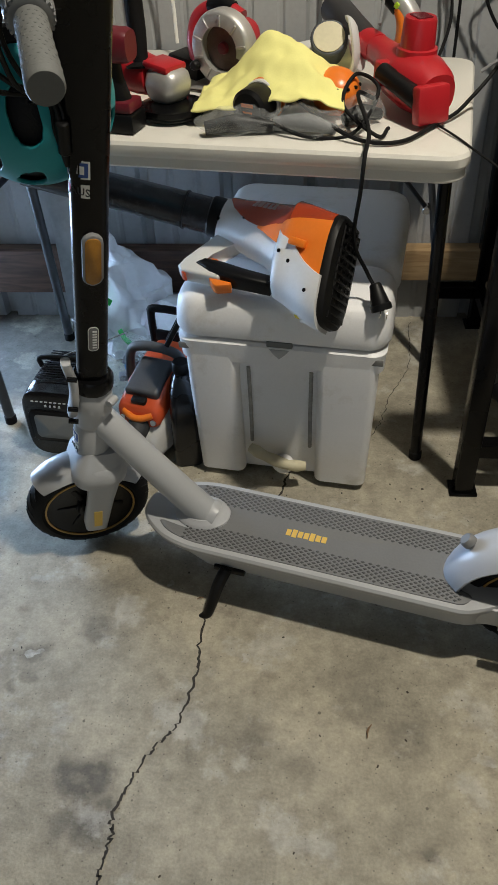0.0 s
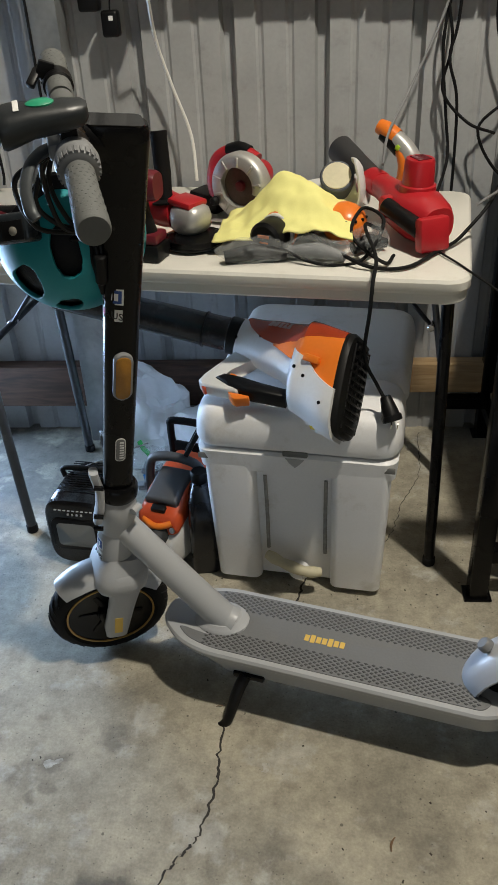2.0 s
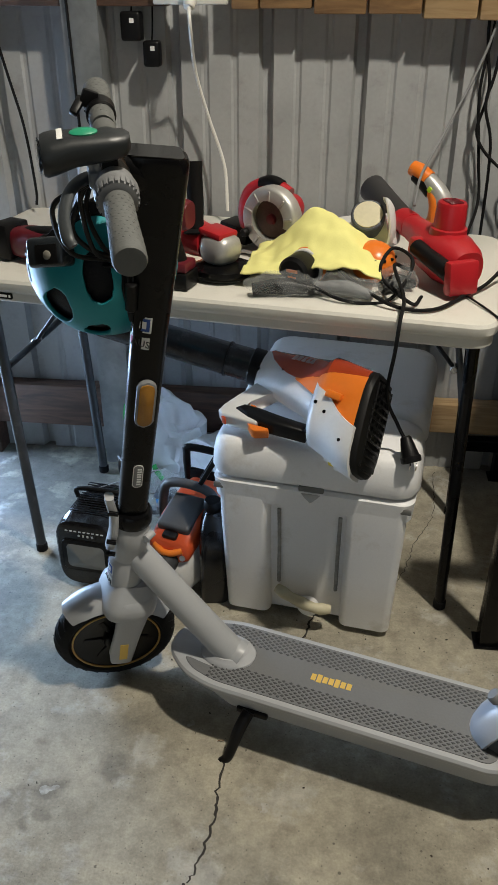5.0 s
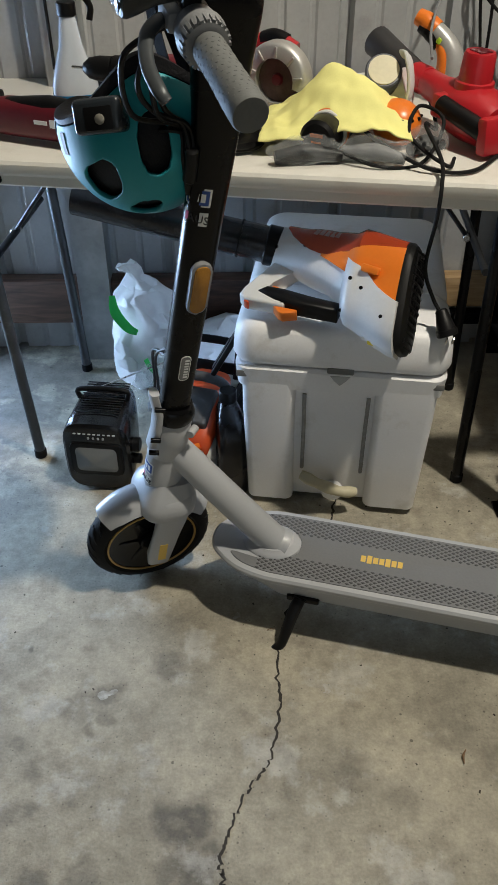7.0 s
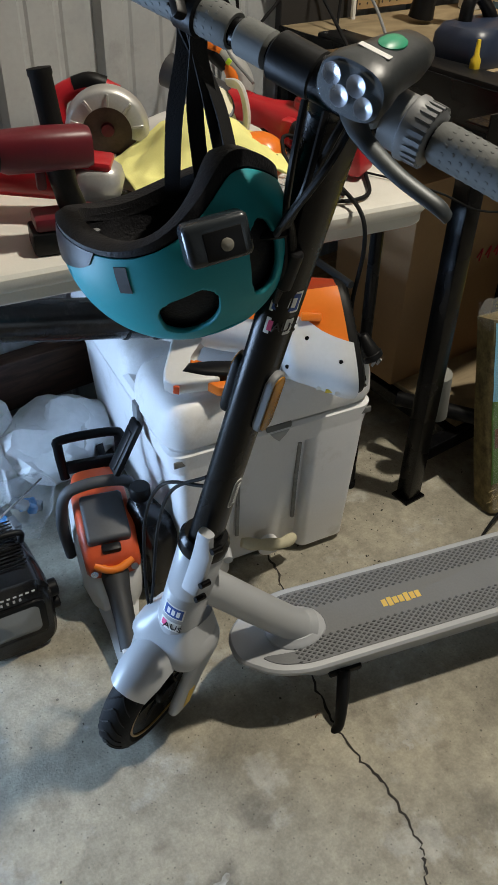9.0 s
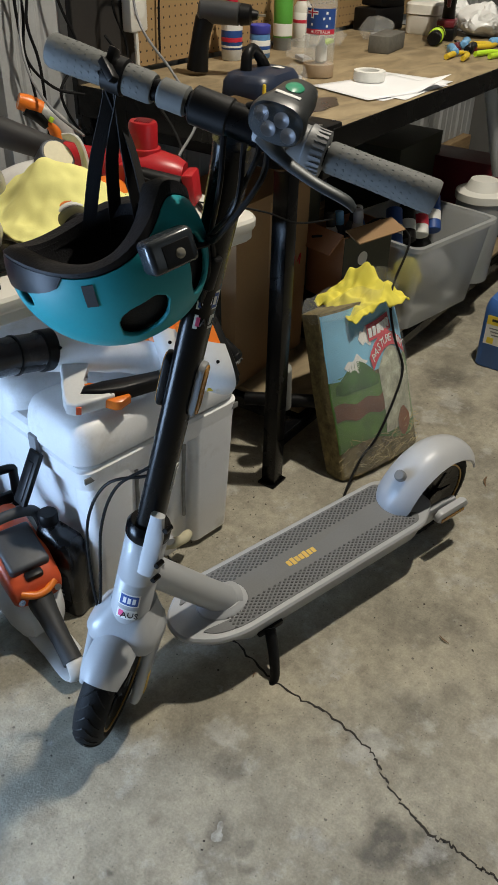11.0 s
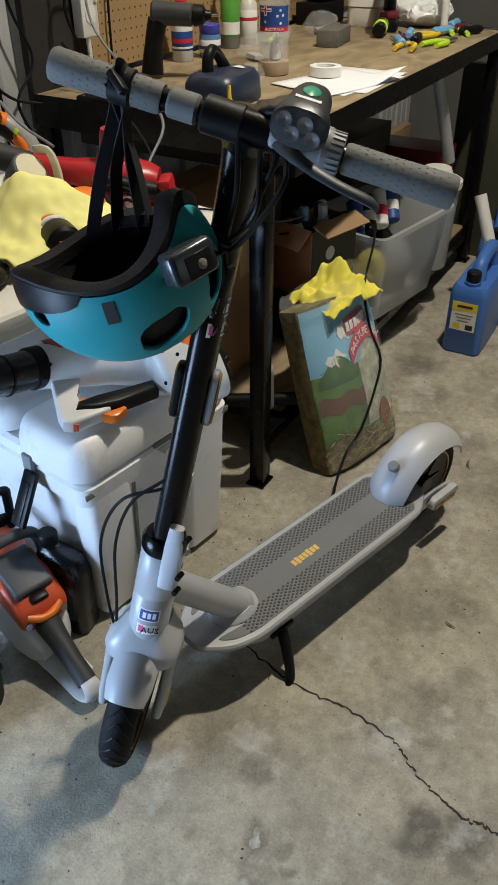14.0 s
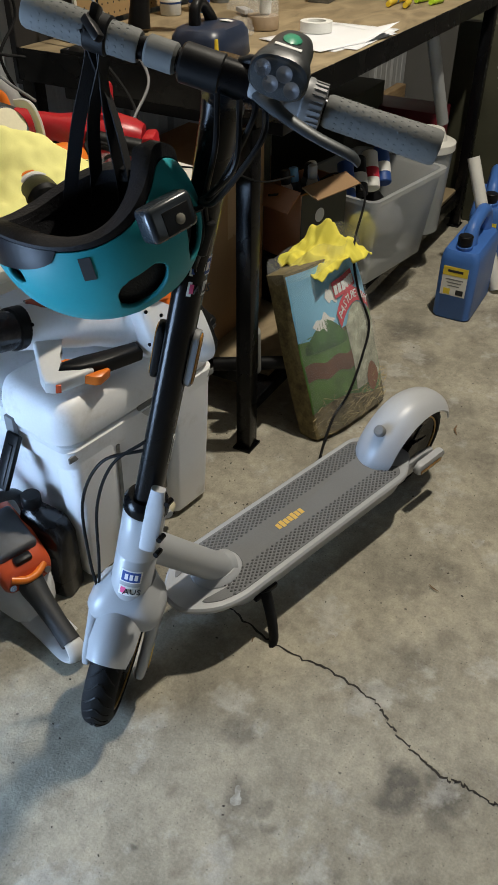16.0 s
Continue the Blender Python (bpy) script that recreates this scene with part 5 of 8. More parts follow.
def bike_light():
    d = (BAR_F - BAR_N).normalized()
    fwd = (SCOOT @ STEER).to_3x3() @ Vector((-1, 0, 0))
    fwd = (fwd - d * fwd.dot(d)).normalized()
    up = d.cross(fwd)
    if up.z < 0:
        up = -up
    side = fwd.cross(up)
    at = BAR_N + d * 0.178 + fwd * 0.030 + up * 0.040
    M = Matrix((fwd, side, up)).transposed().to_4x4()
    M.translation = at
    M = M @ pose(0, 0, 0, 0, 10, 0)
    t = thing("bicycle_light", "dark grey bicycle headlight with a green button on the handlebar", "bicycle light", M)
    secs = []
    for x, hy, hz, cz in ((-0.046, 0.010, 0.008, 0.004), (-0.040, 0.018, 0.013, 0.002), (-0.02, 0.022, 0.016, 0.001), (0.018, 0.024, 0.018, 0.0), (0.040, 0.029, 0.021, -0.003), (0.050, 0.030, 0.021, -0.005), (0.054, 0.028, 0.0195, -0.005)):
        secs.append(superring(x, 0, cz, hy, hz, 2.6, 26, "yz"))
    body = part("body", loft(B(), secs), mat("dark_grey_soft_plastic", (0.016, 0.019, 0.021), 0.4, 0, 0.2), t, angle=50)
    part("button", lathe(B(), [(0.016, 0.0), (0.016, 0.002), (0.012, 0.004), (0, 0.0045)], pose(0.005, 0, 0.0165), 24, 1.0, 0.6), GREEN_BTN, t, "green rubber button")
    part("nameplate", box(B(), (0.0065, 0.027, 0.001), (0.0315, 0.0, 0.0180), (0, 4, 0), 0.0003, 1), LABEL_WHITE, t, "pale nameplate strip")
    part("lens", loft(B(), [superring(x, 0, -0.006, hy, hz, 2.4, 26, "yz") for x, hy, hz in ((0.0535, 0.0275, 0.0185), (0.0580, 0.0265, 0.0175), (0.0600, 0.020, 0.012))]), glass("clear_lens", (0.3, 0.33, 0.35), 0.04, 0.08), t, "clear ribbed lens")
    for i, y in enumerate((-0.016, -0.0055, 0.0055, 0.016)):
        part("reflector_cup", lathe(B(), [(0.002, 0.0), (0.0082, 0.0036), (0.0076, 0.0036), (0.0015, 0.0012)], pose(0.0542, y, -0.005 + (0.006 if i % 2 else -0.006), 0, 90, 0), 14), mat("dim_reflector", (0.28, 0.28, 0.30), 0.3, 1.0), t)
    bm = rod(B(), (-0.024, -0.012, -0.040), (-0.024, 0.012, -0.040), 0.0185, seg=20, bev=0.002)
    box(bm, (0.02, 0.016, 0.03), (-0.020, 0, -0.020), bev=0.003)
    part("bracket", bm, BLACK_PL, t)


bike_light()


# ---- leaf blower on the cooler ----
def frame_from(origin, xdir, up=(0, 0, 1)):
    x = Vector(xdir).normalized()
    z = Vector(up)
    z = (z - x * z.dot(x)).normalized()
    y = z.cross(x)
    m = Matrix((x, y, z)).transposed().to_4x4()
    m.translation = origin
    return m


def leaf_blower():
    M = frame_from((-0.075, 1.815, 0.545), (0.255, -0.145, -0.015), (0.10, -0.30, 0.95))
    t = thing("leaf_blower", "white and orange leaf blower with black tube on the cooler", "leaf blower", M)
    keys = ((-0.03, 0, 0, 0.041, 0.041), (0.02, 0, 0, 0.046, 0.047), (0.10, -0.006, 0.005, 0.050, 0.057), (0.155, -0.018, 0.011, 0.053, 0.066), (0.19, -0.046, 0.024, 0.056, 0.087), (0.285, -0.066, 0.028, 0.057, 0.094), (0.34, -0.066, 0.028, 0.057, 0.094))
    u, w = Vector((0, 0.796, 0.605)), Vector((0, 0.605, -0.796))    # along the flat body, and through it downwards

    def spot(x, deg, grow=0.0):
        """A place on the housing: 90 degrees is its upper edge, 180 its broad upper face."""
        for a, b in zip(keys, keys[1:]):
            if x <= b[0]:
                break
        k = (x - a[0]) / (b[0] - a[0])
        k = k * k * (3 - 2 * k)
        _, cy, cz, ra, rb = [p + (q - p) * k for p, q in zip(a, b)]
        e = 2 / (2.0 + 1.2 * min(1, max(0, x / 0.2)))
        c, sn = math.cos(radians(deg)), math.sin(radians(deg))
        c, sn = math.copysign(abs(c) ** e, c), math.copysign(abs(sn) ** e, sn)
        return Vector((x - 0.02 * sn * max(0, x) / 0.285, cy, cz)) + w * (ra + grow) * c + u * (rb + grow) * sn

    def shell(x0, x1, lo, hi, grow, th=0.007, n=12):
        """A thin cover between two angle limits that change along the body."""
        rows = []
        for i in range(n + 1):
            x = x0 + (x1 - x0) * i / n
            d = [lo(x) + (hi(x) - lo(x)) * q / 14 for q in range(15)]
            rows.append([spot(x, q, grow) for q in d] + [spot(x, q, grow - th) for q in d[::-1]])
        return loft(B(), rows)

    def ramp(*pts):
        def f(x):
            for (a, p), (b, q) in zip(pts, pts[1:]):
                if x <= b:
                    return p + (q - p) * max(0, (x - a) / (b - a))
            return pts[-1][1]
        return f
    bm = loft(B(), [[spot(x, 360 * q / 40) for q in range(40)] for x in (-0.03, -0.01, 0.02, 0.05, 0.08, 0.11, 0.135, 0.155, 0.165, 0.175, 0.185, 0.21, 0.25, 0.285)])
    body = part("body", bm, WHITE_GREY, t, "grey-white plastic housing", angle=50)
    part("cover", shell(0.002, 0.282, ramp((0.0, 100), (0.03, 60), (0.3, 50)), ramp((0.0, 124), (0.02, 152), (0.06, 176), (0.11, 180), (0.28, 136)), 0.003), mat("dark_red_orange_gloss", (0.36, 0.045, 0.012), 0.22, 0, 0.12), t, "glossy dark red-orange top cover")
    part("rear_cover", shell(0.10, 0.284, ramp((0.10, 179), (0.11, 179), (0.284, 136)), ramp((0.10, 180.5), (0.284, 192)), 0.0035), ORANGE, t, "bright orange rear cover")
    for i in range(5):
        p, q = spot(0.075 + i * 0.0125, 138), spot(0.080 + i * 0.0125, 138)
        n = (spot(0.08, 138, 0.01) - spot(0.08, 138)).normalized()
        part("cover_mark", box(B(), (0.008, 0.018, 0.0008), m=Matrix.Translation(p + n * 0.0038) @ n.to_track_quat("Z", "Y").to_matrix().to_4x4()), mat("faint_pale_print", (0.42, 0.30, 0.27), 0.4), body)
    pod = part("battery_pod", shell(0.168, 0.290, ramp((0.168, 176), (0.29, 184)), ramp((0.168, 236), (0.2, 255), (0.29, 276)), 0.011, 0.016), WHITE_GREY, t, "grey-white raised motor housing", angle=45)
    # rear intake: dark plate and two sets of slats
    g = part("intake_grille", loft(B(), [[spot(x, 360 * q / 36, gr) + Vector((0, 0, 0)) for q in range(36)] for x, gr in ((0.283, 0.003), (0.292, 0.004), (0.300, 0.0), (0.304, -0.012))]), mat("grille_black", (0.006, 0.006, 0.006), 0.5, spec=0.2), t, "black slatted air intake")
    mid = spot(0.300, 90).lerp(spot(0.300, 270), 0.5)
    for i in range(13):
        k = -0.92 + i * 1.84 / 12
        half = 0.052 * (1 - abs(k) ** 3) ** (1 / 3.0)
        c = mid + u * 0.090 * k + Vector((0.004 - 0.02 * k, 0, 0))
        part("slat", sweep(B(), [c - w * half + Vector((-0.008, 0, 0)), c - w * half * 0.6 + Vector((0.003, 0, 0)), c + Vector((0.006, 0, 0)), c + w * half * 0.6 + Vector((0.003, 0, 0)), c + w * half + Vector((-0.008, 0, 0))], 0.0024, 6, 4), BLACK_PL, g)
    for i in range(5):
        k = -0.7 + i * 0.35
        part("slat", sweep(B(), [mid + w * 0.052 * k + u * h + Vector((0.004 - 0.22 * h, 0, 0)) for h in (-0.078, 0.0, 0.078)], 0.0024, 6, 4), BLACK_PL, g)
    # loop handle lying towards the cooler's front edge
    def hd(pts):
        return [(0.012 + x * 0.86, -0.030 + (y + 0.04) * 0.84) for x, y in pts]
    strut = hd([(0.060, -0.040), (-0.014, -0.036), (-0.032, -0.160), (-0.030, -0.186), (-0.012, -0.197), (0.076, -0.180), (0.078, -0.170), (0.026, -0.158), (0.012, -0.146), (0.014, -0.118), (0.034, -0.072)])
    frame_ob = part("handle_frame", prism(B(), strut, 0.030, pose(0, 0, -0.030), 0.006, 3), WHITE_GREY, t, "grey-white loop handle", angle=45)
    part("handle_grip", prism(B(), hd([(0.004, -0.163), (0.016, -0.140), (0.060, -0.138), (0.190, -0.120), (0.196, -0.152), (0.100, -0.172), (0.05, -0.173)]), 0.034, pose(0, 0, -0.028), 0.008, 3), BLACK_PL, t, "black rubber grip", angle=45)
    part("trigger", prism(B(), hd([(0.052, -0.182), (0.108, -0.172), (0.112, -0.180), (0.086, -0.198), (0.074, -0.197)]), 0.022, pose(0, 0, -0.028), 0.003), ORANGE, t, "orange trigger")
    part("lock_lever", prism(B(), hd([(0.022, -0.142), (0.020, -0.120), (0.030, -0.126), (0.068, -0.134), (0.066, -0.140)]), 0.020, pose(0, 0, -0.026), 0.003), ORANGE, t, "orange locking lever")
    part("end_stripe", box(B(), (0.010, 0.004, 0.018), (0.007, -0.1625, -0.014), (0, 0, -12), 0.001), RED_ORANGE, frame_ob)
    n = (spot(0.22, 184, 0.01) - spot(0.22, 184)).normalized()
    part("latch_button", box(B(), (0.034, 0.014, 0.012), m=Matrix.Translation(spot(0.226, 178, 0.012)) @ n.to_track_quat("Z", "X").to_matrix().to_4x4() @ pose(0, 0, 0, 0, 0, 90), bev=0.003), ORANGE, t)
    for x, dg, gr in ((0.0, 190, 0), (0.06, 172, 0), (0.125, 178, 0), (0.19, 183, 0.011), (0.265, 200, 0.011), (0.18, 225, 0.011), (0.215, 186, 0.011)):
        n = (spot(x, dg, 0.01) - spot(x, dg)).normalized()
        part("screw", lathe(B(), [(0.0036, -0.002), (0.0036, 0.0008), (0.002, 0.0010)], Matrix.Translation(spot(x, dg, gr)) @ n.to_track_quat("Z", "Y").to_matrix().to_4x4(), 10), BLACK, body)
    for i in range(3):
        n = (spot(0.24, 255, 0.01) - spot(0.24, 255)).normalized()
        part("warning_label", box(B(), (0.012, 0.010, 0.0008), m=Matrix.Translation(spot(0.232 + 0.014 * i, 256, 0.0115)) @ n.to_track_quat("Z", "Y").to_matrix().to_4x4()), (LABEL_WHITE, LABEL_YELLOW, LABEL_WHITE)[i], pod)
    # tube: coupling and nozzle pipe
    inv = M.inverted()
    e0, e1 = inv @ Vector((-0.066, 1.815, 0.545)), inv @ Vector((-0.50, 1.865, 0.628))
    tube = part("nozzle", rod(B(), e0, e1, 0.037, 0.033, 32), mat("scuffed_black_tube", (0.022, 0.022, 0.026), 0.24, 0, 0.4, 14, 120, 0.05, dirt=(0.12, 0.12, 0.13), dirt_amt=0.4), t, "scuffed black plastic blower tube", angle=50)
    dd = (e1 - e0).normalized()
    part("coupling", rod(B(), e0 - dd * 0.03, e0 + dd * 0.05, 0.0405, seg=30, bev=0.003), BLACK_PL, tube)
    part("tube_joint", rod(B(), e0 + dd * 0.10, e0 + dd * 0.104, 0.0385, seg=30), BLACK_PL, tube)


leaf_blower()


# ---- things on the floor beside the cooler ----
def chainsaw():
    M = frame_from((-0.262, 1.785, 0.0), (0.075, 0.29, 0.0))   # x towards the bar end
    t = thing("chainsaw", "orange and grey cordless chainsaw standing on the floor", "chainsaw", M)
    secs = []
    for x, hy, z0, z1 in ((-0.115, 0.030, 0.02, 0.085), (-0.09, 0.050, 0.012, 0.125), (-0.05, 0.060, 0.008, 0.150), (0.05, 0.062, 0.006, 0.165), (0.11, 0.060, 0.006, 0.165), (0.125, 0.054, 0.010, 0.155)):
        secs.append(superring(x, 0, (z0 + z1) / 2, hy, (z1 - z0) / 2, 3.0, 24, "yz"))
    part("body", loft(B(), secs), WHITE_GREY, t, "dusty grey-white body", angle=45)
    secs = []
    for x, hy, z0, z1 in ((-0.098, 0.046, 0.112, 0.150), (-0.090, 0.052, 0.108, 0.166), (-0.03, 0.055, 0.120, 0.196), (0.07, 0.053, 0.140, 0.215), (0.10, 0.046, 0.150, 0.215)):
        secs.append(superring(x, 0, (z0 + z1) / 2, hy, (z1 - z0) / 2, 3.6, 24, "yz"))
    cov = part("top_cover", loft(B(), secs), RED_ORANGE, t, "orange top cover", angle=45)
    part("battery", box(B(), (0.105, 0.082, 0.03), (-0.022, 0, 0.190), (0, -15, 0), 0.008, 3), mat("dark_grey_battery", (0.06, 0.062, 0.066), 0.5, 0, 0.2), t, "dark grey battery")
    part("battery_latch", box(B(), (0.018, 0.036, 0.02), (-0.082, 0, 0.168), (0, -15, 0), 0.004), BLACK_PL, cov)
    bm = sweep(B(), [(-0.094, -0.035, 0.145), (-0.105, -0.012, 0.138), (-0.105, 0.012, 0.138), (-0.094, 0.035, 0.145)], 0.008, 10, 5)
    part("latch_bar", bm, ORANGE, cov, "orange latch bar")
    for y in (-0.038, 0.038):
        part("screw", lathe(B(), [(0.007, 0.0), (0.007, 0.004), (0.003, 0.004)], pose(-0.098, y, 0.128, 0, -75, 0), 12), CHROME, cov)
    bm = sweep(B(), [(-0.09, 0, 0.115), (-0.13, 0, 0.095), (-0.18, 0, 0.072), (-0.225, 0, 0.050)], [0.028, 0.022, 0.019, 0.020], 14, 6)
    part("rear_grip", bm, mat("charcoal_grip", (0.03, 0.032, 0.034), 0.6), t, "charcoal rubber rear handle")
    bm = sweep(B(), [(-0.10, 0, 0.030), (-0.15, 0, 0.016), (-0.215, 0, 0.014), (-0.245, 0, 0.030), (-0.238, 0, 0.052), (-0.215, 0, 0.062)], [0.040, 0.030, 0.026, 0.020, 0.018, 0.016], 14, 6, 0.42)
    part("hand_guard_loop", bm, WHITE_GREY, t, "grey-white rear hand guard")
    part("label", box(B(), (0.06, 0.028, 0.001), (-0.165, -0.02, 0.030), (-20, 6, 0)), LABEL_WHITE, t, "small white warning label")
    bm = sweep(B(), [(0.03, 0.070, 0.06), (0.025, 0.078, 0.15), (0.02, 0.066, 0.225), (0.018, 0.03, 0.247), (0.018, -0.03, 0.247), (0.02, -0.062, 0.225), (0.025, -0.074, 0.15), (0.03, -0.066, 0.07)], 0.0115, 12, 6)
    part("front_handle", bm, mat("grey_rubber_tube", (0.055, 0.058, 0.062), 0.6), t, "grey rubber-coated front handle")
    bm = sweep(B(), [(0.115, -0.055, 0.19), (0.12, -0.060, 0.262), (0.122, -0.050, 0.282), (0.122, 0.050, 0.282), (0.12, 0.060, 0.262), (0.115, 0.055, 0.19)], 0.010, 10, 6, 0.6)
    box(bm, (0.012, 0.10, 0.028), (0.116, 0, 0.215), bev=0.004)
    part("hand_guard", bm, BLACK_PL, t, "black front hand guard")
    part("guide_bar_scabbard", prism(B(), rounded(0.24, 0.075, 0.03), 0.016, pose(0.245, -0.03, 0.075, 90, 0, 0), 0.004), BLACK_PL, t, "black bar cover")


chainsaw()


def oil_bottle():
    t = thing("oil_bottle", "black plastic oil bottle with a screw cap", "bottle", pose(-0.188, 1.735, 0, 0, 0, 12))
    sc = []
    for z, w, d, r, o in ((0.0, 0.060, 0.100, 0.014, 0), (0.006, 0.066, 0.106, 0.016, 0), (0.15, 0.066, 0.106, 0.018, 0), (0.185, 0.060, 0.092, 0.02, 0.004), (0.205, 0.044, 0.056, 0.016, 0.018), (0.215, 0.034, 0.036, 0.0165, 0.024), (0.220, 0.032, 0.032, 0.0155, 0.024)):
        sc.append([(x, y + o, z) for x, y in rounded(w, d, min(r, w / 2 - 0.0005), 5)])
    part("body", loft(B(), sc), mat("gloss_black_bottle", (0.012, 0.012, 0.014), 0.28, 0, 0.3), t, angle=45)
    cap = lathe(B(), [(0.019, 0.216), (0.020, 0.218), (0.020, 0.240), (0.018, 0.243), (0, 0.243)], pose(0, 0.024, 0), 24)
    part("cap", cap, BLACK_PL, t, "ribbed black cap")
    part("label", box(B(), (0.001, 0.07, 0.07), (-0.0335, 0, 0.08)), INK, t, "dark printed label")
    bm = B()
    for i in range(5):
        box(bm, (0.0006, 0.04 - i * 0.004, 0.004), (-0.0345, 0.0, 0.06 + i * 0.011))
    part("label_bars", bm, GREY_PL, t)


oil_bottle()


def little_tv():
    M = pose(-0.485, 1.693, 0, 0, 0, -4)
    t = thing("portable_tv", "small black portable television with grey screen on the floor", "television", M)
    sc = []
    for y, hx, z0, z1 in ((0.0, 0.070, 0.010, 0.175), (0.006, 0.076, 0.004, 0.186), (0.03, 0.077, 0.002, 0.190), (0.11, 0.070, 0.004, 0.196), (0.17, 0.055, 0.014, 0.186), (0.178, 0.048, 0.02, 0.18)):
        sc.append(superring(0, y, (z0 + z1) / 2, hx, (z1 - z0) / 2, 4.2, 36, "xz"))
    part("case", loft(B(), sc), mat("gloss_black_case", (0.008, 0.008, 0.009), 0.20, 0, 0.3, 14, 200, 0.03, dirt=(0.07, 0.07, 0.07), dirt_amt=0.2), t, angle=40)
    part("bezel", prism(B(), rounded(0.118, 0.086, 0.012), 0.006, pose(0, 0.001, 0.095, 90, 0, 0), 0.002), BLACK_PL, t)
    part("screen", loft(B(), [[(x * k, -0.0055 - (1 - k) * 0.02, 0.095 + y * k) for x, y in rounded(0.094, 0.066, 0.012)] for k in (1.0, 0.9, 0.6, 0.2)]), SCREEN, t, "dull grey glass screen")
    bm = B()
    for i in range(9):
        box(bm, (0.006, 0.003, 0.002), (-0.044 + i * 0.011, -0.001, 0.163))
    for i in range(4):
        box(bm, (0.004, 0.003, 0.005), (-0.014 + i * 0.011, -0.001, 0.152))
    part("dial_bars", bm, GREY_PL, t, "pale tuning scale marks")
    for i in range(14):
        part("vent_slat", box(B(), (0.10, 0.0035, 0.002), (0, 0.04 + i * 0.009, 0.1945), bev=0.0005, seg=1), BLACK_PL, t)
    for z in (0.115, 0.075):
        part("knob", rod(B(), (0.074, 0.035, z), (0.092, 0.035, z), 0.017 if z > 0.1 else 0.012, seg=20, bev=0.002), BLACK_PL, t)
    part("antenna", rod(B(), (-0.03, 0.12, 0.198), (0.13, 0.20, 0.235), 0.002, seg=8), CHROME, t, "thin chrome antenna")
    part("carry_bar", sweep(B(), [(-0.055, 0.10, 0.19), (-0.05, 0.10, 0.214), (0.05, 0.10, 0.214), (0.055, 0.10, 0.19)], 0.006, 10, 5), BLACK_PL, t)


little_tv()


def crumple(bm, amp, freq, seed, keep_floor=True):
    for v in bm.verts:
        n = noise.noise_vector(v.co * freq + Vector((seed, seed * 1.7, 0))) * amp + noise.noise_vector(v.co * freq * 2.7 + Vector((0, seed, 3))) * amp * 0.45
        v.co += n
        if keep_floor and v.co.z < 0.002:
            v.co.z = 0.002
    return bm


def blob(size, at, sub=4):
    t = bmesh.new()
    bmesh.ops.create_icosphere(t, subdivisions=sub, radius=1.0)
    for v in t.verts:
        v.co = Vector((v.co.x * size[0] + at[0], v.co.y * size[1] + at[1], v.co.z * size[2] + at[2]))
    return t


def bags():
    t = thing("shopping_bag", "crumpled white plastic shopping bag with green print", "plastic bag", pose(-0.40, 2.19, 0))
    bm = B()
    secs = []
    for z, a, b, ox in ((0.0, 0.12, 0.085, 0.0), (0.02, 0.135, 0.095, 0.0), (0.10, 0.125, 0.085, 0.0), (0.18, 0.10, 0.06, -0.015), (0.24, 0.07, 0.035, -0.035), (0.30, 0.045, 0.022, -0.05), (0.34, 0.035, 0.012, -0.06)):
        secs.append(superring(ox, 0, z, a, b, 2.2, 40))
    ring_faces(bm, [[bm.verts.new(p) for p in s] for s in secs])
    bmesh.ops.subdivide_edges(bm, edges=bm.edges[:], cuts=2, use_grid_fill=True)
    crumple(bm, 0.030, 14, 2.0)
    part("bag", bm, BAG_WHITE, t, angle=25)
    bm = sweep(B(), [(-0.115, -0.035, 0.26), (-0.105, -0.06, 0.225), (-0.075, -0.075, 0.19), (-0.05, -0.075, 0.175)], [0.008, 0.014, 0.013, 0.008], 10, 6, 0.25)
    part("green_tag", bm, GREEN_PRINT, t, "bright green printed strip")
    part("green_mark", sweep(B(), [(-0.03, -0.10, 0.11), (-0.02, -0.105, 0.09), (-0.005, -0.105, 0.07)], 0.008, 8, 4, 0.25), GREEN_PRINT, t)
    t = thing("shopping_bag", "crumpled white plastic bag, lying full against the wall", "plastic bag", pose(-0.22, 2.15, 0))
    bm = join(B(), blob((0.14, 0.10, 0.10), (0, 0, 0.098)))
    crumple(bm, 0.03, 11, 5.0)
    part("bag", bm, BAG_WHITE, t, angle=25)
    t = thing("clear_bag", "clear plastic bag with dark bits inside", "plastic bag", pose(-0.37, 2.02, 0))
    bm = join(B(), blob((0.085, 0.07, 0.06), (0, 0, 0.058)))
    crumple(bm, 0.028, 16, 8.0)
    part("bag", bm, CLEAR, t, angle=20)
    for i in range(9):
        rnd = random.Random(i)
        part("content", box(B(), (0.04, 0.02, 0.02), (rnd.uniform(-0.05, 0.05), rnd.uniform(-0.04, 0.04), rnd.uniform(0.015, 0.06)), (rnd.uniform(0, 90), 0, rnd.uniform(0, 180)), 0.004), BLUE_SPRAY if i % 3 == 0 else GREY_MID, t)


bags()


# ---- tools on the table ----
TT = TTOP


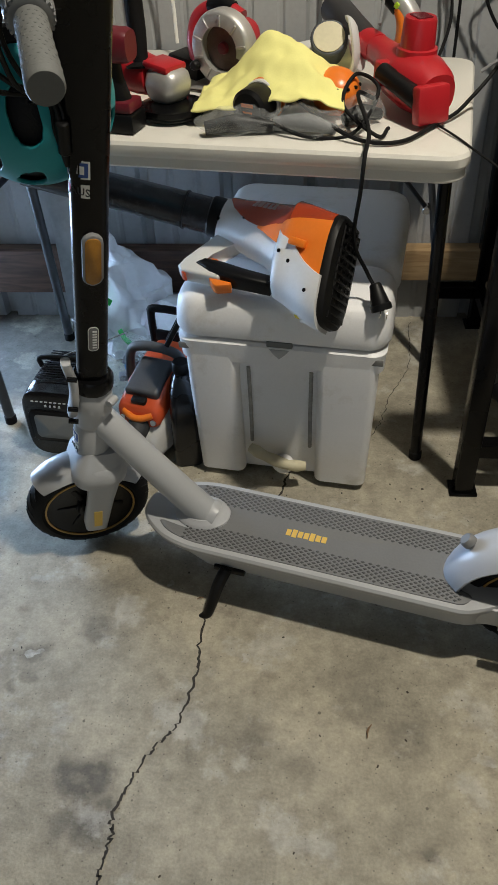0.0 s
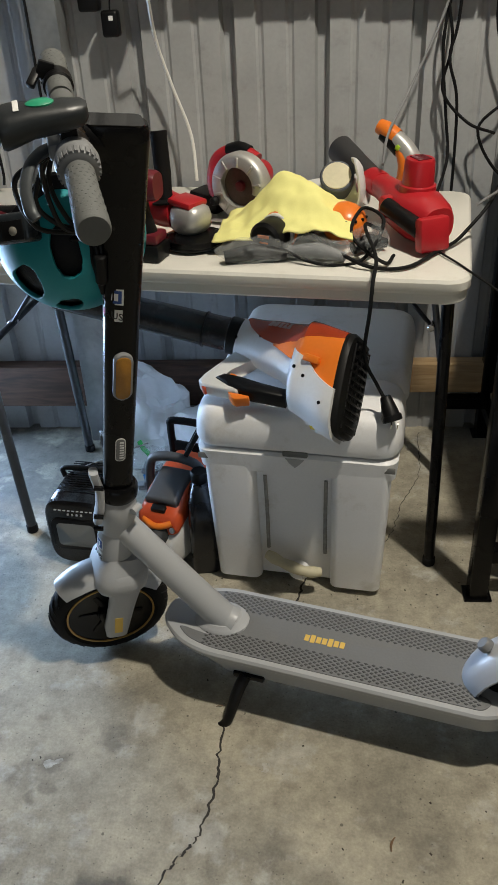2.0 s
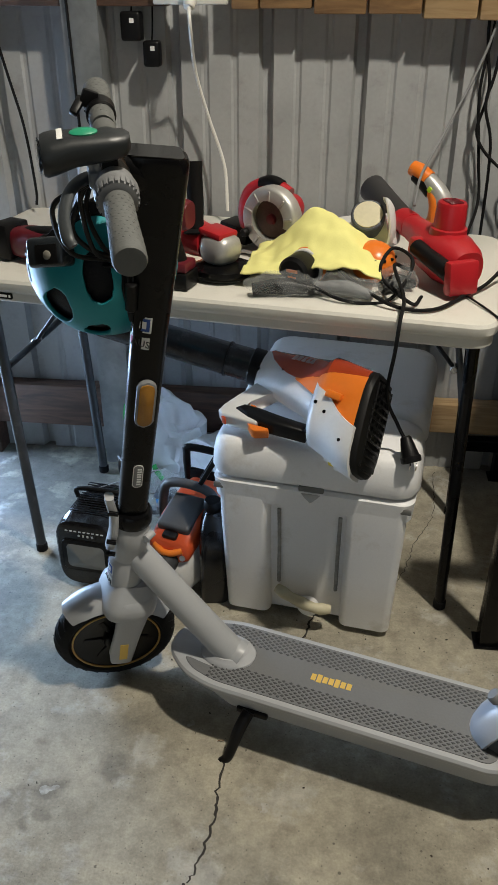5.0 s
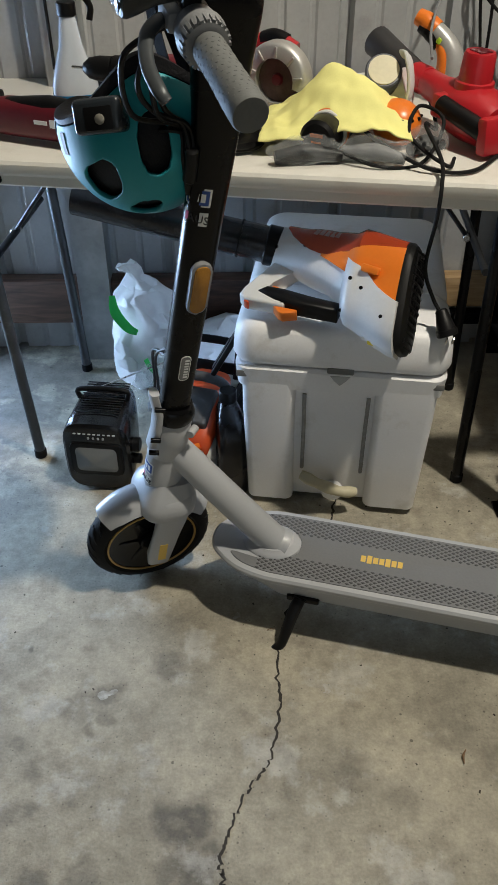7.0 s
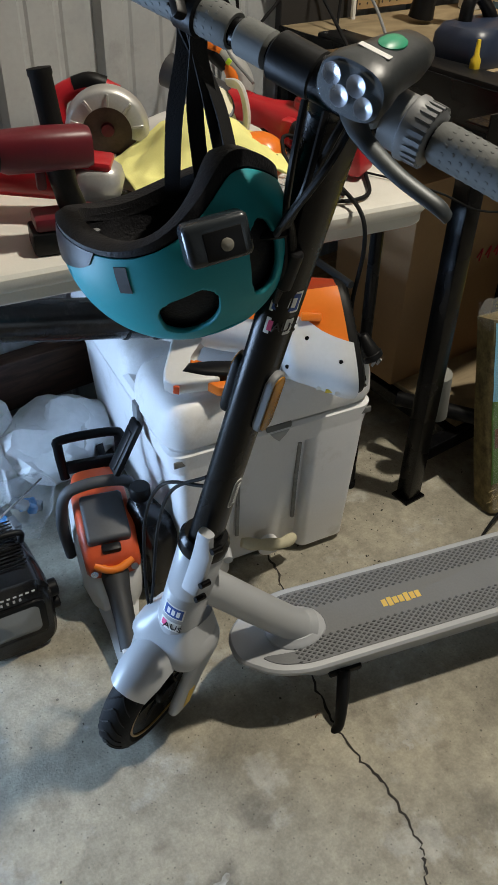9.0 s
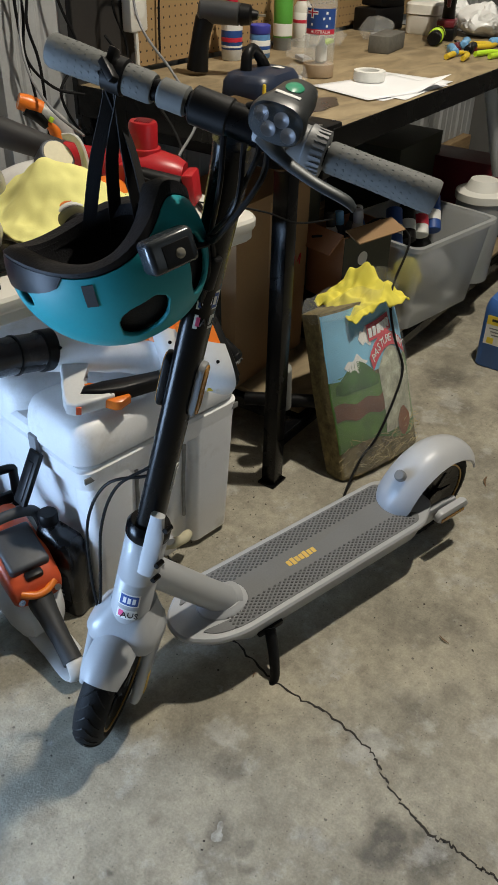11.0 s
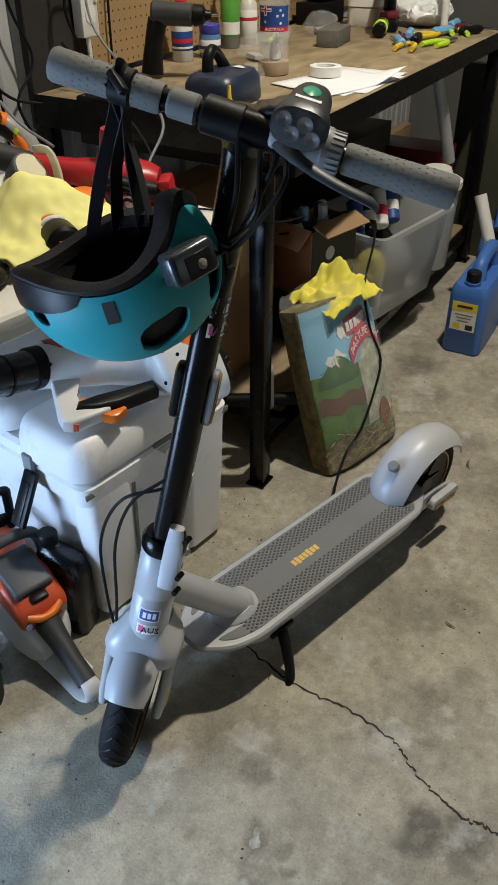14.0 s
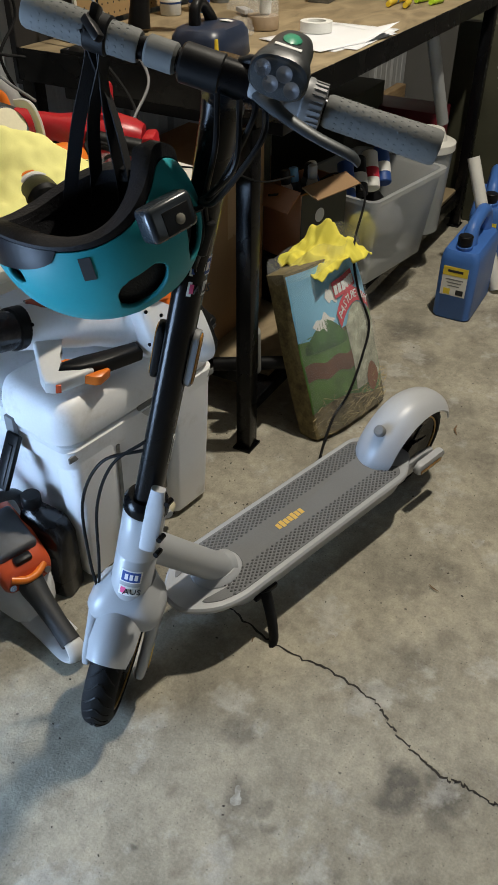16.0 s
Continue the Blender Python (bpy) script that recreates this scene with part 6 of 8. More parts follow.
def angle_grinder():
    M = frame_from((-0.185, 1.845, TT), (-0.16, 0.10, 0.0))
    t = thing("angle_grinder", "red and silver angle grinder with black side handle", "angle grinder", M)
    part("disc", lathe(B(), [(0.0, 0.006), (0.056, 0.006), (0.0575, 0.008), (0.056, 0.010), (0.0, 0.010)], pose(-0.01, 0, 0), 40), mat("abrasive_disc", (0.03, 0.03, 0.03), 0.8, 0, 0.4, 60, 300, 0.6), t, "worn black cutting disc")
    part("disc_guard", lathe(B(), [(0.060, 0.012), (0.062, 0.014), (0.062, 0.024), (0.04, 0.030), (0.024, 0.032)], pose(-0.01, 0, 0), 36), BLACK, t, "black disc guard")
    bm = loft(B(), [superring(-0.004, 0, z, a, b, 3, 22) for z, a, b in ((0.030, 0.024, 0.026), (0.040, 0.034, 0.036), (0.062, 0.040, 0.036), (0.078, 0.036, 0.032), (0.086, 0.026, 0.024))])
    part("gear_head", bm, ALLOY, t, "silver cast gear head", angle=45)
    part("top_plate", box(B(), (0.06, 0.056, 0.014), (0.002, 0, 0.090), (0, -6, 0), 0.005), RED, t)
    bm = loft(B(), [superring(x, 0, z, h, h, 2.4, 22, "yz") for x, z, h in ((0.030, 0.066, 0.032), (0.06, 0.068, 0.036), (0.15, 0.072, 0.034), (0.20, 0.074, 0.026), (0.26, 0.076, 0.030), (0.265, 0.076, 0.024))])
    part("body", bm, RED, t, "red motor body", angle=45)
    part("battery", box(B(), (0.075, 0.066, 0.05), (0.285, 0, 0.07), bev=0.006), BLACK_PL, t)
    c = M.inverted() @ Vector((-0.232, 1.858, 0.820))
    up = M.inverted() @ Vector((-0.240, 1.880, 0.958))
    A = axis(c, up)
    hl = (up - c).length
    bm = lathe(B(), [(0.006, -0.03), (0.008, 0.0), (0.026, 0.002), (0.028, 0.006), (0.015, 0.012), (0.0145, 0.03), (0.0165, 0.06), (0.0165, hl - 0.012), (0.018, hl - 0.008), (0.0175, hl), (0.010, hl)], A, 24)
    part("side_handle", bm, RUBBER, t, "black ribbed side handle", angle=40)


def circular_saw():
    M = frame_from((-0.115, 2.01, TT), (0.9, -0.45, 0)) @ Matrix.Scale(0.85, 4)
    t = thing("circular_saw", "red circular saw with a silver blade guard, on the table", "circular saw", M)
    part("base_plate", box(B(), (0.22, 0.11, 0.004), (0.01, 0.01, 0.012), (0, -3, 0), 0.0015), ALLOY, t, "pressed alloy base plate")
    part("front_fence", box(B(), (0.05, 0.10, 0.004), (0.135, 0.01, 0.030), (0, -35, 0), 0.0015), ALLOY, t, "turned-up plate edge")
    bm = B()
    ring = []
    for i in range(36):
        a = radians(-15 + 300 * i / 35)
        ring.append([bm.verts.new((0.03 + r * math.cos(a), y, 0.098 + r * math.sin(a))) for r, y in ((0.078, -0.030), (0.082, -0.020), (0.082, 0.002), (0.050, 0.006), (0.048, -0.034), (0.072, -0.034))])
    ring_faces(bm, ring)
    part("blade_guard", bm, ALLOY, t, "silver cast blade guard", angle=40)
    part("blade", lathe(B(), [(0.0, -0.001), (0.068, -0.001), (0.068, 0.001), (0.0, 0.001)], pose(0.03, -0.012, 0.098, 90, 0, 0), 40), mat("rusty_blade_steel", (0.12, 0.085, 0.075), 0.4, 0.6, 0.4, 30, 200, 0.2), t, "dull rusty steel blade")
    for k in range(7):
        a = radians(10 + k * 38)
        part("guard_rib", box(B(), (0.024, 0.004, 0.006), m=pose(0.03, -0.0355, 0.098, 0, -math.degrees(a), 0) @ pose(0.061, 0, 0), bev=0.001, seg=1), ALLOY, t)
    part("guard_notch", prism(B(), [(0.06, 0.012), (0.12, 0.012), (0.135, 0.05), (0.10, 0.075), (0.075, 0.05)], 0.010, pose(0, -0.030, 0, 90, 0, 0), 0.003), ALLOY, t, "silver lower guard plate")
    part("depth_knob", rod(B(), (-0.035, -0.034, 0.06), (-0.035, -0.05, 0.06), 0.012, 0.010, 16, 0.002), BLACK_PL, t)
    part("blade_hub", lathe(B(), [(0.0, 0.0), (0.014, 0.0), (0.012, 0.008), (0, 0.010)], pose(0.03, -0.014, 0.098, 90, 0, 0), 20), RED_DARK, t)
    part("motor", rod(B(), (0.02, 0.005, 0.098), (0.0, 0.13, 0.098), 0.042, 0.036, 24, 0.006), RED, t, "red motor housing")
    bm = sweep(B(), [(-0.06, 0.02, 0.05), (-0.075, 0.025, 0.10), (-0.06, 0.03, 0.150), (0.0, 0.03, 0.172), (0.05, 0.03, 0.150)], [0.026, 0.024, 0.020, 0.018, 0.022], 14, 6)
    part("handle", bm, RED, t, "red loop handle")
    part("handle_cap", sweep(B(), [(-0.03, 0.03, 0.168), (0.0, 0.03, 0.176), (0.03, 0.03, 0.168)], 0.019, 12, 5), BLACK_PL, t)
    part("guard_lever", prism(B(), [(0.10, 0.03), (0.15, 0.075), (0.165, 0.12), (0.155, 0.122), (0.135, 0.085), (0.09, 0.05)], 0.008, pose(0, -0.02, 0, 90, 0, 0), 0.002), ALLOY, t)
    part("battery", box(B(), (0.09, 0.075, 0.045), (-0.10, 0.03, 0.04), (0, 8, 0), 0.006), BLACK_PL, t)


def cloth(name, label, at, w, d, nx, ny, height, material, rot=0.0, seed=1.0, fold=0.012):
    """A thin cloth draped over a height field."""
    bm = B()
    g = {}
    for i in range(nx + 1):
        for j in range(ny + 1):
            u, v = i / nx - 0.5, j / ny - 0.5
            e = 1 + 0.08 * noise.noise(Vector((u * 3 + seed, v * 3, 1)))
            z = height(u, v) + fold * noise.noise(Vector((u * 5 + seed, v * 5, seed))) + fold * 0.5 * noise.noise(Vector((u * 11, v * 9 + seed, 2)))
            g[i, j] = bm.verts.new((u * w * e, v * d * e, max(z, 0.003)))
    for i in range(nx):
        for j in range(ny):
            bm.faces.new((g[i, j], g[i + 1, j], g[i + 1, j + 1], g[i, j + 1]))
    ob = part(name, bm, material, None, label, angle=180, m=pose(*at, 0, 0, rot))
    s = ob.modifiers.new("thickness", "SOLIDIFY")
    s.thickness = 0.003
    return tagged(ob, label, "cloth")


def hedge_tool():
    t = thing("cordless_tool", "black, white and orange garden tool under a cloth", "power tool", frame_from((-0.022, 1.775, TT + 0.036), (0.35, 0.75, 0.04)))
    part("end_cap", lathe(B(), [(0.0, -0.012), (0.028, -0.012), (0.034, -0.006), (0.035, 0.03), (0.033, 0.034)], pose(0, 0, 0, 0, 90, 0), 28), BLACK_PL, t, "black round end cap with orange marks")
    part("cap_mark", box(box(B(), (0.001, 0.024, 0.006), (-0.0125, 0, 0.008)), (0.001, 0.018, 0.003), (-0.0125, 0, -0.004)), ORANGE, t)
    part("collar", lathe(B(), [(0.035, 0.034), (0.037, 0.036), (0.037, 0.062), (0.034, 0.066)], pose(0, 0, 0, 0, 90, 0), 28), WHITE_GREY, t)
    part("band", lathe(B(), [(0.0375, 0.044), (0.0382, 0.046), (0.0382, 0.054), (0.0375, 0.056)], pose(0, 0, 0, 0, 90, 0), 28), ORANGE, t)
    part("barrel", lathe(B(), [(0.032, 0.064), (0.034, 0.08), (0.030, 0.20), (0.02, 0.23)], pose(0, 0, 0, 0, 90, 0), 24), GREY_MID, t)
    t = thing("trimmer_head", "orange vented garden trimmer housing on the table", "power tool", pose(0.125, 1.86, TT, 0, 0, 20))
    bm = join(B(), blob((0.045, 0.050, 0.042), (0, 0, 0.040), 3))
    for v in bm.verts:
        v.co.z = max(v.co.z, 0.002)
    part("housing", bm, ORANGE, t, "orange domed housing", angle=50)
    for i in range(6):
        a = radians(200 + i * 26)
        part("vent", box(B(), (0.010, 0.006, 0.006), (0.040 * math.cos(a), 0.045 * math.sin(a), 0.055), (0, 0, math.degrees(a)), 0.002), BLACK_PL, t)
    t = thing("spotlight_torch", "white and grey cordless tool with a yellowed lens", "power tool", pose(0.095, 2.03, TT, 0, 0, -20))
    part("body", sweep(B(), [(-0.09, 0, 0.035), (-0.03, 0, 0.05), (0.03, 0, 0.055), (0.07, 0.0, 0.07)], [0.030, 0.034, 0.036, 0.034], 18, 6), WHITE_GREY, t)
    part("lens_ring", rod(B(), (0.02, -0.02, 0.075), (0.03, -0.05, 0.105), 0.034, 0.036, 22, 0.003), mat("slate_grey_plastic", (0.06, 0.07, 0.09), 0.4), t)
    part("lens", rod(B(), (0.03, -0.050, 0.105), (0.0305, -0.0515, 0.1065), 0.030, seg=22), CREAM, t)
    part("guard", sweep(B(), [(0.065, -0.05, 0.02), (0.085, -0.05, 0.07), (0.075, -0.045, 0.125), (0.055, -0.02, 0.13)], [0.012, 0.016, 0.016, 0.010], 10, 6, 0.4), WHITE_GREY, t)


def plastic_wrapped():
    for i, (x, y, a, b, r, lab) in enumerate(((-0.04, 1.742, 0.075, 0.028, 8, "clear plastic wrapped black tool part on the table"), (0.075, 1.748, 0.07, 0.030, -15, "clear plastic wrapped grey tool part on the table"), (0.175, 1.80, 0.045, 0.04, 30, "small clear plastic bag of fittings on the table"))):
        t = thing("wrapped_part", lab, "wrapped part", pose(x, y, TT, 0, 0, r))
        bm = join(B(), blob((a, b, 0.024), (0, 0, 0.024), 4))
        crumple(bm, 0.012, 30, 3.0 + i)
        part("wrap", bm, CLEAR, t, angle=20)
        part("tool_part", sweep(B(), [(-a * 0.8, 0, 0.014), (0, 0.004, 0.020), (a * 0.8, -0.002, 0.014)], [0.012, 0.016, 0.009], 12, 5), BLACK_PL if i != 1 else GREY_MID, t)


def red_blower():
    M = frame_from((0.262, 1.895, TT + 0.053), (0.49, -0.87, -0.06)) @ Matrix.Scale(0.86, 4)
    t = thing("electric_blower", "red electric blower with a black tube and handle, on the table", "leaf blower", M)
    bm = loft(B(), [superring(x, 0, z, a, b, 2.5, 26, "yz") for x, z, a, b in ((-0.16, 0.018, 0.028, 0.028), (-0.10, 0.012, 0.032, 0.032), (-0.04, 0.0, 0.055, 0.050), (0.03, 0.0, 0.062, 0.056), (0.08, -0.004, 0.05, 0.05), (0.10, -0.004, 0.04, 0.04))])
    part("fan_housing", bm, RED, t, "red fan housing", angle=50)
    part("motor", lathe(B(), [(0.044, 0.03), (0.042, 0.06), (0.036, 0.062), (0.034, 0.112), (0.031, 0.118), (0, 0.119)], pose(-0.005, 0.006, 0), 28), RED, t, "red upright motor cap", angle=40)
    for i in range(7):
        part("vent", box(B(), (0.003, 0.034, 0.003), (-0.020 + i * 0.0055, 0.006, 0.1195), bev=0.0005, seg=1), RED_DARK, t)
    part("handle", rod(B(), (-0.02, -0.066, 0.018), (0.115, -0.050, -0.004), 0.019, 0.021, 20, 0.004), BLACK_PL, t, "black ribbed handle")
    part("handle_bracket", box(B(), (0.03, 0.045, 0.05), (-0.03, -0.05, 0.010), bev=0.008), RED, t)
    part("inlet_flare", box(B(), (0.030, 0.075, 0.075), (0.125, -0.032, -0.008), (0, -10, 0), 0.008), RED, t, "red flared end")
    part("outlet", lathe(B(), [(0.030, 0.0), (0.032, 0.01), (0.032, 0.05), (0.028, 0.055)], M.inverted() @ M @ pose(-0.15, 0, 0.018, 0, -90, 0), 24), RED, t)
    part("tube", sweep(B(), [(-0.19, 0, 0.018), (-0.27, 0.0, 0.035), (-0.36, -0.004, 0.055)], [0.030, 0.031, 0.036], 20, 5), mat("dull_black_tube", (0.03, 0.03, 0.032), 0.5), t, "dull black blower tube")


def shears():
    M = frame_from((0.212, 2.185, TT), (0.85, -0.5, 0)) @ Matrix.Scale(0.82, 4)
    t = thing("grass_shears", "orange and silver cordless shears propped against the wall", "power tool", M)
    bm = sweep(B(), [(0.0, 0.0, 0.178), (0.03, 0, 0.165), (0.07, 0, 0.13), (0.085, 0, 0.09), (0.08, 0.0, 0.03)], [0.020, 0.024, 0.026, 0.03, 0.026], 16, 6)
    part("body", bm, mat("silver_plastic", (0.45, 0.45, 0.44), 0.35, 0.3), t, "silver plastic body", angle=50)
    part("handle_cap", sweep(B(), [(-0.025, 0, 0.195), (0.0, 0, 0.185), (0.028, 0, 0.168)], [0.020, 0.024, 0.025], 16, 5), ORANGE, t, "orange handle end")
    part("handle_grip", sweep(B(), [(-0.012, -0.006, 0.176), (0.02, -0.006, 0.160), (0.045, -0.006, 0.135)], [0.016, 0.021, 0.018], 14, 5), BLACK_PL, t)
    part("side_panel", sweep(B(), [(0.035, -0.010, 0.150), (0.06, -0.012, 0.12), (0.065, -0.012, 0.08), (0.05, -0.012, 0.05)], [0.012, 0.018, 0.020, 0.014], 14, 5), ORANGE, t, "orange side panel")
    part("green_button", box(B(), (0.012, 0.006, 0.014), (0.05, -0.030, 0.150), (0, 35, 0), 0.002), LIME, t)


def drill(at, rot, name_label, size=1.0, tint=None):
    t = thing("cordless_drill", name_label, "drill", pose(*at, 0, 0, rot) @ Matrix.Scale(size, 4))
    c = tint or RED_DARK
    bm = loft(B(), [superring(x, 0, z, a, b, 3, 22, "yz") for x, z, a, b in ((-0.075, 0.165, 0.026, 0.028), (-0.065, 0.165, 0.030, 0.032), (0.0, 0.166, 0.031, 0.033), (0.06, 0.166, 0.030, 0.032), (0.07, 0.166, 0.026, 0.028))])
    part("motor_body", bm, c, t, "dark red motor housing", angle=45)
    part("gearbox", rod(B(), (0.066, 0, 0.166), (0.115, 0, 0.166), 0.029, 0.026, 24, 0.004), BLACK_PL, t)
    part("chuck", lathe(B(), [(0.024, 0.115), (0.024, 0.145), (0.020, 0.165), (0.010, 0.178), (0.006, 0.180)], pose(0, 0, 0.166, 0, 90, 0), 22), BLACK_PL, t, "black keyless chuck")
    part("bit", rod(B(), (0.178, 0, 0.166), (0.205, 0, 0.166), 0.003, seg=8), CHROME, t)
    bm = sweep(B(), [(-0.02, 0, 0.15), (-0.028, 0, 0.10), (-0.042, 0, 0.045)], [0.024, 0.021, 0.024], 16, 6)
    part("grip", bm, BLACK_PL, t, "black rubber grip")
    part("trigger", box(B(), (0.016, 0.014, 0.034), (0.010, 0, 0.118), bev=0.005), c, t)
    part("battery_mount", box(B(), (0.105, 0.062, 0.024), (-0.020, 0, 0.052), bev=0.007), c, t)
    part("battery", box(B(), (0.115, 0.068, 0.038), (-0.018, 0, 0.021), bev=0.005), BLACK_PL, t, "black slide battery")
    part("side_plate", box(box(B(), (0.05, 0.0015, 0.012), (-0.005, -0.0315, 0.176)), (0.05, 0.0015, 0.007), (-0.005, -0.0315, 0.158)), mat("pale_mark", (0.5, 0.48, 0.48), 0.5), t, "pale maker's mark as plain bars")
    part("battery_plate", box(B(), (0.06, 0.0015, 0.008), (-0.018, -0.0345, 0.022)), GREY_PL, t)
    return t


def recip_saw():
    M = frame_from((-0.515, 1.845, TT), (0.27, -0.10, 0.0))
    t = thing("reciprocating_saw", "dark red and black cordless reciprocating saw lying on the table", "power tool", M)
    bm = loft(B(), [superring(x, 0, z, a, b, 3, 22, "yz") for x, z, a, b in ((-0.13, 0.04, 0.026, 0.030), (-0.10, 0.042, 0.030, 0.034), (0.0, 0.044, 0.031, 0.036), (0.08, 0.044, 0.030, 0.034), (0.13, 0.040, 0.022, 0.028))])
    part("body", bm, RED_DARK, t, "dark red body", angle=45)
    part("rubber_sleeve", sweep(B(), [(-0.09, -0.004, 0.066), (0.0, -0.004, 0.072), (0.08, -0.004, 0.068)], [0.016, 0.022, 0.016], 14, 5, 0.7), BLACK_PL, t)
    part("maker_mark", box(box(B(), (0.05, 0.0015, 0.014), (0.04, -0.0318, 0.046)), (0.028, 0.0015, 0.007), (-0.005, -0.0318, 0.046)), INK_WHITE, t, "pale mark as plain bars")
    part("shoe", box(B(), (0.03, 0.045, 0.075), (0.140, 0, 0.040), bev=0.005), RED, t, "red end block")
    part("battery", box(B(), (0.05, 0.07, 0.075), (-0.15, 0, 0.042), bev=0.006), BLACK_PL, t)
    part("rear_red", box(B(), (0.03, 0.06, 0.062), (-0.185, 0, 0.036), bev=0.008), RED, t)


def spray_bottle():
    t = thing("spray_bottle", "clear spray bottle with blue label and liquid, on the table", "spray bottle", pose(-0.49, 1.955, TT, 0, 0, 15))
    sc = []
    for z, w, d in ((0.0, 0.080, 0.05), (0.006, 0.088, 0.056), (0.08, 0.088, 0.056), (0.11, 0.070, 0.048), (0.15, 0.044, 0.040), (0.185, 0.034, 0.034), (0.20, 0.028, 0.028)):
        sc.append(superring(0, 0, z, w / 2, d / 2, 2.6, 28))
    part("bottle", loft(B(), sc), mat("frosted_clear_plastic", (0.72, 0.78, 0.84), 0.25, 0, 0.05, alpha=0.75), t, angle=50)
    sc = [superring(0, 0, z, w / 2 + 0.001, d / 2 + 0.001, 2.6, 28) for z, w, d in ((0.015, 0.088, 0.056), (0.065, 0.088, 0.056))]
    lb = part("label", loft(B(), sc, cap=False), BLUE_SPRAY, t, "deep blue printed label")
    part("label_bar", box(B(), (0.06, 0.0012, 0.012), (0, -0.0295, 0.052)), LABEL_YELLOW, lb)
    part("collar", rod(B(), (0, 0, 0.198), (0, 0, 0.222), 0.018, seg=20, bev=0.002), BLACK_PL, t)
    bm = box(B(), (0.075, 0.026, 0.032), (0.012, 0, 0.246), bev=0.008, seg=3)
    box(bm, (0.02, 0.016, 0.016), (0.056, 0, 0.248), bev=0.003)
    part("trigger_head", bm, mat("grey_green_plastic", (0.20, 0.24, 0.22), 0.45), t)
    part("trigger", sweep(B(), [(0.030, 0, 0.236), (0.044, 0, 0.212), (0.040, 0, 0.190)], 0.006, 10, 5), BLACK_PL, t)


angle_grinder()
circular_saw()


def drape(u, v):
    ridge = 0.085 * math.exp(-((u + 0.05) / 0.30) ** 2 - ((v - 0.15) / 0.45) ** 2) + 0.045 * math.exp(-((u - 0.28) / 0.25) ** 2 - ((v + 0.05) / 0.5) ** 2)
    return 0.030 + ridge


cloth("microfibre_cloth", "pale yellow microfibre cloth thrown over tools on the table", (0.012, 1.865, TT), 0.27, 0.19, 60, 44, drape, YELLOW_CLOTH, -4, 2.3, 0.013)
hedge_tool()
plastic_wrapped()
red_blower()
shears()
drill((-0.285, 1.775, TT), 168, "dark red cordless drill standing on the table", 0.86)
recip_saw()
spray_bottle()


# hand tools lying at the back of the table
for k, (x, y, l, rot, mt, lab) in enumerate(((-0.30, 2.02, 0.16, 25, ORANGE, "orange handled screwdriver on the table"), (-0.25, 2.10, 0.2, 60, CREAM, "wooden handled file on the table"), (-0.06, 2.12, 0.18, -40, ALLOY, "steel hand tool on the table"), (-0.40, 2.02, 0.14, 10, ORANGE, "black and orange screwdriver on the table"))):
    t = thing("hand_tool", lab, "hand tool", pose(x, y, TT, 0, 0, rot))
    part("handle", rod(B(), (0, 0, 0.014), (l * 0.5, 0, 0.014), 0.013, 0.012, 14, 0.003), mt, t)
    part("shaft", rod(B(), (l * 0.5, 0, 0.012), (l, 0, 0.006), 0.004, 0.003, 8), CHROME, t)


# ---- cords and fittings on the wall ----
def cord(name, label, pts, r=0.0032, material=None, plug=None):
    t = thing(name, label, "cord")
    part("cable", sweep(B(), pts, r, 8, 8), material or RUBBER, t)
    return t


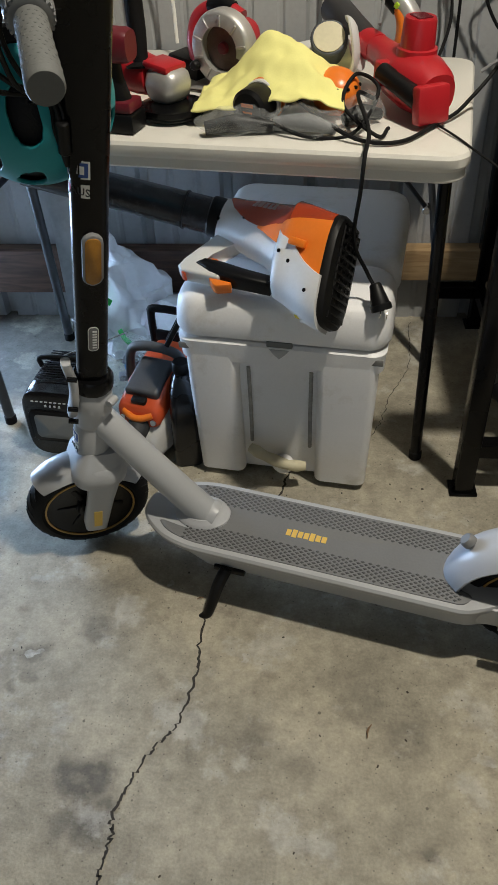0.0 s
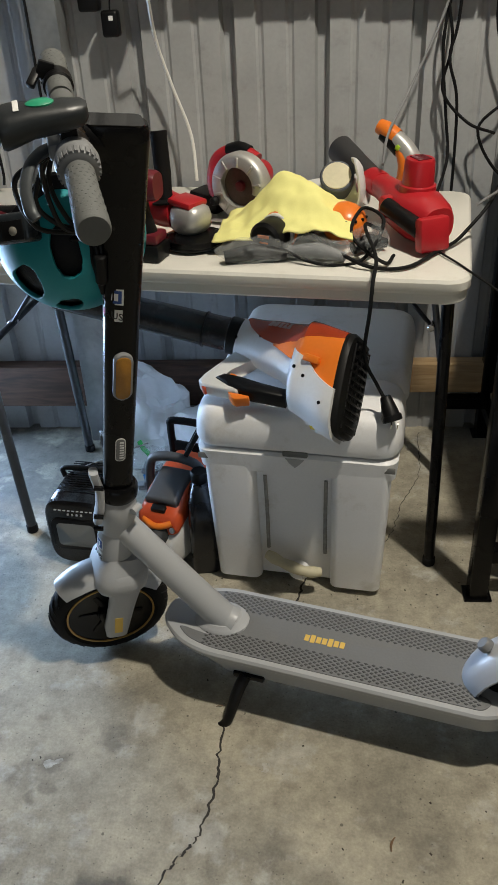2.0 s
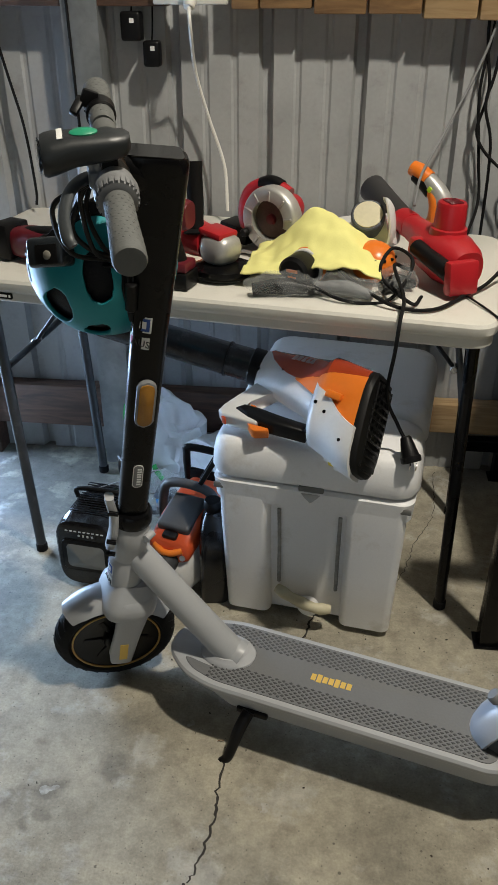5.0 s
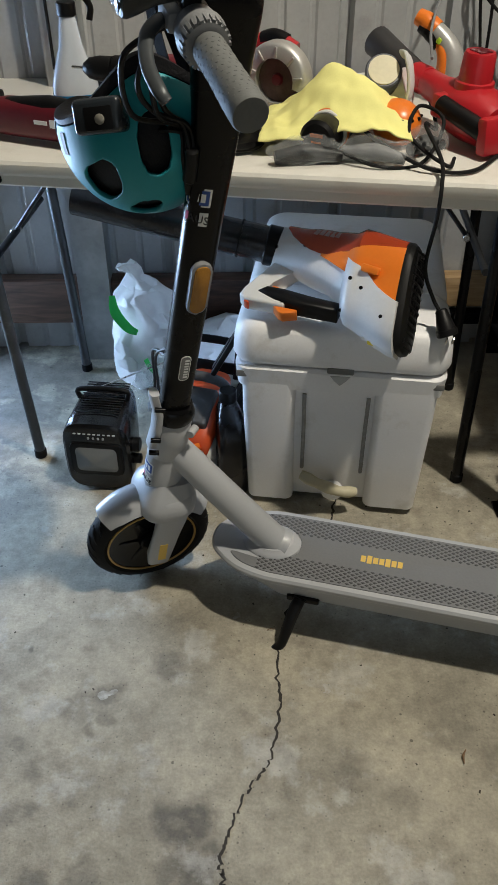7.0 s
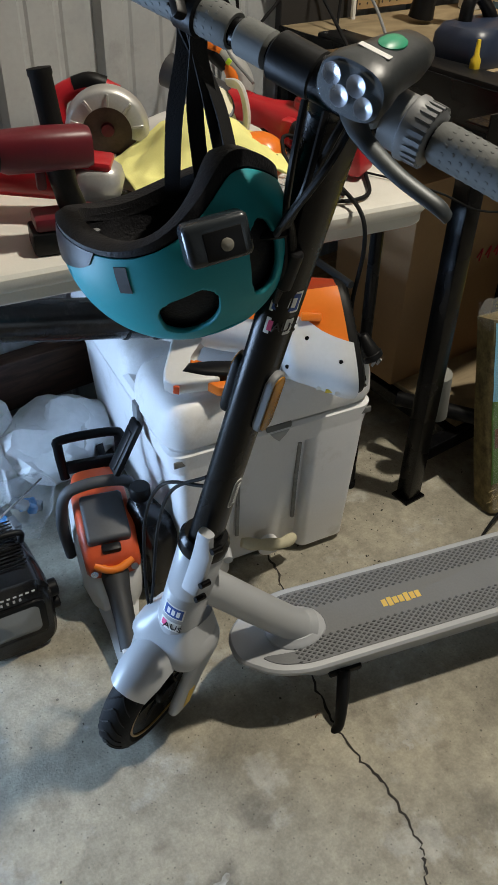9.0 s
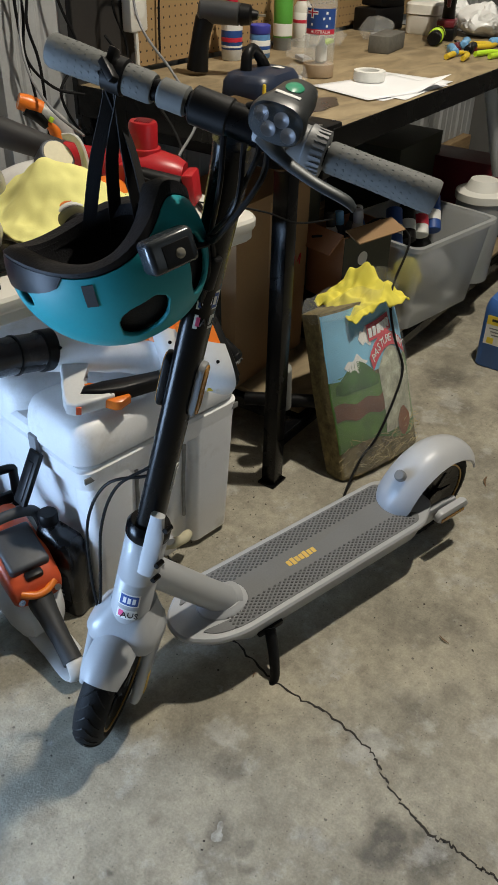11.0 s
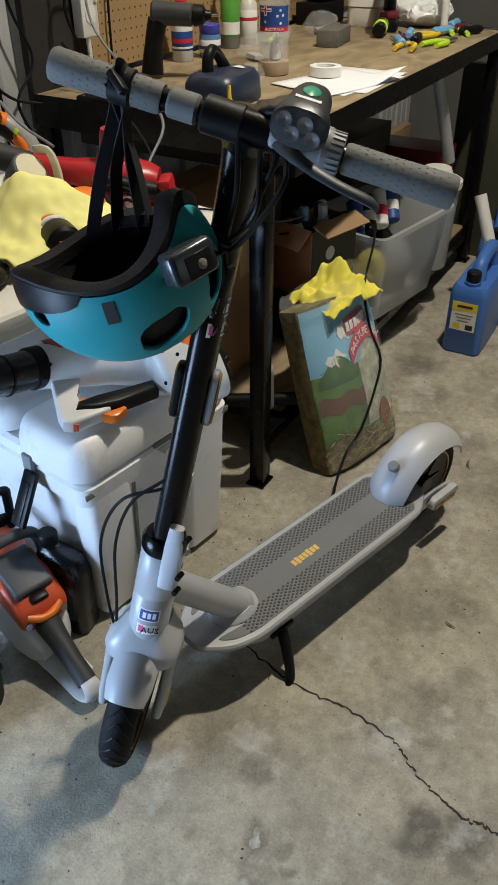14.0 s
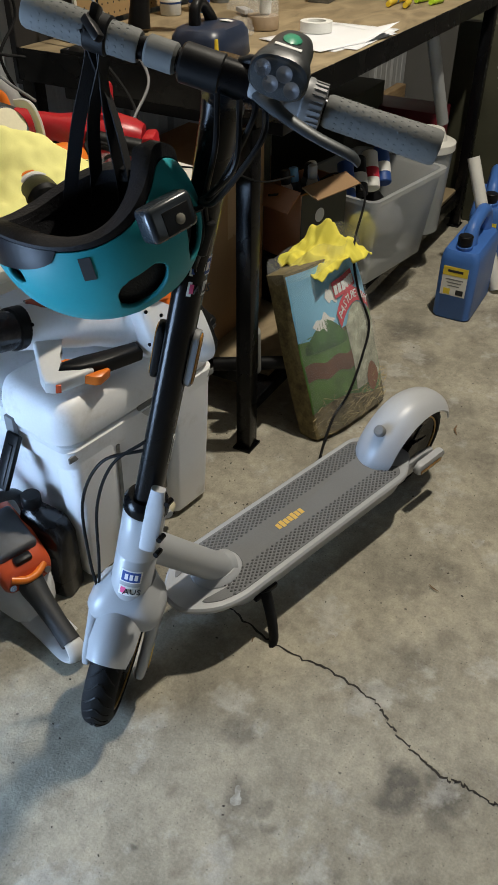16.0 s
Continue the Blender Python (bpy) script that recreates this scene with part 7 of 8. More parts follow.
def wall_fittings():
    o = thing("power_outlet", "white double power outlet with a plug on the timber girt", "power outlet", room(-0.33, -0.074, 1.262))
    part("plate", box(B(), (0.17, 0.014, 0.085), (0, -0.007, 0), bev=0.004), WHITE_SW, o)
    for x in (-0.045, 0.045):
        part("switch", box(B(), (0.014, 0.010, 0.020), (x, -0.016, 0.022), bev=0.003), WHITE_SW, o)
    for x in (-0.055, -0.02):
        part("socket_slot", box(B(), (0.004, 0.002, 0.012), (x, -0.0145, -0.012), (0, 25, 0)), BLACK_PL, o)
    p = thing("white_plug_cord", "white plug with a white cord hanging to the table", "cord")
    W = lambda x, y, z: ROOM @ Vector((x, y, z))
    part("plug", rod(B(), W(-0.325, -0.09, 1.255), W(-0.325, -0.135, 1.215), 0.020, 0.012, 18, 0.003), WHITE_SW, p)
    part("cable", sweep(B(), [W(-0.325, -0.135, 1.216), W(-0.322, -0.14, 1.17), W(-0.325, -0.07, 1.08), W(-0.30, -0.05, 0.98), W(-0.262, -0.06, 0.87), W(-0.25, -0.10, 0.77)], 0.0042, 8, 8), WHITE_SW, p)
    for x, z, s in ((-0.475, 1.175, (0.048, 0.040, 0.062)), (-0.430, 1.118, (0.040, 0.034, 0.056))):
        a = thing("power_adapter", "black plug-in power adapter hanging by its cord", "power adapter", room(x, -0.048, z))
        part("body", box(B(), s, bev=0.007, seg=3), BLACK_PL, a)
        part("label", box(B(), (0.010, 0.001, 0.010), (0.004, -s[1] / 2 - 0.0004, 0.012)), INK_WHITE, a)
        part("cable", sweep(B(), [(0, 0, s[2] / 2), (0.002, 0.005, 0.06), (0.004, 0.01, 0.13)], 0.002, 6, 6), RUBBER, a)
    for k, pts in enumerate(([(0.345, -0.05, 1.5), (0.350, -0.03, 1.2), (0.335, -0.035, 1.05), (0.352, -0.04, 0.9), (0.36, -0.07, 0.80), (0.30, -0.30, 0.752)],
                             [(0.36, -0.05, 1.5), (0.335, -0.04, 1.2), (0.355, -0.035, 1.05), (0.34, -0.045, 0.95), (0.40, -0.06, 0.88), (0.46, -0.10, 0.86)],
                             [(0.375, -0.06, 1.5), (0.365, -0.05, 1.12), (0.35, -0.05, 1.02), (0.375, -0.05, 0.92), (0.38, -0.05, 0.70), (0.37, -0.08, 0.45)],
                             [(0.46, -0.04, 1.4), (0.45, -0.04, 1.1), (0.50, -0.05, 0.95), (0.43, -0.05, 0.86), (0.50, -0.05, 0.75), (0.56, -0.06, 0.80)],
                             [(-0.86, -0.06, 1.45), (-0.80, -0.04, 1.10), (-0.77, -0.04, 0.95), (-0.76, -0.04, 0.80), (-0.76, -0.05, 0.76)],
                             [(-0.62, -0.09, 1.5), (-0.615, -0.085, 1.2), (-0.612, -0.085, 0.9), (-0.61, -0.09, 0.78)])):
        cord("wall_cord", "black power cord hanging down the wall", [ROOM @ Vector(p) for p in pts], 0.0036)
    cord("grey_cord", "thin grey cord running down to the table", [ROOM @ Vector(p) for p in ((0.41, -0.03, 1.45), (0.34, -0.06, 1.15), (0.26, -0.13, 0.98), (0.20, -0.26, 0.90), (0.18, -0.38, 0.86))], 0.003, GREY_MID)
    # cords over the table front, and the blower's plug
    e = thing("power_lead", "black power lead with a plug, trailing over the table edge", "cord")
    part("cable", sweep(B(), [(0.20, 2.02, 0.80), (0.20, 1.86, 0.772), (0.165, 1.78, 0.80), (0.185, 1.70, 0.765), (0.180, 1.640, 0.742), (0.176, 1.622, 0.69), (0.17, 1.628, 0.60), (0.196, 1.650, 0.53), (0.212, 1.640, 0.505)], 0.0036, 8, 8), RUBBER, e)
    part("plug", rod(B(), (0.212, 1.640, 0.512), (0.225, 1.622, 0.476), 0.011, 0.018, 16, 0.003), BLACK_PL, e)
    part("plug_base", rod(B(), (0.224, 1.624, 0.479), (0.228, 1.618, 0.468), 0.020, seg=18, bev=0.002), BLACK_PL, e)
    for dx in (-0.006, 0.006):
        part("pin", box(B(), (0.002, 0.006, 0.018), (0.231 + dx, 1.612, 0.462), (30, 0, 0)), CHROME, e)
    cord("table_cord", "black cord looped on the table", [(0.05, 1.80, 0.790), (0.10, 1.75, 0.768), (0.17, 1.70, 0.748), (0.24, 1.70, 0.746), (0.30, 1.78, 0.748), (0.36, 1.86, 0.76), (0.44, 1.98, 0.84), (0.46, 2.2, 1.0)], 0.0036)
    cord("table_cord", "black cord looped on the table", [(0.0, 1.76, 0.764), (0.08, 1.72, 0.746), (0.16, 1.74, 0.746), (0.20, 1.80, 0.80), (0.16, 1.84, 0.815), (0.14, 1.78, 0.78), (0.20, 1.72, 0.748), (0.22, 1.76, 0.748)], 0.0034)
    cord("thin_cord", "thin black cord from the table to the bench", [(0.27, 1.86, 0.745), (0.33, 1.74, 0.744), (0.375, 1.66, 0.735), (0.45, 1.63, 0.70), (0.62, 1.65, 0.66)], 0.002)
    # power board beside the pegboard
    b = thing("power_board", "white upright power board with a black plug on the wall", "power board", room(0.715, -0.045, 1.15))
    part("case", box(B(), (0.065, 0.032, 0.36), bev=0.005), WHITE_SW, b)
    for i in range(4):
        part("socket", rod(B(), (0.0, -0.016, -0.13 + i * 0.09), (0, -0.0185, -0.13 + i * 0.09), 0.020, seg=18), WHITE_SW, b)
        part("switch", box(B(), (0.012, 0.006, 0.016), (0.022, -0.018, -0.095 + i * 0.09), bev=0.002), WHITE_SW, b)
    part("plug", rod(B(), (-0.006, -0.018, -0.02), (-0.016, -0.050, -0.02), 0.017, 0.013, 16, 0.002), BLACK_PL, b)
    cord("extension_lead", "white cord hanging from the power board", [ROOM @ Vector(p) for p in ((0.71, -0.05, 0.98), (0.712, -0.05, 0.88), (0.705, -0.06, 0.72), (0.70, -0.06, 0.5))], 0.006, WHITE_SW)
    cord("plug_cord", "black cord from the power board", [ROOM @ Vector(p) for p in ((0.70, -0.09, 1.13), (0.63, -0.10, 1.15), (0.60, -0.08, 1.05), (0.64, -0.08, 0.95), (0.62, -0.10, 0.86))], 0.0035)
    cord("grey_cord", "grey cord crossing in front of the power board", [ROOM @ Vector(p) for p in ((0.60, -0.08, 1.45), (0.62, -0.12, 1.20), (0.60, -0.16, 1.02), (0.56, -0.30, 0.92), (0.46, -0.45, 0.86), (0.36, -0.48, 0.80))], 0.0032, GREY_MID)
    cord("peg_cord", "black cord hanging over the pegboard", [ROOM @ Vector(p) for p in ((0.86, -0.03, 1.5), (0.85, -0.03, 1.2), (0.83, -0.03, 1.05), (0.825, -0.03, 0.90))], 0.0032)


wall_fittings()


# ---- on the workbench ----
def on_bench(x, y, rz=0.0):
    return pose(x, y, BENCH_Z, 0, 0, rz)


def bottle(name, label, cat, m, prof, material, cap=None, cap_mat=None, label_mat=None, lz=(0, 0), lr=0.0, bars=None):
    t = thing(name, label, cat, m)
    part("bottle", lathe(B(), prof, I4, 28), material, t, angle=50)
    if cap:
        part("cap", lathe(B(), cap, I4, 24), cap_mat, t)
    if label_mat:
        lb = part("label", lathe(B(), [(lr, lz[0]), (lr + 0.0006, lz[0] + 0.001), (lr + 0.0006, lz[1] - 0.001), (lr, lz[1])], I4, 28), label_mat, t)
        for z, h, mt in bars or ():
            part("label_band", lathe(B(), [(lr + 0.0004, z), (lr + 0.0011, z + 0.0005), (lr + 0.0011, z + h - 0.0005), (lr + 0.0004, z + h)], I4, 28), mt, lb)
    return t


def bench_things():
    bottle("glue_bottle", "white glue bottle with a red and clear nozzle on the bench", "bottle", on_bench(1.08, 2.335), [(0.027, 0.0), (0.030, 0.003), (0.030, 0.115), (0.020, 0.135), (0.014, 0.14)], mat("white_bottle", (0.66, 0.68, 0.70), 0.4), [(0.016, 0.138), (0.017, 0.14), (0.017, 0.158), (0.009, 0.160), (0.005, 0.195), (0.003, 0.20)], INK_RED, INK_BLUE, (0.03, 0.105), 0.0302, ((0.05, 0.012, INK_RED), (0.08, 0.016, LABEL_WHITE), (0.035, 0.006, LABEL_WHITE)))
    bottle("jar", "clear jar with a blue lid and blue contents on the bench", "jar", on_bench(1.17, 2.30), [(0.028, 0.0), (0.031, 0.003), (0.031, 0.060), (0.028, 0.066)], mat("blue_jar", (0.10, 0.24, 0.48), 0.25, 0, 0.2), [(0.030, 0.066), (0.031, 0.068), (0.031, 0.088), (0.029, 0.090), (0, 0.090)], mat("blue_lid", (0.05, 0.06, 0.42), 0.4), LABEL_WHITE, (0.015, 0.05), 0.0312, ((0.025, 0.010, INK_BLUE),))
    bottle("sealant_tube", "green and grey sealant cartridge standing on the bench", "cartridge", on_bench(1.345, 2.345), [(0.028, 0.0), (0.029, 0.003), (0.029, 0.165), (0.026, 0.172), (0.024, 0.20), (0.009, 0.212), (0.006, 0.25), (0.003, 0.29)], mat("grey_cartridge", (0.16, 0.165, 0.16), 0.4), None, None, mat("green_label", (0.10, 0.36, 0.05), 0.45), (0.035, 0.155), 0.0292, ((0.145, 0.012, INK_BLUE), (0.04, 0.035, LABEL_WHITE)))
    bottle("glue_bottle", "white glue bottle with a pointed red cap on the bench", "bottle", on_bench(1.435, 2.335), [(0.026, 0.0), (0.028, 0.003), (0.028, 0.115), (0.018, 0.130), (0.013, 0.134)], mat("cream_bottle", (0.62, 0.60, 0.54), 0.4), [(0.015, 0.132), (0.018, 0.134), (0.018, 0.155), (0.010, 0.160), (0.007, 0.19), (0.003, 0.205)], INK_RED, LABEL_WHITE, (0.02, 0.10), 0.0282, ((0.07, 0.01, INK_RED),))
    # clear drink bottle with a flag label
    t = thing("drink_bottle", "clear plastic drink bottle with a flag label", "bottle", on_bench(1.05, 2.005))
    part("bottle", lathe(B(), [(0.034, 0.0), (0.040, 0.004), (0.041, 0.02), (0.041, 0.185), (0.036, 0.205), (0.022, 0.222), (0.020, 0.235), (0.0185, 0.235), (0.020, 0.222), (0.034, 0.203), (0.0395, 0.185), (0.0395, 0.006), (0.0, 0.005)], I4, 32), CLEAR, t, "thin clear plastic")
    part("base_band", lathe(B(), [(0.0412, 0.002), (0.0418, 0.004), (0.0418, 0.032), (0.0412, 0.034)], I4, 32), mat("beige_band", (0.40, 0.30, 0.20), 0.6), t)
    part("contents", lathe(B(), [(0.010, 0.035), (0.016, 0.04), (0.016, 0.075), (0.008, 0.085), (0.006, 0.105), (0.002, 0.11)], pose(0.004, -0.004, 0), 18), LABEL_WHITE, t, "small white nozzle bottle inside")
    def arc(a0, a1, z0, z1, r, mt, nm, up):
        bm = B()
        prev = None
        for i in range(9):
            a = radians(a0 + (a1 - a0) * i / 8)
            row = [bm.verts.new((r * math.cos(a), r * math.sin(a), z)) for z in (z0, z1)]
            if prev:
                bm.faces.new((prev[0], row[0], row[1], prev[1]))
            prev = row
        return part(nm, bm, mt, up)
    fl = arc(150, 275, 0.120, 0.168, 0.0414, INK_BLUE, "flag_label", t)
    arc(150, 275, 0.108, 0.120, 0.0414, INK_RED, "name_band", fl)
    arc(158, 200, 0.157, 0.160, 0.0419, INK_RED, "cross_bar", fl)
    arc(176, 182, 0.148, 0.167, 0.0419, INK_RED, "cross_bar", fl)
    arc(156, 202, 0.154, 0.163, 0.0416, INK_WHITE, "cross_field", fl)
    arc(173, 185, 0.145, 0.168, 0.0416, INK_WHITE, "cross_field", fl)
    for a, z in ((179, 0.131), (235, 0.158), (224, 0.145), (246, 0.146), (236, 0.128)):
        arc(a - 4, a + 4, z - 0.003, z + 0.003, 0.0418, INK_WHITE, "star", fl)
    writing("lettering", "AUSTRALIA", 0.0105, pose(0.0418 * math.cos(radians(214)), 0.0418 * math.sin(radians(214)), 0.114, 90, 0, 214 + 90), INK_WHITE, fl, 0.95)
    # electric screwdriver
    t = thing("screwdriver_gun", "grey and black pistol screwdriver standing on the bench", "drill", on_bench(0.86, 2.20, -62))
    part("body", rod(B(), (-0.05, 0, 0.155), (0.06, 0, 0.15), 0.030, 0.027, 24, 0.006), mat("charcoal_tool_plastic", (0.045, 0.047, 0.05), 0.4, 0, 0.2), t)
    part("nose", lathe(B(), [(0.027, 0.06), (0.024, 0.085), (0.014, 0.09), (0.010, 0.105)], pose(0, 0, 0.150, 0, 90, 0), 22), BLACK_PL, t)
    part("grip", sweep(B(), [(-0.035, 0, 0.14), (-0.05, 0, 0.08), (-0.058, 0, 0.012)], [0.026, 0.024, 0.030], 16, 6), BLACK_PL, t)
    part("bit", rod(B(), (0.104, 0, 0.15), (0.125, 0, 0.15), 0.003, seg=8), CHROME, t)
    # battery charger case
    t = thing("battery_charger", "dark navy tool charger with a warning label on the bench", "charger", on_bench(0.70, 1.93, 8))
    bm = loft(B(), [superring(0, 0, z, a, b, 4, 26) for z, a, b in ((0.0, 0.098, 0.070), (0.004, 0.10, 0.072), (0.05, 0.096, 0.068), (0.066, 0.085, 0.058), (0.07, 0.07, 0.045))])
    part("case", bm, NAVY, t, angle=40)
    bm = sweep(B(), [(-0.04, 0.02, 0.06), (-0.035, 0.02, 0.10), (-0.01, 0.02, 0.112), (0.03, 0.02, 0.085), (0.05, 0.02, 0.06)], [0.014, 0.013, 0.012, 0.013, 0.016], 12, 6)
    part("arch", bm, BLACK_PL, t)
    part("label", box(B(), (0.045, 0.026, 0.001), (0.045, -0.025, 0.0705), (4, 6, 0)), LABEL_WHITE, t)
    t = thing("marker_tip", "yellow plastic tip on the bench edge", "plastic part", on_bench(0.60, 1.845))
    part("tip", lathe(B(), [(0.009, 0.0), (0.010, 0.002), (0.010, 0.025), (0.005, 0.034), (0.004, 0.058), (0.003, 0.06)], I4, 14), YELLOW_TOOL, t)
    # papers and tape roll
    for i, (dx, dy, r, dz) in enumerate(((0, 0, -6, 0.001), (0.03, -0.01, 4, 0.0022), (-0.02, 0.0, -14, 0.0034))):
        bm = B()
        g = {}
        for a in range(13):
            for b in range(9):
                u, v = a / 12 - 0.5, b / 8 - 0.5
                lift = 0.020 * max(0, u - 0.1) * max(0, -v) * 8 if i == 2 else 0.002 * max(0, u)
                g[a, b] = bm.verts.new((u * 0.297, v * 0.21, dz + lift))
        for a in range(12):
            for b in range(8):
                bm.faces.new((g[a, b], g[a + 1, b], g[a + 1, b + 1], g[a, b + 1]))
        sh = part("paper_sheet", bm, PAPER, None, "white paper sheet on the bench", angle=180, m=on_bench(1.06 + dx, 1.80 + dy, r))
        tagged(sh, "loose white paper sheet on the workbench", "paper", "papers on the bench")
        s = sh.modifiers.new("thickness", "SOLIDIFY")
        s.thickness = 0.0006
    t = thing("tape_roll", "roll of white tape on the papers", "tape", pose(1.08, 1.86, BENCH_Z + 0.006))
    bm = B()
    ring = []
    for i in range(36):
        a = 2 * math.pi * i / 36
        ring.append([bm.verts.new((r * math.cos(a), r * math.sin(a), z)) for r, z in ((0.026, 0), (0.042, 0), (0.042, 0.024), (0.026, 0.024))])
    ring_faces(bm, ring, closed=True)
    part("roll", bm, LABEL_WHITE, t)
    t = thing("whetstone", "grey sharpening stone block on the bench", "stone", on_bench(1.58, 2.10, 12))
    part("block", box(B(), (0.16, 0.07, 0.05), (0, 0, 0.025), bev=0.003), STONE, t)
    # white box, battery pack, second drill
    t = thing("white_container", "square white plastic container with a lid on the bench", "container", on_bench(2.02, 2.20, 8))
    part("tub", loft(B(), [[(x, y, z) for x, y in rounded(w, w, 0.03)] for z, w in ((0, 0.11), (0.004, 0.116), (0.062, 0.12))]), WHITE_SW, t)
    part("lid", loft(B(), [[(x, y, z) for x, y in rounded(w, w, 0.032)] for z, w in ((0.064, 0.122), (0.066, 0.127), (0.095, 0.127), (0.102, 0.115))]), WHITE_SW, t)
    t = thing("battery_case", "black tool battery case with a red stripe on the bench", "battery", on_bench(1.98, 2.37, -5))
    part("case", box(B(), (0.18, 0.10, 0.075), (0, 0, 0.0375), bev=0.006), BLACK_PL, t)
    part("top_case", box(B(), (0.15, 0.09, 0.05), (0.02, 0, 0.10), (0, 4, 0), 0.006), BLACK_PL, t)
    part("stripe", box(B(), (0.09, 0.02, 0.001), (0.03, 0, 0.1275), (0, 4, 0)), RED, t)
    drill((1.93, 2.07, BENCH_Z), 200, "dark red cordless drill standing on its battery on the bench")
    # screwdrivers and pliers
    rnd = random.Random(11)
    for i in range(12):
        mt = (BLUE_TOOL, YELLOW_TOOL, BLACK_PL, LIME, BLUE_TOOL, RED_DARK)[i % 6]
        x, y, r = 1.62 + 0.045 * i + rnd.uniform(-0.03, 0.03), 1.80 + rnd.uniform(-0.03, 0.16), rnd.uniform(-30, 40)
        t = thing("pliers" if i % 2 else "screwdriver", "coloured handled hand tool lying on the bench", "hand tool", on_bench(x, y, r), "hand tools on the bench")
        if i % 2:
            for sgn in (-1, 1):
                part("handle", sweep(B(), [(0, sgn * 0.004, 0.010), (-0.04, sgn * 0.022, 0.010), (-0.11, sgn * 0.026, 0.010)], [0.006, 0.009, 0.008], 10, 5), mt, t)
            part("jaw", box(B(), (0.06, 0.016, 0.009), (0.03, 0, 0.010), bev=0.003), CHROME, t)
        else:
            part("handle", lathe(B(), [(0.008, 0.0), (0.014, 0.006), (0.013, 0.05), (0.015, 0.08), (0.008, 0.10)], pose(0, 0, 0.015, 0, 90, 0), 14), mt, t)
            part("shaft", rod(B(), (0.10, 0, 0.015), (0.20, 0, 0.006), 0.003, seg=8), CHROME, t)
    t = thing("hose_connector", "lime green and black hose fitting on the bench", "hose fitting", on_bench(1.80, 2.04, 20))
    part("barrel", rod(B(), (0, 0, 0.026), (0.075, 0, 0.026), 0.025, 0.024, 22, 0.004), LIME, t)
    part("collar", rod(B(), (-0.045, 0, 0.024), (0.0, 0, 0.025), 0.022, seg=20, bev=0.003), BLACK_PL, t)
    part("ring", rod(B(), (0.032, 0, 0.026), (0.044, 0, 0.026), 0.0258, seg=22), BLACK_PL, t)
    for i, (x, y, mt, s) in enumerate(((1.50, 2.28, LIME, (0.10, 0.04, 0.025)), (1.75, 2.24, CLEAR, (0.08, 0.06, 0.035)), (1.20, 2.16, CLEAR, (0.07, 0.05, 0.035)), (0.94, 2.0, CLEAR, (0.035, 0.03, 0.02)))):
        t = thing("packet", "crumpled clear packet of small parts on the bench", "packet", on_bench(x, y, 20 * i))
        bm = join(B(), blob(s, (0, 0, s[2]), 4))
        crumple(bm, 0.012, 28, 4.0 + i)
        part("film", bm, CLEAR, t, angle=20)
        part("contents", box(B(), (s[0], s[1] * 0.6, 0.012), (0, 0, 0.012), (0, 0, 15), 0.003), mt if mt != CLEAR else GREY_PL, t)
    t = thing("pvc_pipe", "white plastic pipe leaning upright on the bench", "pipe", pose(0, 0, 0))
    part("pipe", rod(B(), (2.03, 1.90, BENCH_Z + 0.001), (2.06, 1.93, 1.6), 0.013, seg=18), WHITE_SW, t)
    for x, y, s in ((2.30, 2.10, (0.12, 0.08, 0.07)), (2.45, 1.95, (0.14, 0.10, 0.05))):
        t = thing("plastic_bag", "crumpled white plastic bag at the end of the bench", "plastic bag", pose(min(x, 2.09) + 0.02, y + 0.06, BENCH_Z))
        bm = join(B(), blob((s[0] * 0.6, s[1], s[2]), (0, 0, s[2]), 4))
        crumple(bm, 0.02, 18, x)
        part("bag", bm, BAG_WHITE, t, angle=25)


bench_things()


# ---- under and beside the workbench ----
def open_box(t, w, d, h, th, material, flaps=True, taper=0.0):
    for nm, size, at in (("side", (th, d, h), (-w / 2 + th / 2, 0, h / 2)), ("side", (th, d, h), (w / 2 - th / 2, 0, h / 2)), ("front", (w - 2 * th, th, h), (0, -d / 2 + th / 2, h / 2)), ("back", (w - 2 * th, th, h), (0, d / 2 - th / 2, h / 2)), ("base", (w - 2 * th, d - 2 * th, th), (0, 0, th / 2 + 0.001))):
        part(nm, box(B(), size, at, bev=th * 0.3, seg=1), material, t)


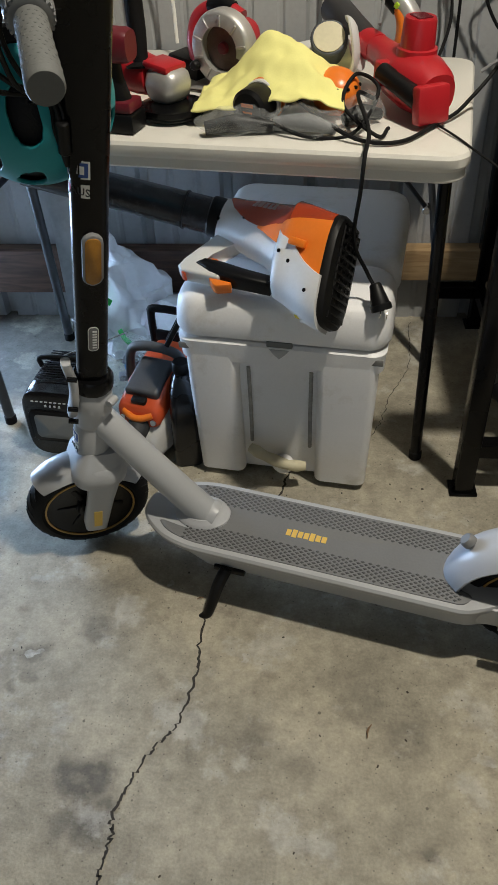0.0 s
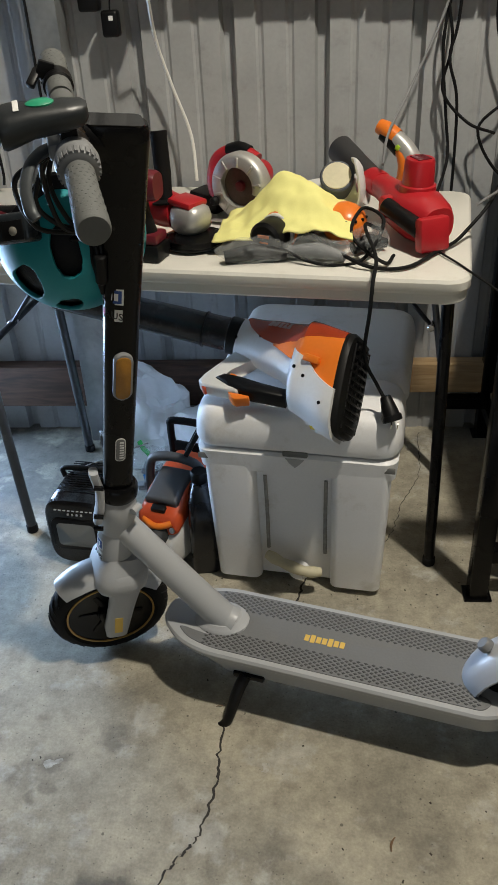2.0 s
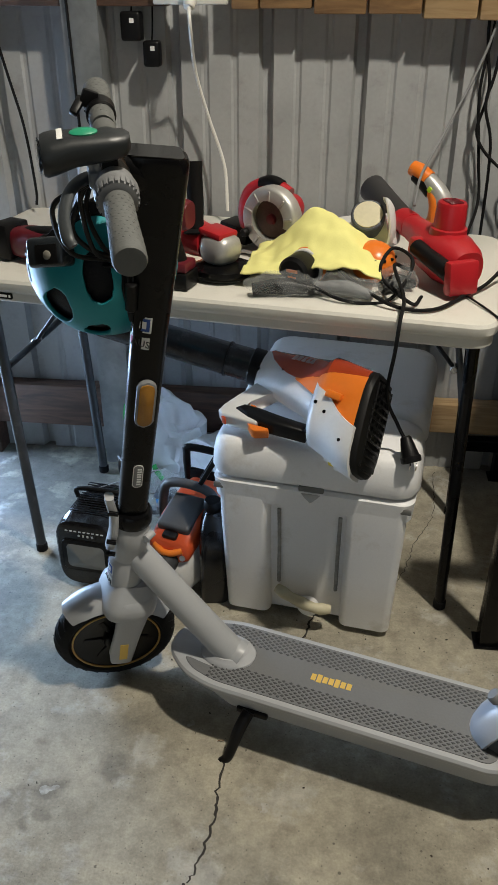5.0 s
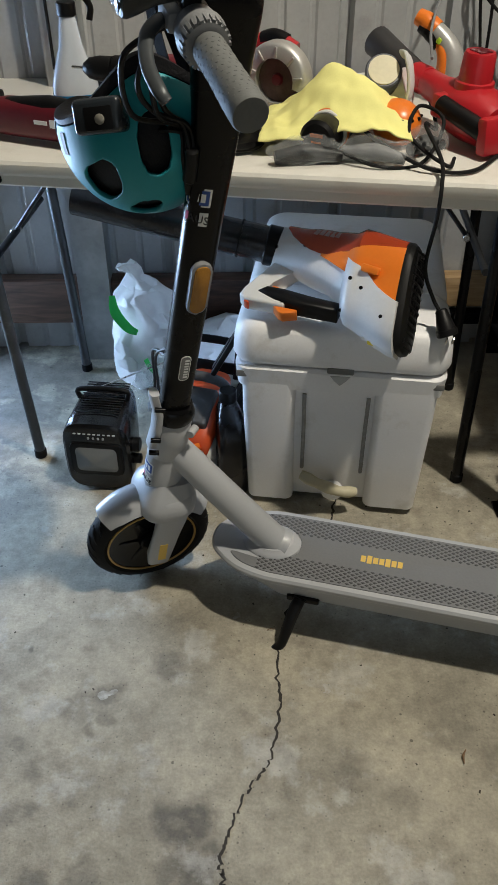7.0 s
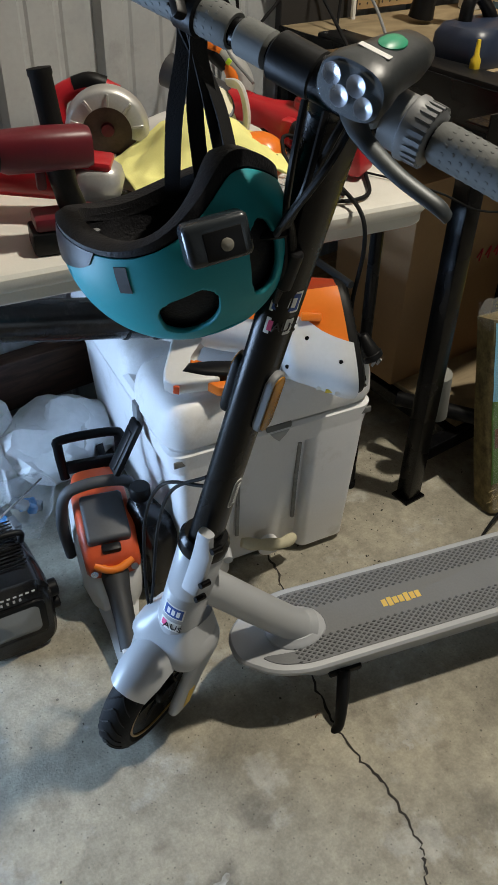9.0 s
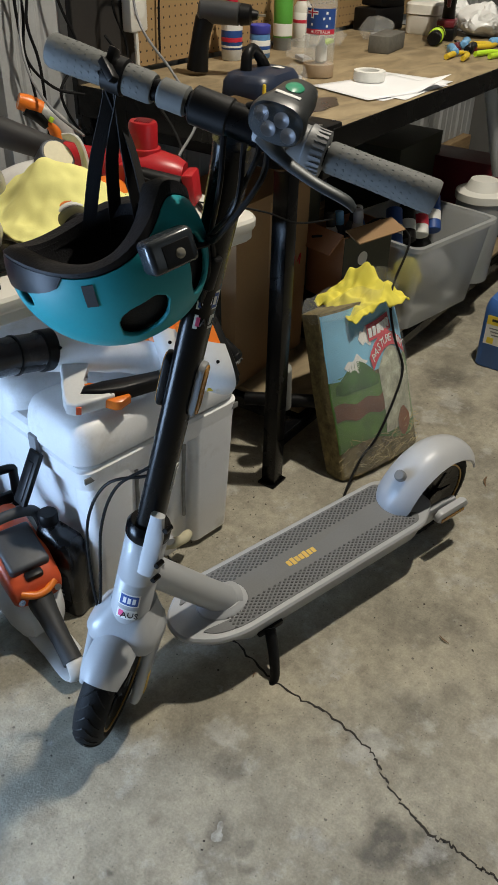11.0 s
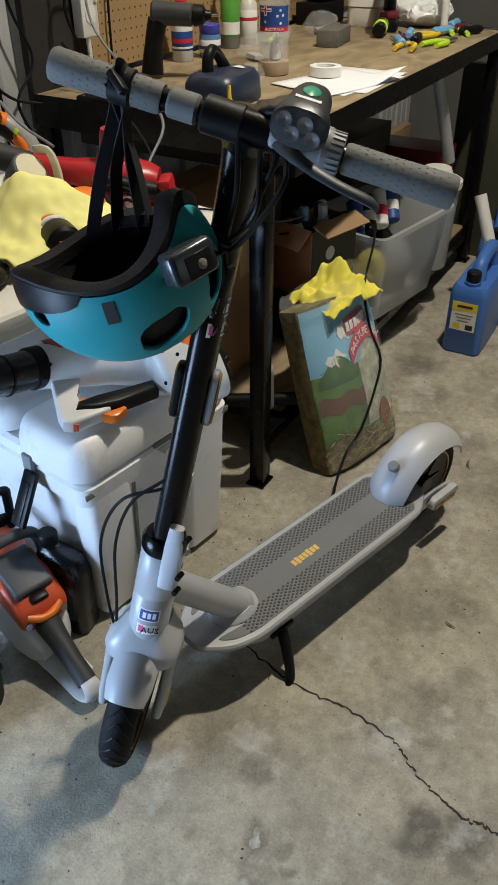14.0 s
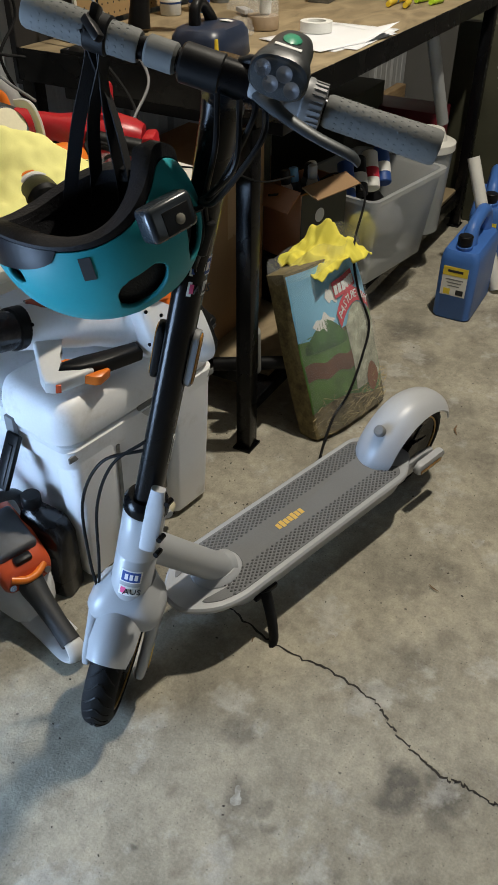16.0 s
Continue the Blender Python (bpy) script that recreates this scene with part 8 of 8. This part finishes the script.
def under_bench():
    SZ = 0.1495
    t = thing("cardboard_carton", "tall plain brown cardboard carton on the lower shelf", "carton", pose(0.705, 2.00, SZ, 0, 0, 3))
    part("carton", box(B(), (0.34, 0.24, 0.50), (0, 0, 0.25), bev=0.004), CARD, t)
    part("flap", box(B(), (0.335, 0.12, 0.004), (0, -0.06, 0.503), (3, 0, 0)), CARD, t)
    part("tape", box(B(), (0.05, 0.001, 0.20), (0.0, -0.1206, 0.38)), mat("tan_tape", (0.40, 0.26, 0.13), 0.3), t)
    bm = B()
    for i in range(3):
        sweep(bm, [(0.06 + i * 0.03, -0.1212, 0.28), (0.075 + i * 0.03, -0.1212, 0.30), (0.07 + i * 0.03, -0.1212, 0.27)], 0.0018, 6, 5)
    part("print_mark", bm, INK_RED, t, "red printed handling marks")
    # black printed box with odds and ends
    t = thing("storage_crate", "dark plastic crate under the printed carton", "crate", pose(1.015, 1.845, SZ, 0, 0, -9))
    part("crate", box(B(), (0.22, 0.18, 0.148), (0, 0, 0.074), bev=0.006), BLACK_PL, t)
    part("crate_lip", box(B(), (0.23, 0.19, 0.012), (0, 0, 0.142), bev=0.004), BLACK_PL, t)
    CP = pose(1.02, 1.835, SZ + 0.150, 0, 0, -11)
    t = thing("printed_carton", "open black printed carton with raw brown sides", "carton", CP)
    open_box(t, 0.20, 0.14, 0.20, 0.005, CARD_RAW)
    fr = part("printed_front", box(B(), (0.198, 0.002, 0.197), (0, -0.0715, 0.099)), CARD_BLACK, t, "black printed face with pale lettering")
    writing("lettering", "8 CYLINDER", 0.022, pose(0.0, -0.0730, 0.048, 90, 0, 0), LABEL_YELLOW, fr, 0.85)
    writing("lettering", "JUMP STARTER", 0.022, pose(0.0, -0.0730, 0.022, 90, 0, 0), LABEL_WHITE, fr, 0.85)
    part("round_mark", lathe(B(), [(0.016, 0), (0.020, 0.0004), (0.020, 0.0012), (0.016, 0.0012)], pose(-0.02, -0.0725, 0.125, 90, 0, 0), 24), LABEL_WHITE, fr)
    part("flap", box(B(), (0.19, 0.06, 0.004), (0.0, -0.094, 0.208), (20, 0, 0)), CARD, t)
    part("flap", box(B(), (0.07, 0.135, 0.004), (-0.128, 0.0, 0.185), (0, -40, 0)), CARD_RAW, t)
    rnd = random.Random(4)
    for i in range(5):
        c = thing("spray_can", "spray can standing in the printed carton", "can", CP @ pose(-0.062 + 0.031 * i, rnd.uniform(-0.02, 0.03), 0.008, rnd.uniform(-8, 8), rnd.uniform(-10, 10), 0), "cans in the carton")
        part("can", lathe(B(), [(0.016, 0.0), (0.018, 0.003), (0.018, 0.185), (0.013, 0.198)], I4, 18), (LABEL_WHITE, NAVY, GREY_MID, LABEL_WHITE, INK_BLUE)[i], c)
        part("cap", lathe(B(), [(0.013, 0.198), (0.014, 0.20), (0.014, 0.232), (0.011, 0.236), (0, 0.236)], I4, 18), (INK, BLUE_TOOL, INK, GREY_PL, LABEL_WHITE)[i], c)
    # milky storage tub
    M = pose(1.36, 1.80, SZ, 0, 0, -7)
    t = thing("storage_tub", "milky clear plastic storage tub full of oddments", "storage tub", M)
    bm = B()
    sc = []
    for z, g in ((0.0, 0.03), (0.004, 0.026), (0.27, 0.0), (0.272, -0.012), (0.285, -0.012), (0.285, 0.002), (0.27, 0.006), (0.008, 0.032)):
        sc.append([(x, y, z) for x, y in rounded(0.42 - 2 * g, 0.32 - 2 * g, 0.03)])
    part("tub", loft(bm, sc), BIN_CLEAR, t, angle=40)
    for x in (-0.216, 0.216):
        part("lug", box(B(), (0.014, 0.09, 0.022), (x, 0, 0.262), bev=0.004), BIN_CLEAR, t)
    for i, (x, y, z, s, mt, lab) in enumerate(((-0.10, -0.06, 0.13, (0.055, 0.05, 0.07), YELLOW_CLOTH2, "yellow cloth bundle"), (0.06, -0.05, 0.10, (0.08, 0.06, 0.08), GREY_PL, "pale oddments"), (0.10, 0.05, 0.12, (0.06, 0.06, 0.09), BLACK_PL, "dark oddments"), (-0.05, 0.06, 0.10, (0.09, 0.06, 0.08), NAVY, "dark bag"))):
        o = thing("oddment", lab + " inside the storage tub", "oddment", M)
        bm = join(B(), blob(s, (x, y, z), 3))
        crumple(bm, 0.012, 18, i + 1.0, False)
        part("lump", bm, mt, o, angle=60)
    for i in range(4):
        o = thing("aerosol_can", "blue and white aerosol can lying in the storage tub", "can", M, "cans in the tub")
        part("can", rod(B(), (-0.10 + i * 0.07, 0.0, 0.22), (-0.04 + i * 0.07, 0.06, 0.31), 0.026, seg=20, bev=0.003), (INK_BLUE, BLACK_PL, LABEL_WHITE, INK_BLUE)[i], o)
        part("band", rod(B(), (-0.084 + i * 0.07, 0.016, 0.244), (-0.068 + i * 0.07, 0.032, 0.268), 0.0268, seg=20), LABEL_WHITE if i != 2 else INK_RED, o)
    # bucket with white lid
    t = thing("plastic_bucket", "clear bucket of green cord with a white lid", "bucket", pose(1.70, 1.735, SZ))
    part("bucket", lathe(B(), [(0.066, 0.0), (0.070, 0.003), (0.084, 0.29), (0.081, 0.29), (0.068, 0.006), (0, 0.006)], I4, 30), BIN_CLEAR, t)
    part("lid", lathe(B(), [(0.088, 0.285), (0.090, 0.287), (0.090, 0.31), (0.082, 0.315), (0.06, 0.318), (0.045, 0.35), (0.0, 0.352)], I4, 30), WHITE_SW, t)
    bm = B()
    for i in range(9):
        sweep(bm, [(0.05 * math.cos(k * 1.3 + i), 0.05 * math.sin(k * 1.3 + i), 0.02 + i * 0.025) for k in range(6)], 0.008, 8, 5)
    part("green_cord", bm, mat("dark_green_cord", (0.02, 0.16, 0.05), 0.6), t)
    t = thing("pipe_offcut", "grey plastic pipe slanting down from under the bench top", "pipe", I4)
    part("pipe", rod(B(), (1.70, 1.78, 0.80), (1.82, 1.74, 0.49), 0.020, seg=18), mat("dull_grey_pipe", (0.33, 0.34, 0.34), 0.5), t)
    # dark boxes deep under the bench
    for i, (x, y, w, d, h, mt, lab) in enumerate(((1.06, 2.16, 0.26, 0.22, 0.40, CARD_BLACK, "dark printed carton on the lower shelf"), (1.75, 2.15, 0.36, 0.28, 0.42, CARD_BLACK, "dark carton deep on the lower shelf"), (1.98, 1.95, 0.16, 0.3, 0.34, RED_DARK, "dark red case on the lower shelf"))):
        t = thing("carton", lab, "carton", pose(x, y, SZ, 0, 0, 4))
        part("carton", box(B(), (w, d, h), (0, 0, h / 2), bev=0.004), mt, t)
    t = thing("tool_carton", "black printed tool carton beside the bench", "carton", pose(2.42, 1.72, 0, 0, 0, 4))
    part("carton", box(B(), (0.36, 0.34, 0.74), (0, 0, 0.37), bev=0.004), CARD_BLACK, t)
    for i in range(5):
        part("print_bar", box(B(), (0.002, 0.12 - 0.015 * i, 0.012), (-0.181, -0.06, 0.60 - i * 0.035)), GREY_PL, t)
    part("round_mark", lathe(B(), [(0.03, 0), (0.034, 0.001), (0.034, 0.002), (0.03, 0.002)], pose(-0.181, -0.06, 0.68, 0, -90, 0), 22), RED_DARK, t)
    # blue jerrycans
    for k, (x, y, r, lab) in enumerate(((1.52, 1.475, 4, "blue plastic jerrycan with a black cap and yellow label"), (1.93, 1.55, 14, "second blue plastic jerrycan on the floor"))):
        t = thing("jerrycan", lab, "jerrycan", pose(x, y, 0, 0, 0, r), "blue jerrycans")
        sc = []
        for z, w, d in ((0.0, 0.26, 0.118), (0.006, 0.27, 0.126), (0.20, 0.27, 0.126), (0.225, 0.262, 0.118), (0.235, 0.25, 0.105)):
            sc.append([(q, p, z) for q, p in rounded(w, d, 0.024, 5)])
        part("body", loft(B(), sc), BLUE_JERRY, t, angle=40)
        bm = sweep(B(), [(-0.045, 0, 0.225), (-0.035, 0, 0.262), (-0.01, 0, 0.285), (0.07, 0, 0.300), (0.11, 0, 0.285), (0.115, 0, 0.225)], [0.030, 0.024, 0.021, 0.022, 0.026, 0.032], 14, 6)
        part("handle", bm, BLUE_JERRY, t)
        part("neck", rod(B(), (-0.095, 0, 0.23), (-0.098, 0, 0.25), 0.026, seg=22, bev=0.002), BLUE_JERRY, t)
        part("cap", lathe(B(), [(0.022, 0.0), (0.0235, 0.002), (0.0235, 0.028), (0.021, 0.031), (0, 0.031)], pose(-0.098, 0, 0.249), 24), BLACK_PL, t, "black screw cap")
        lb = part("label", box(B(), (0.0012, 0.082, 0.098), (-0.1358, 0.004, 0.135)), LABEL_WHITE, t, "white and yellow printed label")
        part("label_head", box(B(), (0.0012, 0.082, 0.030), (-0.1364, 0.004, 0.170)), LABEL_YELLOW, lb)
        part("label_bar", box(B(), (0.0012, 0.050, 0.008), (-0.1371, 0.004, 0.171)), INK, lb)
        for j in range(3):
            part("label_line", box(B(), (0.0012, 0.058 - 0.01 * j, 0.004), (-0.1364, 0.004, 0.142 - j * 0.011)), GREY_MID, lb)
        part("label_code", box(B(), (0.0012, 0.024, 0.018), (-0.1364, -0.018, 0.100)), INK, lb)
        part("label_seal", box(B(), (0.0012, 0.022, 0.020), (-0.1364, 0.024, 0.100)), LABEL_YELLOW, lb)
    t = thing("pvc_pipe", "white plastic pipe leaning beside the jerrycan", "pipe", I4)
    part("pipe", rod(B(), (1.665, 1.40, 0.012), (1.735, 1.585, 0.42), 0.021, seg=20), WHITE_SW, t)


under_bench()


def hay_bag():
    # stands leaning back; x along its face
    M = frame_from((0.700, 1.478, 0.0), (0.335, -0.062, 0.0), (0.0, 0.34, 0.94))
    t = thing("hay_bag", "printed plastic bag of hay, open at the top", "bag", M)
    W2, HT = 0.152, 0.445
    def face(u, v):
        """u across from -1 to 1, v up from 0 to 1; gives the front surface."""
        bulge = 0.050 * (1 - abs(u) ** 3) * (0.55 + 0.45 * math.sin(math.pi * min(1, v * 1.15)))
        w = W2 * (1.0 - 0.05 * v + 0.03 * math.sin(5 * v))
        wob = 0.006 * noise.noise(Vector((u * 3, v * 5, 1.3)))
        return Vector((u * w, -bulge + wob, v * HT + 0.008))
    def patch(u0, u1, v0, v1, out, n=14, shape=None):
        bm = B()
        g = {}
        for i in range(n + 1):
            for j in range(n + 1):
                a, b = i / n, j / n
                u, v = u0 + (u1 - u0) * a, v0 + (v1 - v0) * b
                if shape:
                    u, v = shape(a, b)
                p = face(u, v)
                g[i, j] = bm.verts.new(p + Vector((0, -out, 0)))
        for i in range(n):
            for j in range(n):
                bm.faces.new((g[i, j], g[i + 1, j], g[i + 1, j + 1], g[i, j + 1]))
        return bm
    # body with hay showing through at the foot and sides
    bm = B()
    rings = []
    for j in range(15):
        v = j / 14
        front = [face(-1 + 2 * i / 16, v) for i in range(17)]
        back = [Vector((p.x, 0.055 + 0.045 * (1 - (p.x / W2) ** 2) * (1 - v * 0.7), p.z)) for p in front[::-1]]
        rings.append([bm.verts.new(p) for p in front + back])
    ring_faces(bm, rings)
    body = part("bag_body", bm, HAY, t, "hay showing through clear film", angle=60)
    wrap = lambda nm, mt, *a, **k: part(nm, patch(*a, **k), mt, body, angle=180)
    wrap("sky_print", SKYBLUE, -0.98, 0.98, 0.60, 0.985, 0.0015)
    wrap("field_print", PADDOCK, -0.98, 0.98, 0.16, 0.60, 0.0015, shape=lambda a, b: (-0.98 + 1.96 * a, 0.16 + 0.05 * math.sin(6 * a) + b * (0.44 + 0.03 * math.sin(9 * a) - 0.05 * math.sin(6 * a))))
    wrap("earth_print", EARTH, -0.9, 0.1, 0.38, 0.48, 0.003, shape=lambda a, b: (-0.95 + 1.0 * a, 0.36 + 0.10 * b + 0.012 * math.sin(14 * a)))
    wrap("cloud_print", LABEL_WHITE, -0.9, -0.45, 0.66, 0.72, 0.003, shape=lambda a, b: (-0.75 + 0.5 * a, 0.67 + (b - 0.5) * 0.09 * math.sin(math.pi * a) * (1 + 0.4 * math.sin(13 * a))))
    wrap("cloud_print", LABEL_WHITE, -0.9, -0.45, 0.66, 0.72, 0.003, shape=lambda a, b: (-0.35 + 0.4 * a, 0.80 + (b - 0.5) * 0.10 * math.sin(math.pi * a) * (1 + 0.4 * math.sin(11 * a))))
    wrap("tree_print", mat("dark_leaf_print", (0.045, 0.14, 0.02), 0.4, 0, 0.5, 20), -0.9, -0.3, 0.5, 0.62, 0.003, shape=lambda a, b: (-0.5 + (a - 0.5) * 0.8, 0.52 + b * 0.12 * (0.4 + math.sin(math.pi * a))))
    wrap("clear_window", mat("pale_hay_film", (0.46, 0.47, 0.36), 0.25, 0, 0.45, 34, 140, 0.4), 0.0, 0.7, 0.22, 0.66, 0.004, shape=lambda a, b: (-0.06 + 0.78 * a, 0.20 + b * (0.34 + 0.16 * math.sin(math.pi * (0.12 + 0.76 * a)))))
    wrap("ribbon", INK_RED, 0, 1, 0, 1, 0.006, shape=lambda a, b: (-0.20 + 1.04 * a, 0.555 + 0.15 * math.sin(math.pi * (0.1 + 0.8 * a)) + b * 0.085))
    wrap("name_panel", INK_RED, 0, 1, 0, 1, 0.0065, shape=lambda a, b: (-0.10 + 0.66 * a, 0.765 + 0.025 * a + b * 0.095))
    bm = B()
    for i in range(6):
        p = face(-0.04 + 0.10 * i, 0.812 + 0.004 * i)
        box(bm, (0.012, 0.001, 0.024), (p.x, p.y - 0.0085, p.z))
    part("name_bars", bm, INK_WHITE, body, "white bars on a red panel")
    for i, ch in enumerate("PASTURE HAY"):
        if ch == " ":
            continue
        a = 0.08 + 0.84 * i / 10
        u, v = -0.20 + 1.04 * a, 0.597 + 0.15 * math.sin(math.pi * (0.1 + 0.8 * a))
        p = face(u, v)
        writing("letter", ch, 0.030, pose(p.x, p.y - 0.0078, p.z, 90, 18 * math.cos(math.pi * (0.1 + 0.8 * a)) * -1, 0), INK_WHITE, body, 0.8)
    wrap("brown_shape", mat("rust_print", (0.22, 0.07, 0.02), 0.4, 0, 0.3), 0, 1, 0, 1, 0.006, shape=lambda a, b: (0.42 + (a - 0.5) * 0.34, 0.22 + (b - 0.5) * 0.19 * math.sin(math.pi * (0.08 + 0.84 * a))))
    wrap("clear_film", CLEAR, -0.99, 0.99, 0.02, 0.99, 0.010)
    # open film collar
    bm = B()
    prev = None
    for i in range(49):
        a = 2 * math.pi * i / 48
        c, s = math.cos(a), math.sin(a)
        r1 = Vector((W2 * c, 0.01 + 0.058 * s, HT * 0.97))
        r2 = Vector((W2 * 1.05 * c, 0.015 + 0.075 * s, HT * (1.09 + 0.07 * noise.noise(Vector((c * 2.2, s * 2.2, 0.4))))))
        row = [bm.verts.new(r1), bm.verts.new(r1.lerp(r2, 0.5) + Vector((0, 0.01 * math.sin(5 * a), 0))), bm.verts.new(r2)]
        if prev:
            for k in range(2):
                bm.faces.new((prev[k], row[k], row[k + 1], prev[k + 1]))
        prev = row
    part("film_collar", bm, CLEAR, t, "open clear film mouth", angle=180)
    # loose straws
    bm = B()
    rnd = random.Random(21)
    for i in range(160):
        p = face(rnd.uniform(-1, 1), rnd.uniform(0, 0.22)) + Vector((0, -0.002, 0))
        q = p + Vector((rnd.uniform(-0.03, 0.03), rnd.uniform(-0.004, 0.002), rnd.uniform(-0.012, 0.018)))
        q.z = max(q.z, 0.004)
        sweep(bm, [p, (p + q) / 2 + Vector((0, -0.003, 0.002)), q], 0.0008, 4, 1)
    tagged(part("straw", bm, mat("straw", (0.45, 0.36, 0.17), 0.7, 0, 0.3), t, "loose straw ends"), kind="stuff")
    top = M @ Vector((0.03, 0.012, HT * 1.0))
    cloth("yellow_cloth", "bright yellow cloth stuffed into the mouth of the hay bag", (top.x, top.y - 0.005, top.z - 0.015), 0.20, 0.15, 52, 40, lambda u, v: 0.02 + 0.075 * math.exp(-((u - 0.08) / 0.30) ** 2 - ((v - 0.1) / 0.46) ** 2), YELLOW_CLOTH2, -12, 6.1, 0.026)
    c = thing("charger_cord", "black cord running from the shelf over the bag to the floor", "cord", I4)
    F = lambda u, v, o=0.012: M @ (face(u, v) + Vector((0, -o, 0)))
    part("cable", sweep(B(), [(0.86, 1.86, 0.50), (1.02, 1.84, 0.47), (1.12, 1.79, 0.50), (1.13, 1.70, 0.46), F(0.66, 1.0, 0.02), F(0.55, 0.75), F(0.5, 0.55), F(0.15, 0.40), F(-0.35, 0.22), F(-0.72, 0.10), (0.46, 1.45, 0.02), (0.44, 1.40, 0.004), (0.38, 1.42, 0.004), (0.33, 1.47, 0.004)], 0.0034, 8, 8), RUBBER, c)
    # grey handle of a tool poking out beside the bag
    g = thing("garden_tool", "grey rounded tool handle under the bench", "hand tool", I4)
    part("handle", rod(B(), (0.53, 1.70, 0.165), (0.50, 1.69, 0.31), 0.024, 0.027, 20, 0.010), mat("dusty_grey_plastic", (0.30, 0.30, 0.27), 0.6), g)
    part("stem", rod(B(), (0.50, 1.80, 0.17), (0.60, 1.62, 0.185), 0.018, seg=16), BLACK_PL, g)


hay_bag()


def debris():
    rnd = random.Random(77)
    bm = B()
    for i in range(260):
        x, y = rnd.gauss(0.15, 0.35), rnd.gauss(1.55, 0.16)
        if rnd.random() < 0.35:
            x, y = rnd.uniform(-0.6, 1.2), rnd.uniform(0.7, 1.9)
        s = rnd.uniform(0.0008, 0.0027)
        box(bm, (s * rnd.uniform(0.7, 2.2), s, s * 0.6), (x, y, s * 0.3), (0, 0, rnd.uniform(0, 180)))
    tagged(part("floor_grit", bm, mat("dark_grit", (0.045, 0.036, 0.026), 0.9, 0, 0.4), None, "dark grit and crumbs scattered on the concrete"), "dark grit and crumbs scattered on the concrete floor", "debris", "", "stuff")
    for x, y, r, l in ((0.803, 1.215, 20, 0.045), (0.235, 1.05, 75, 0.026), (-0.09, 1.30, 10, 0.013)):
        t = thing("dry_leaf", "small curled brown leaf on the floor", "leaf", pose(x, y, 0.001, 0, 0, r), "leaves on the floor")
        part("leaf", sweep(B(), [(-l / 2, 0, 0.002), (0, l * 0.12, 0.004), (l / 2, 0, 0.003)], [0.0008, l * 0.08, 0.0008], 8, 5, 0.3), mat("dry_leaf_brown", (0.17, 0.10, 0.05), 0.8, 0, 0.3), t)


debris()
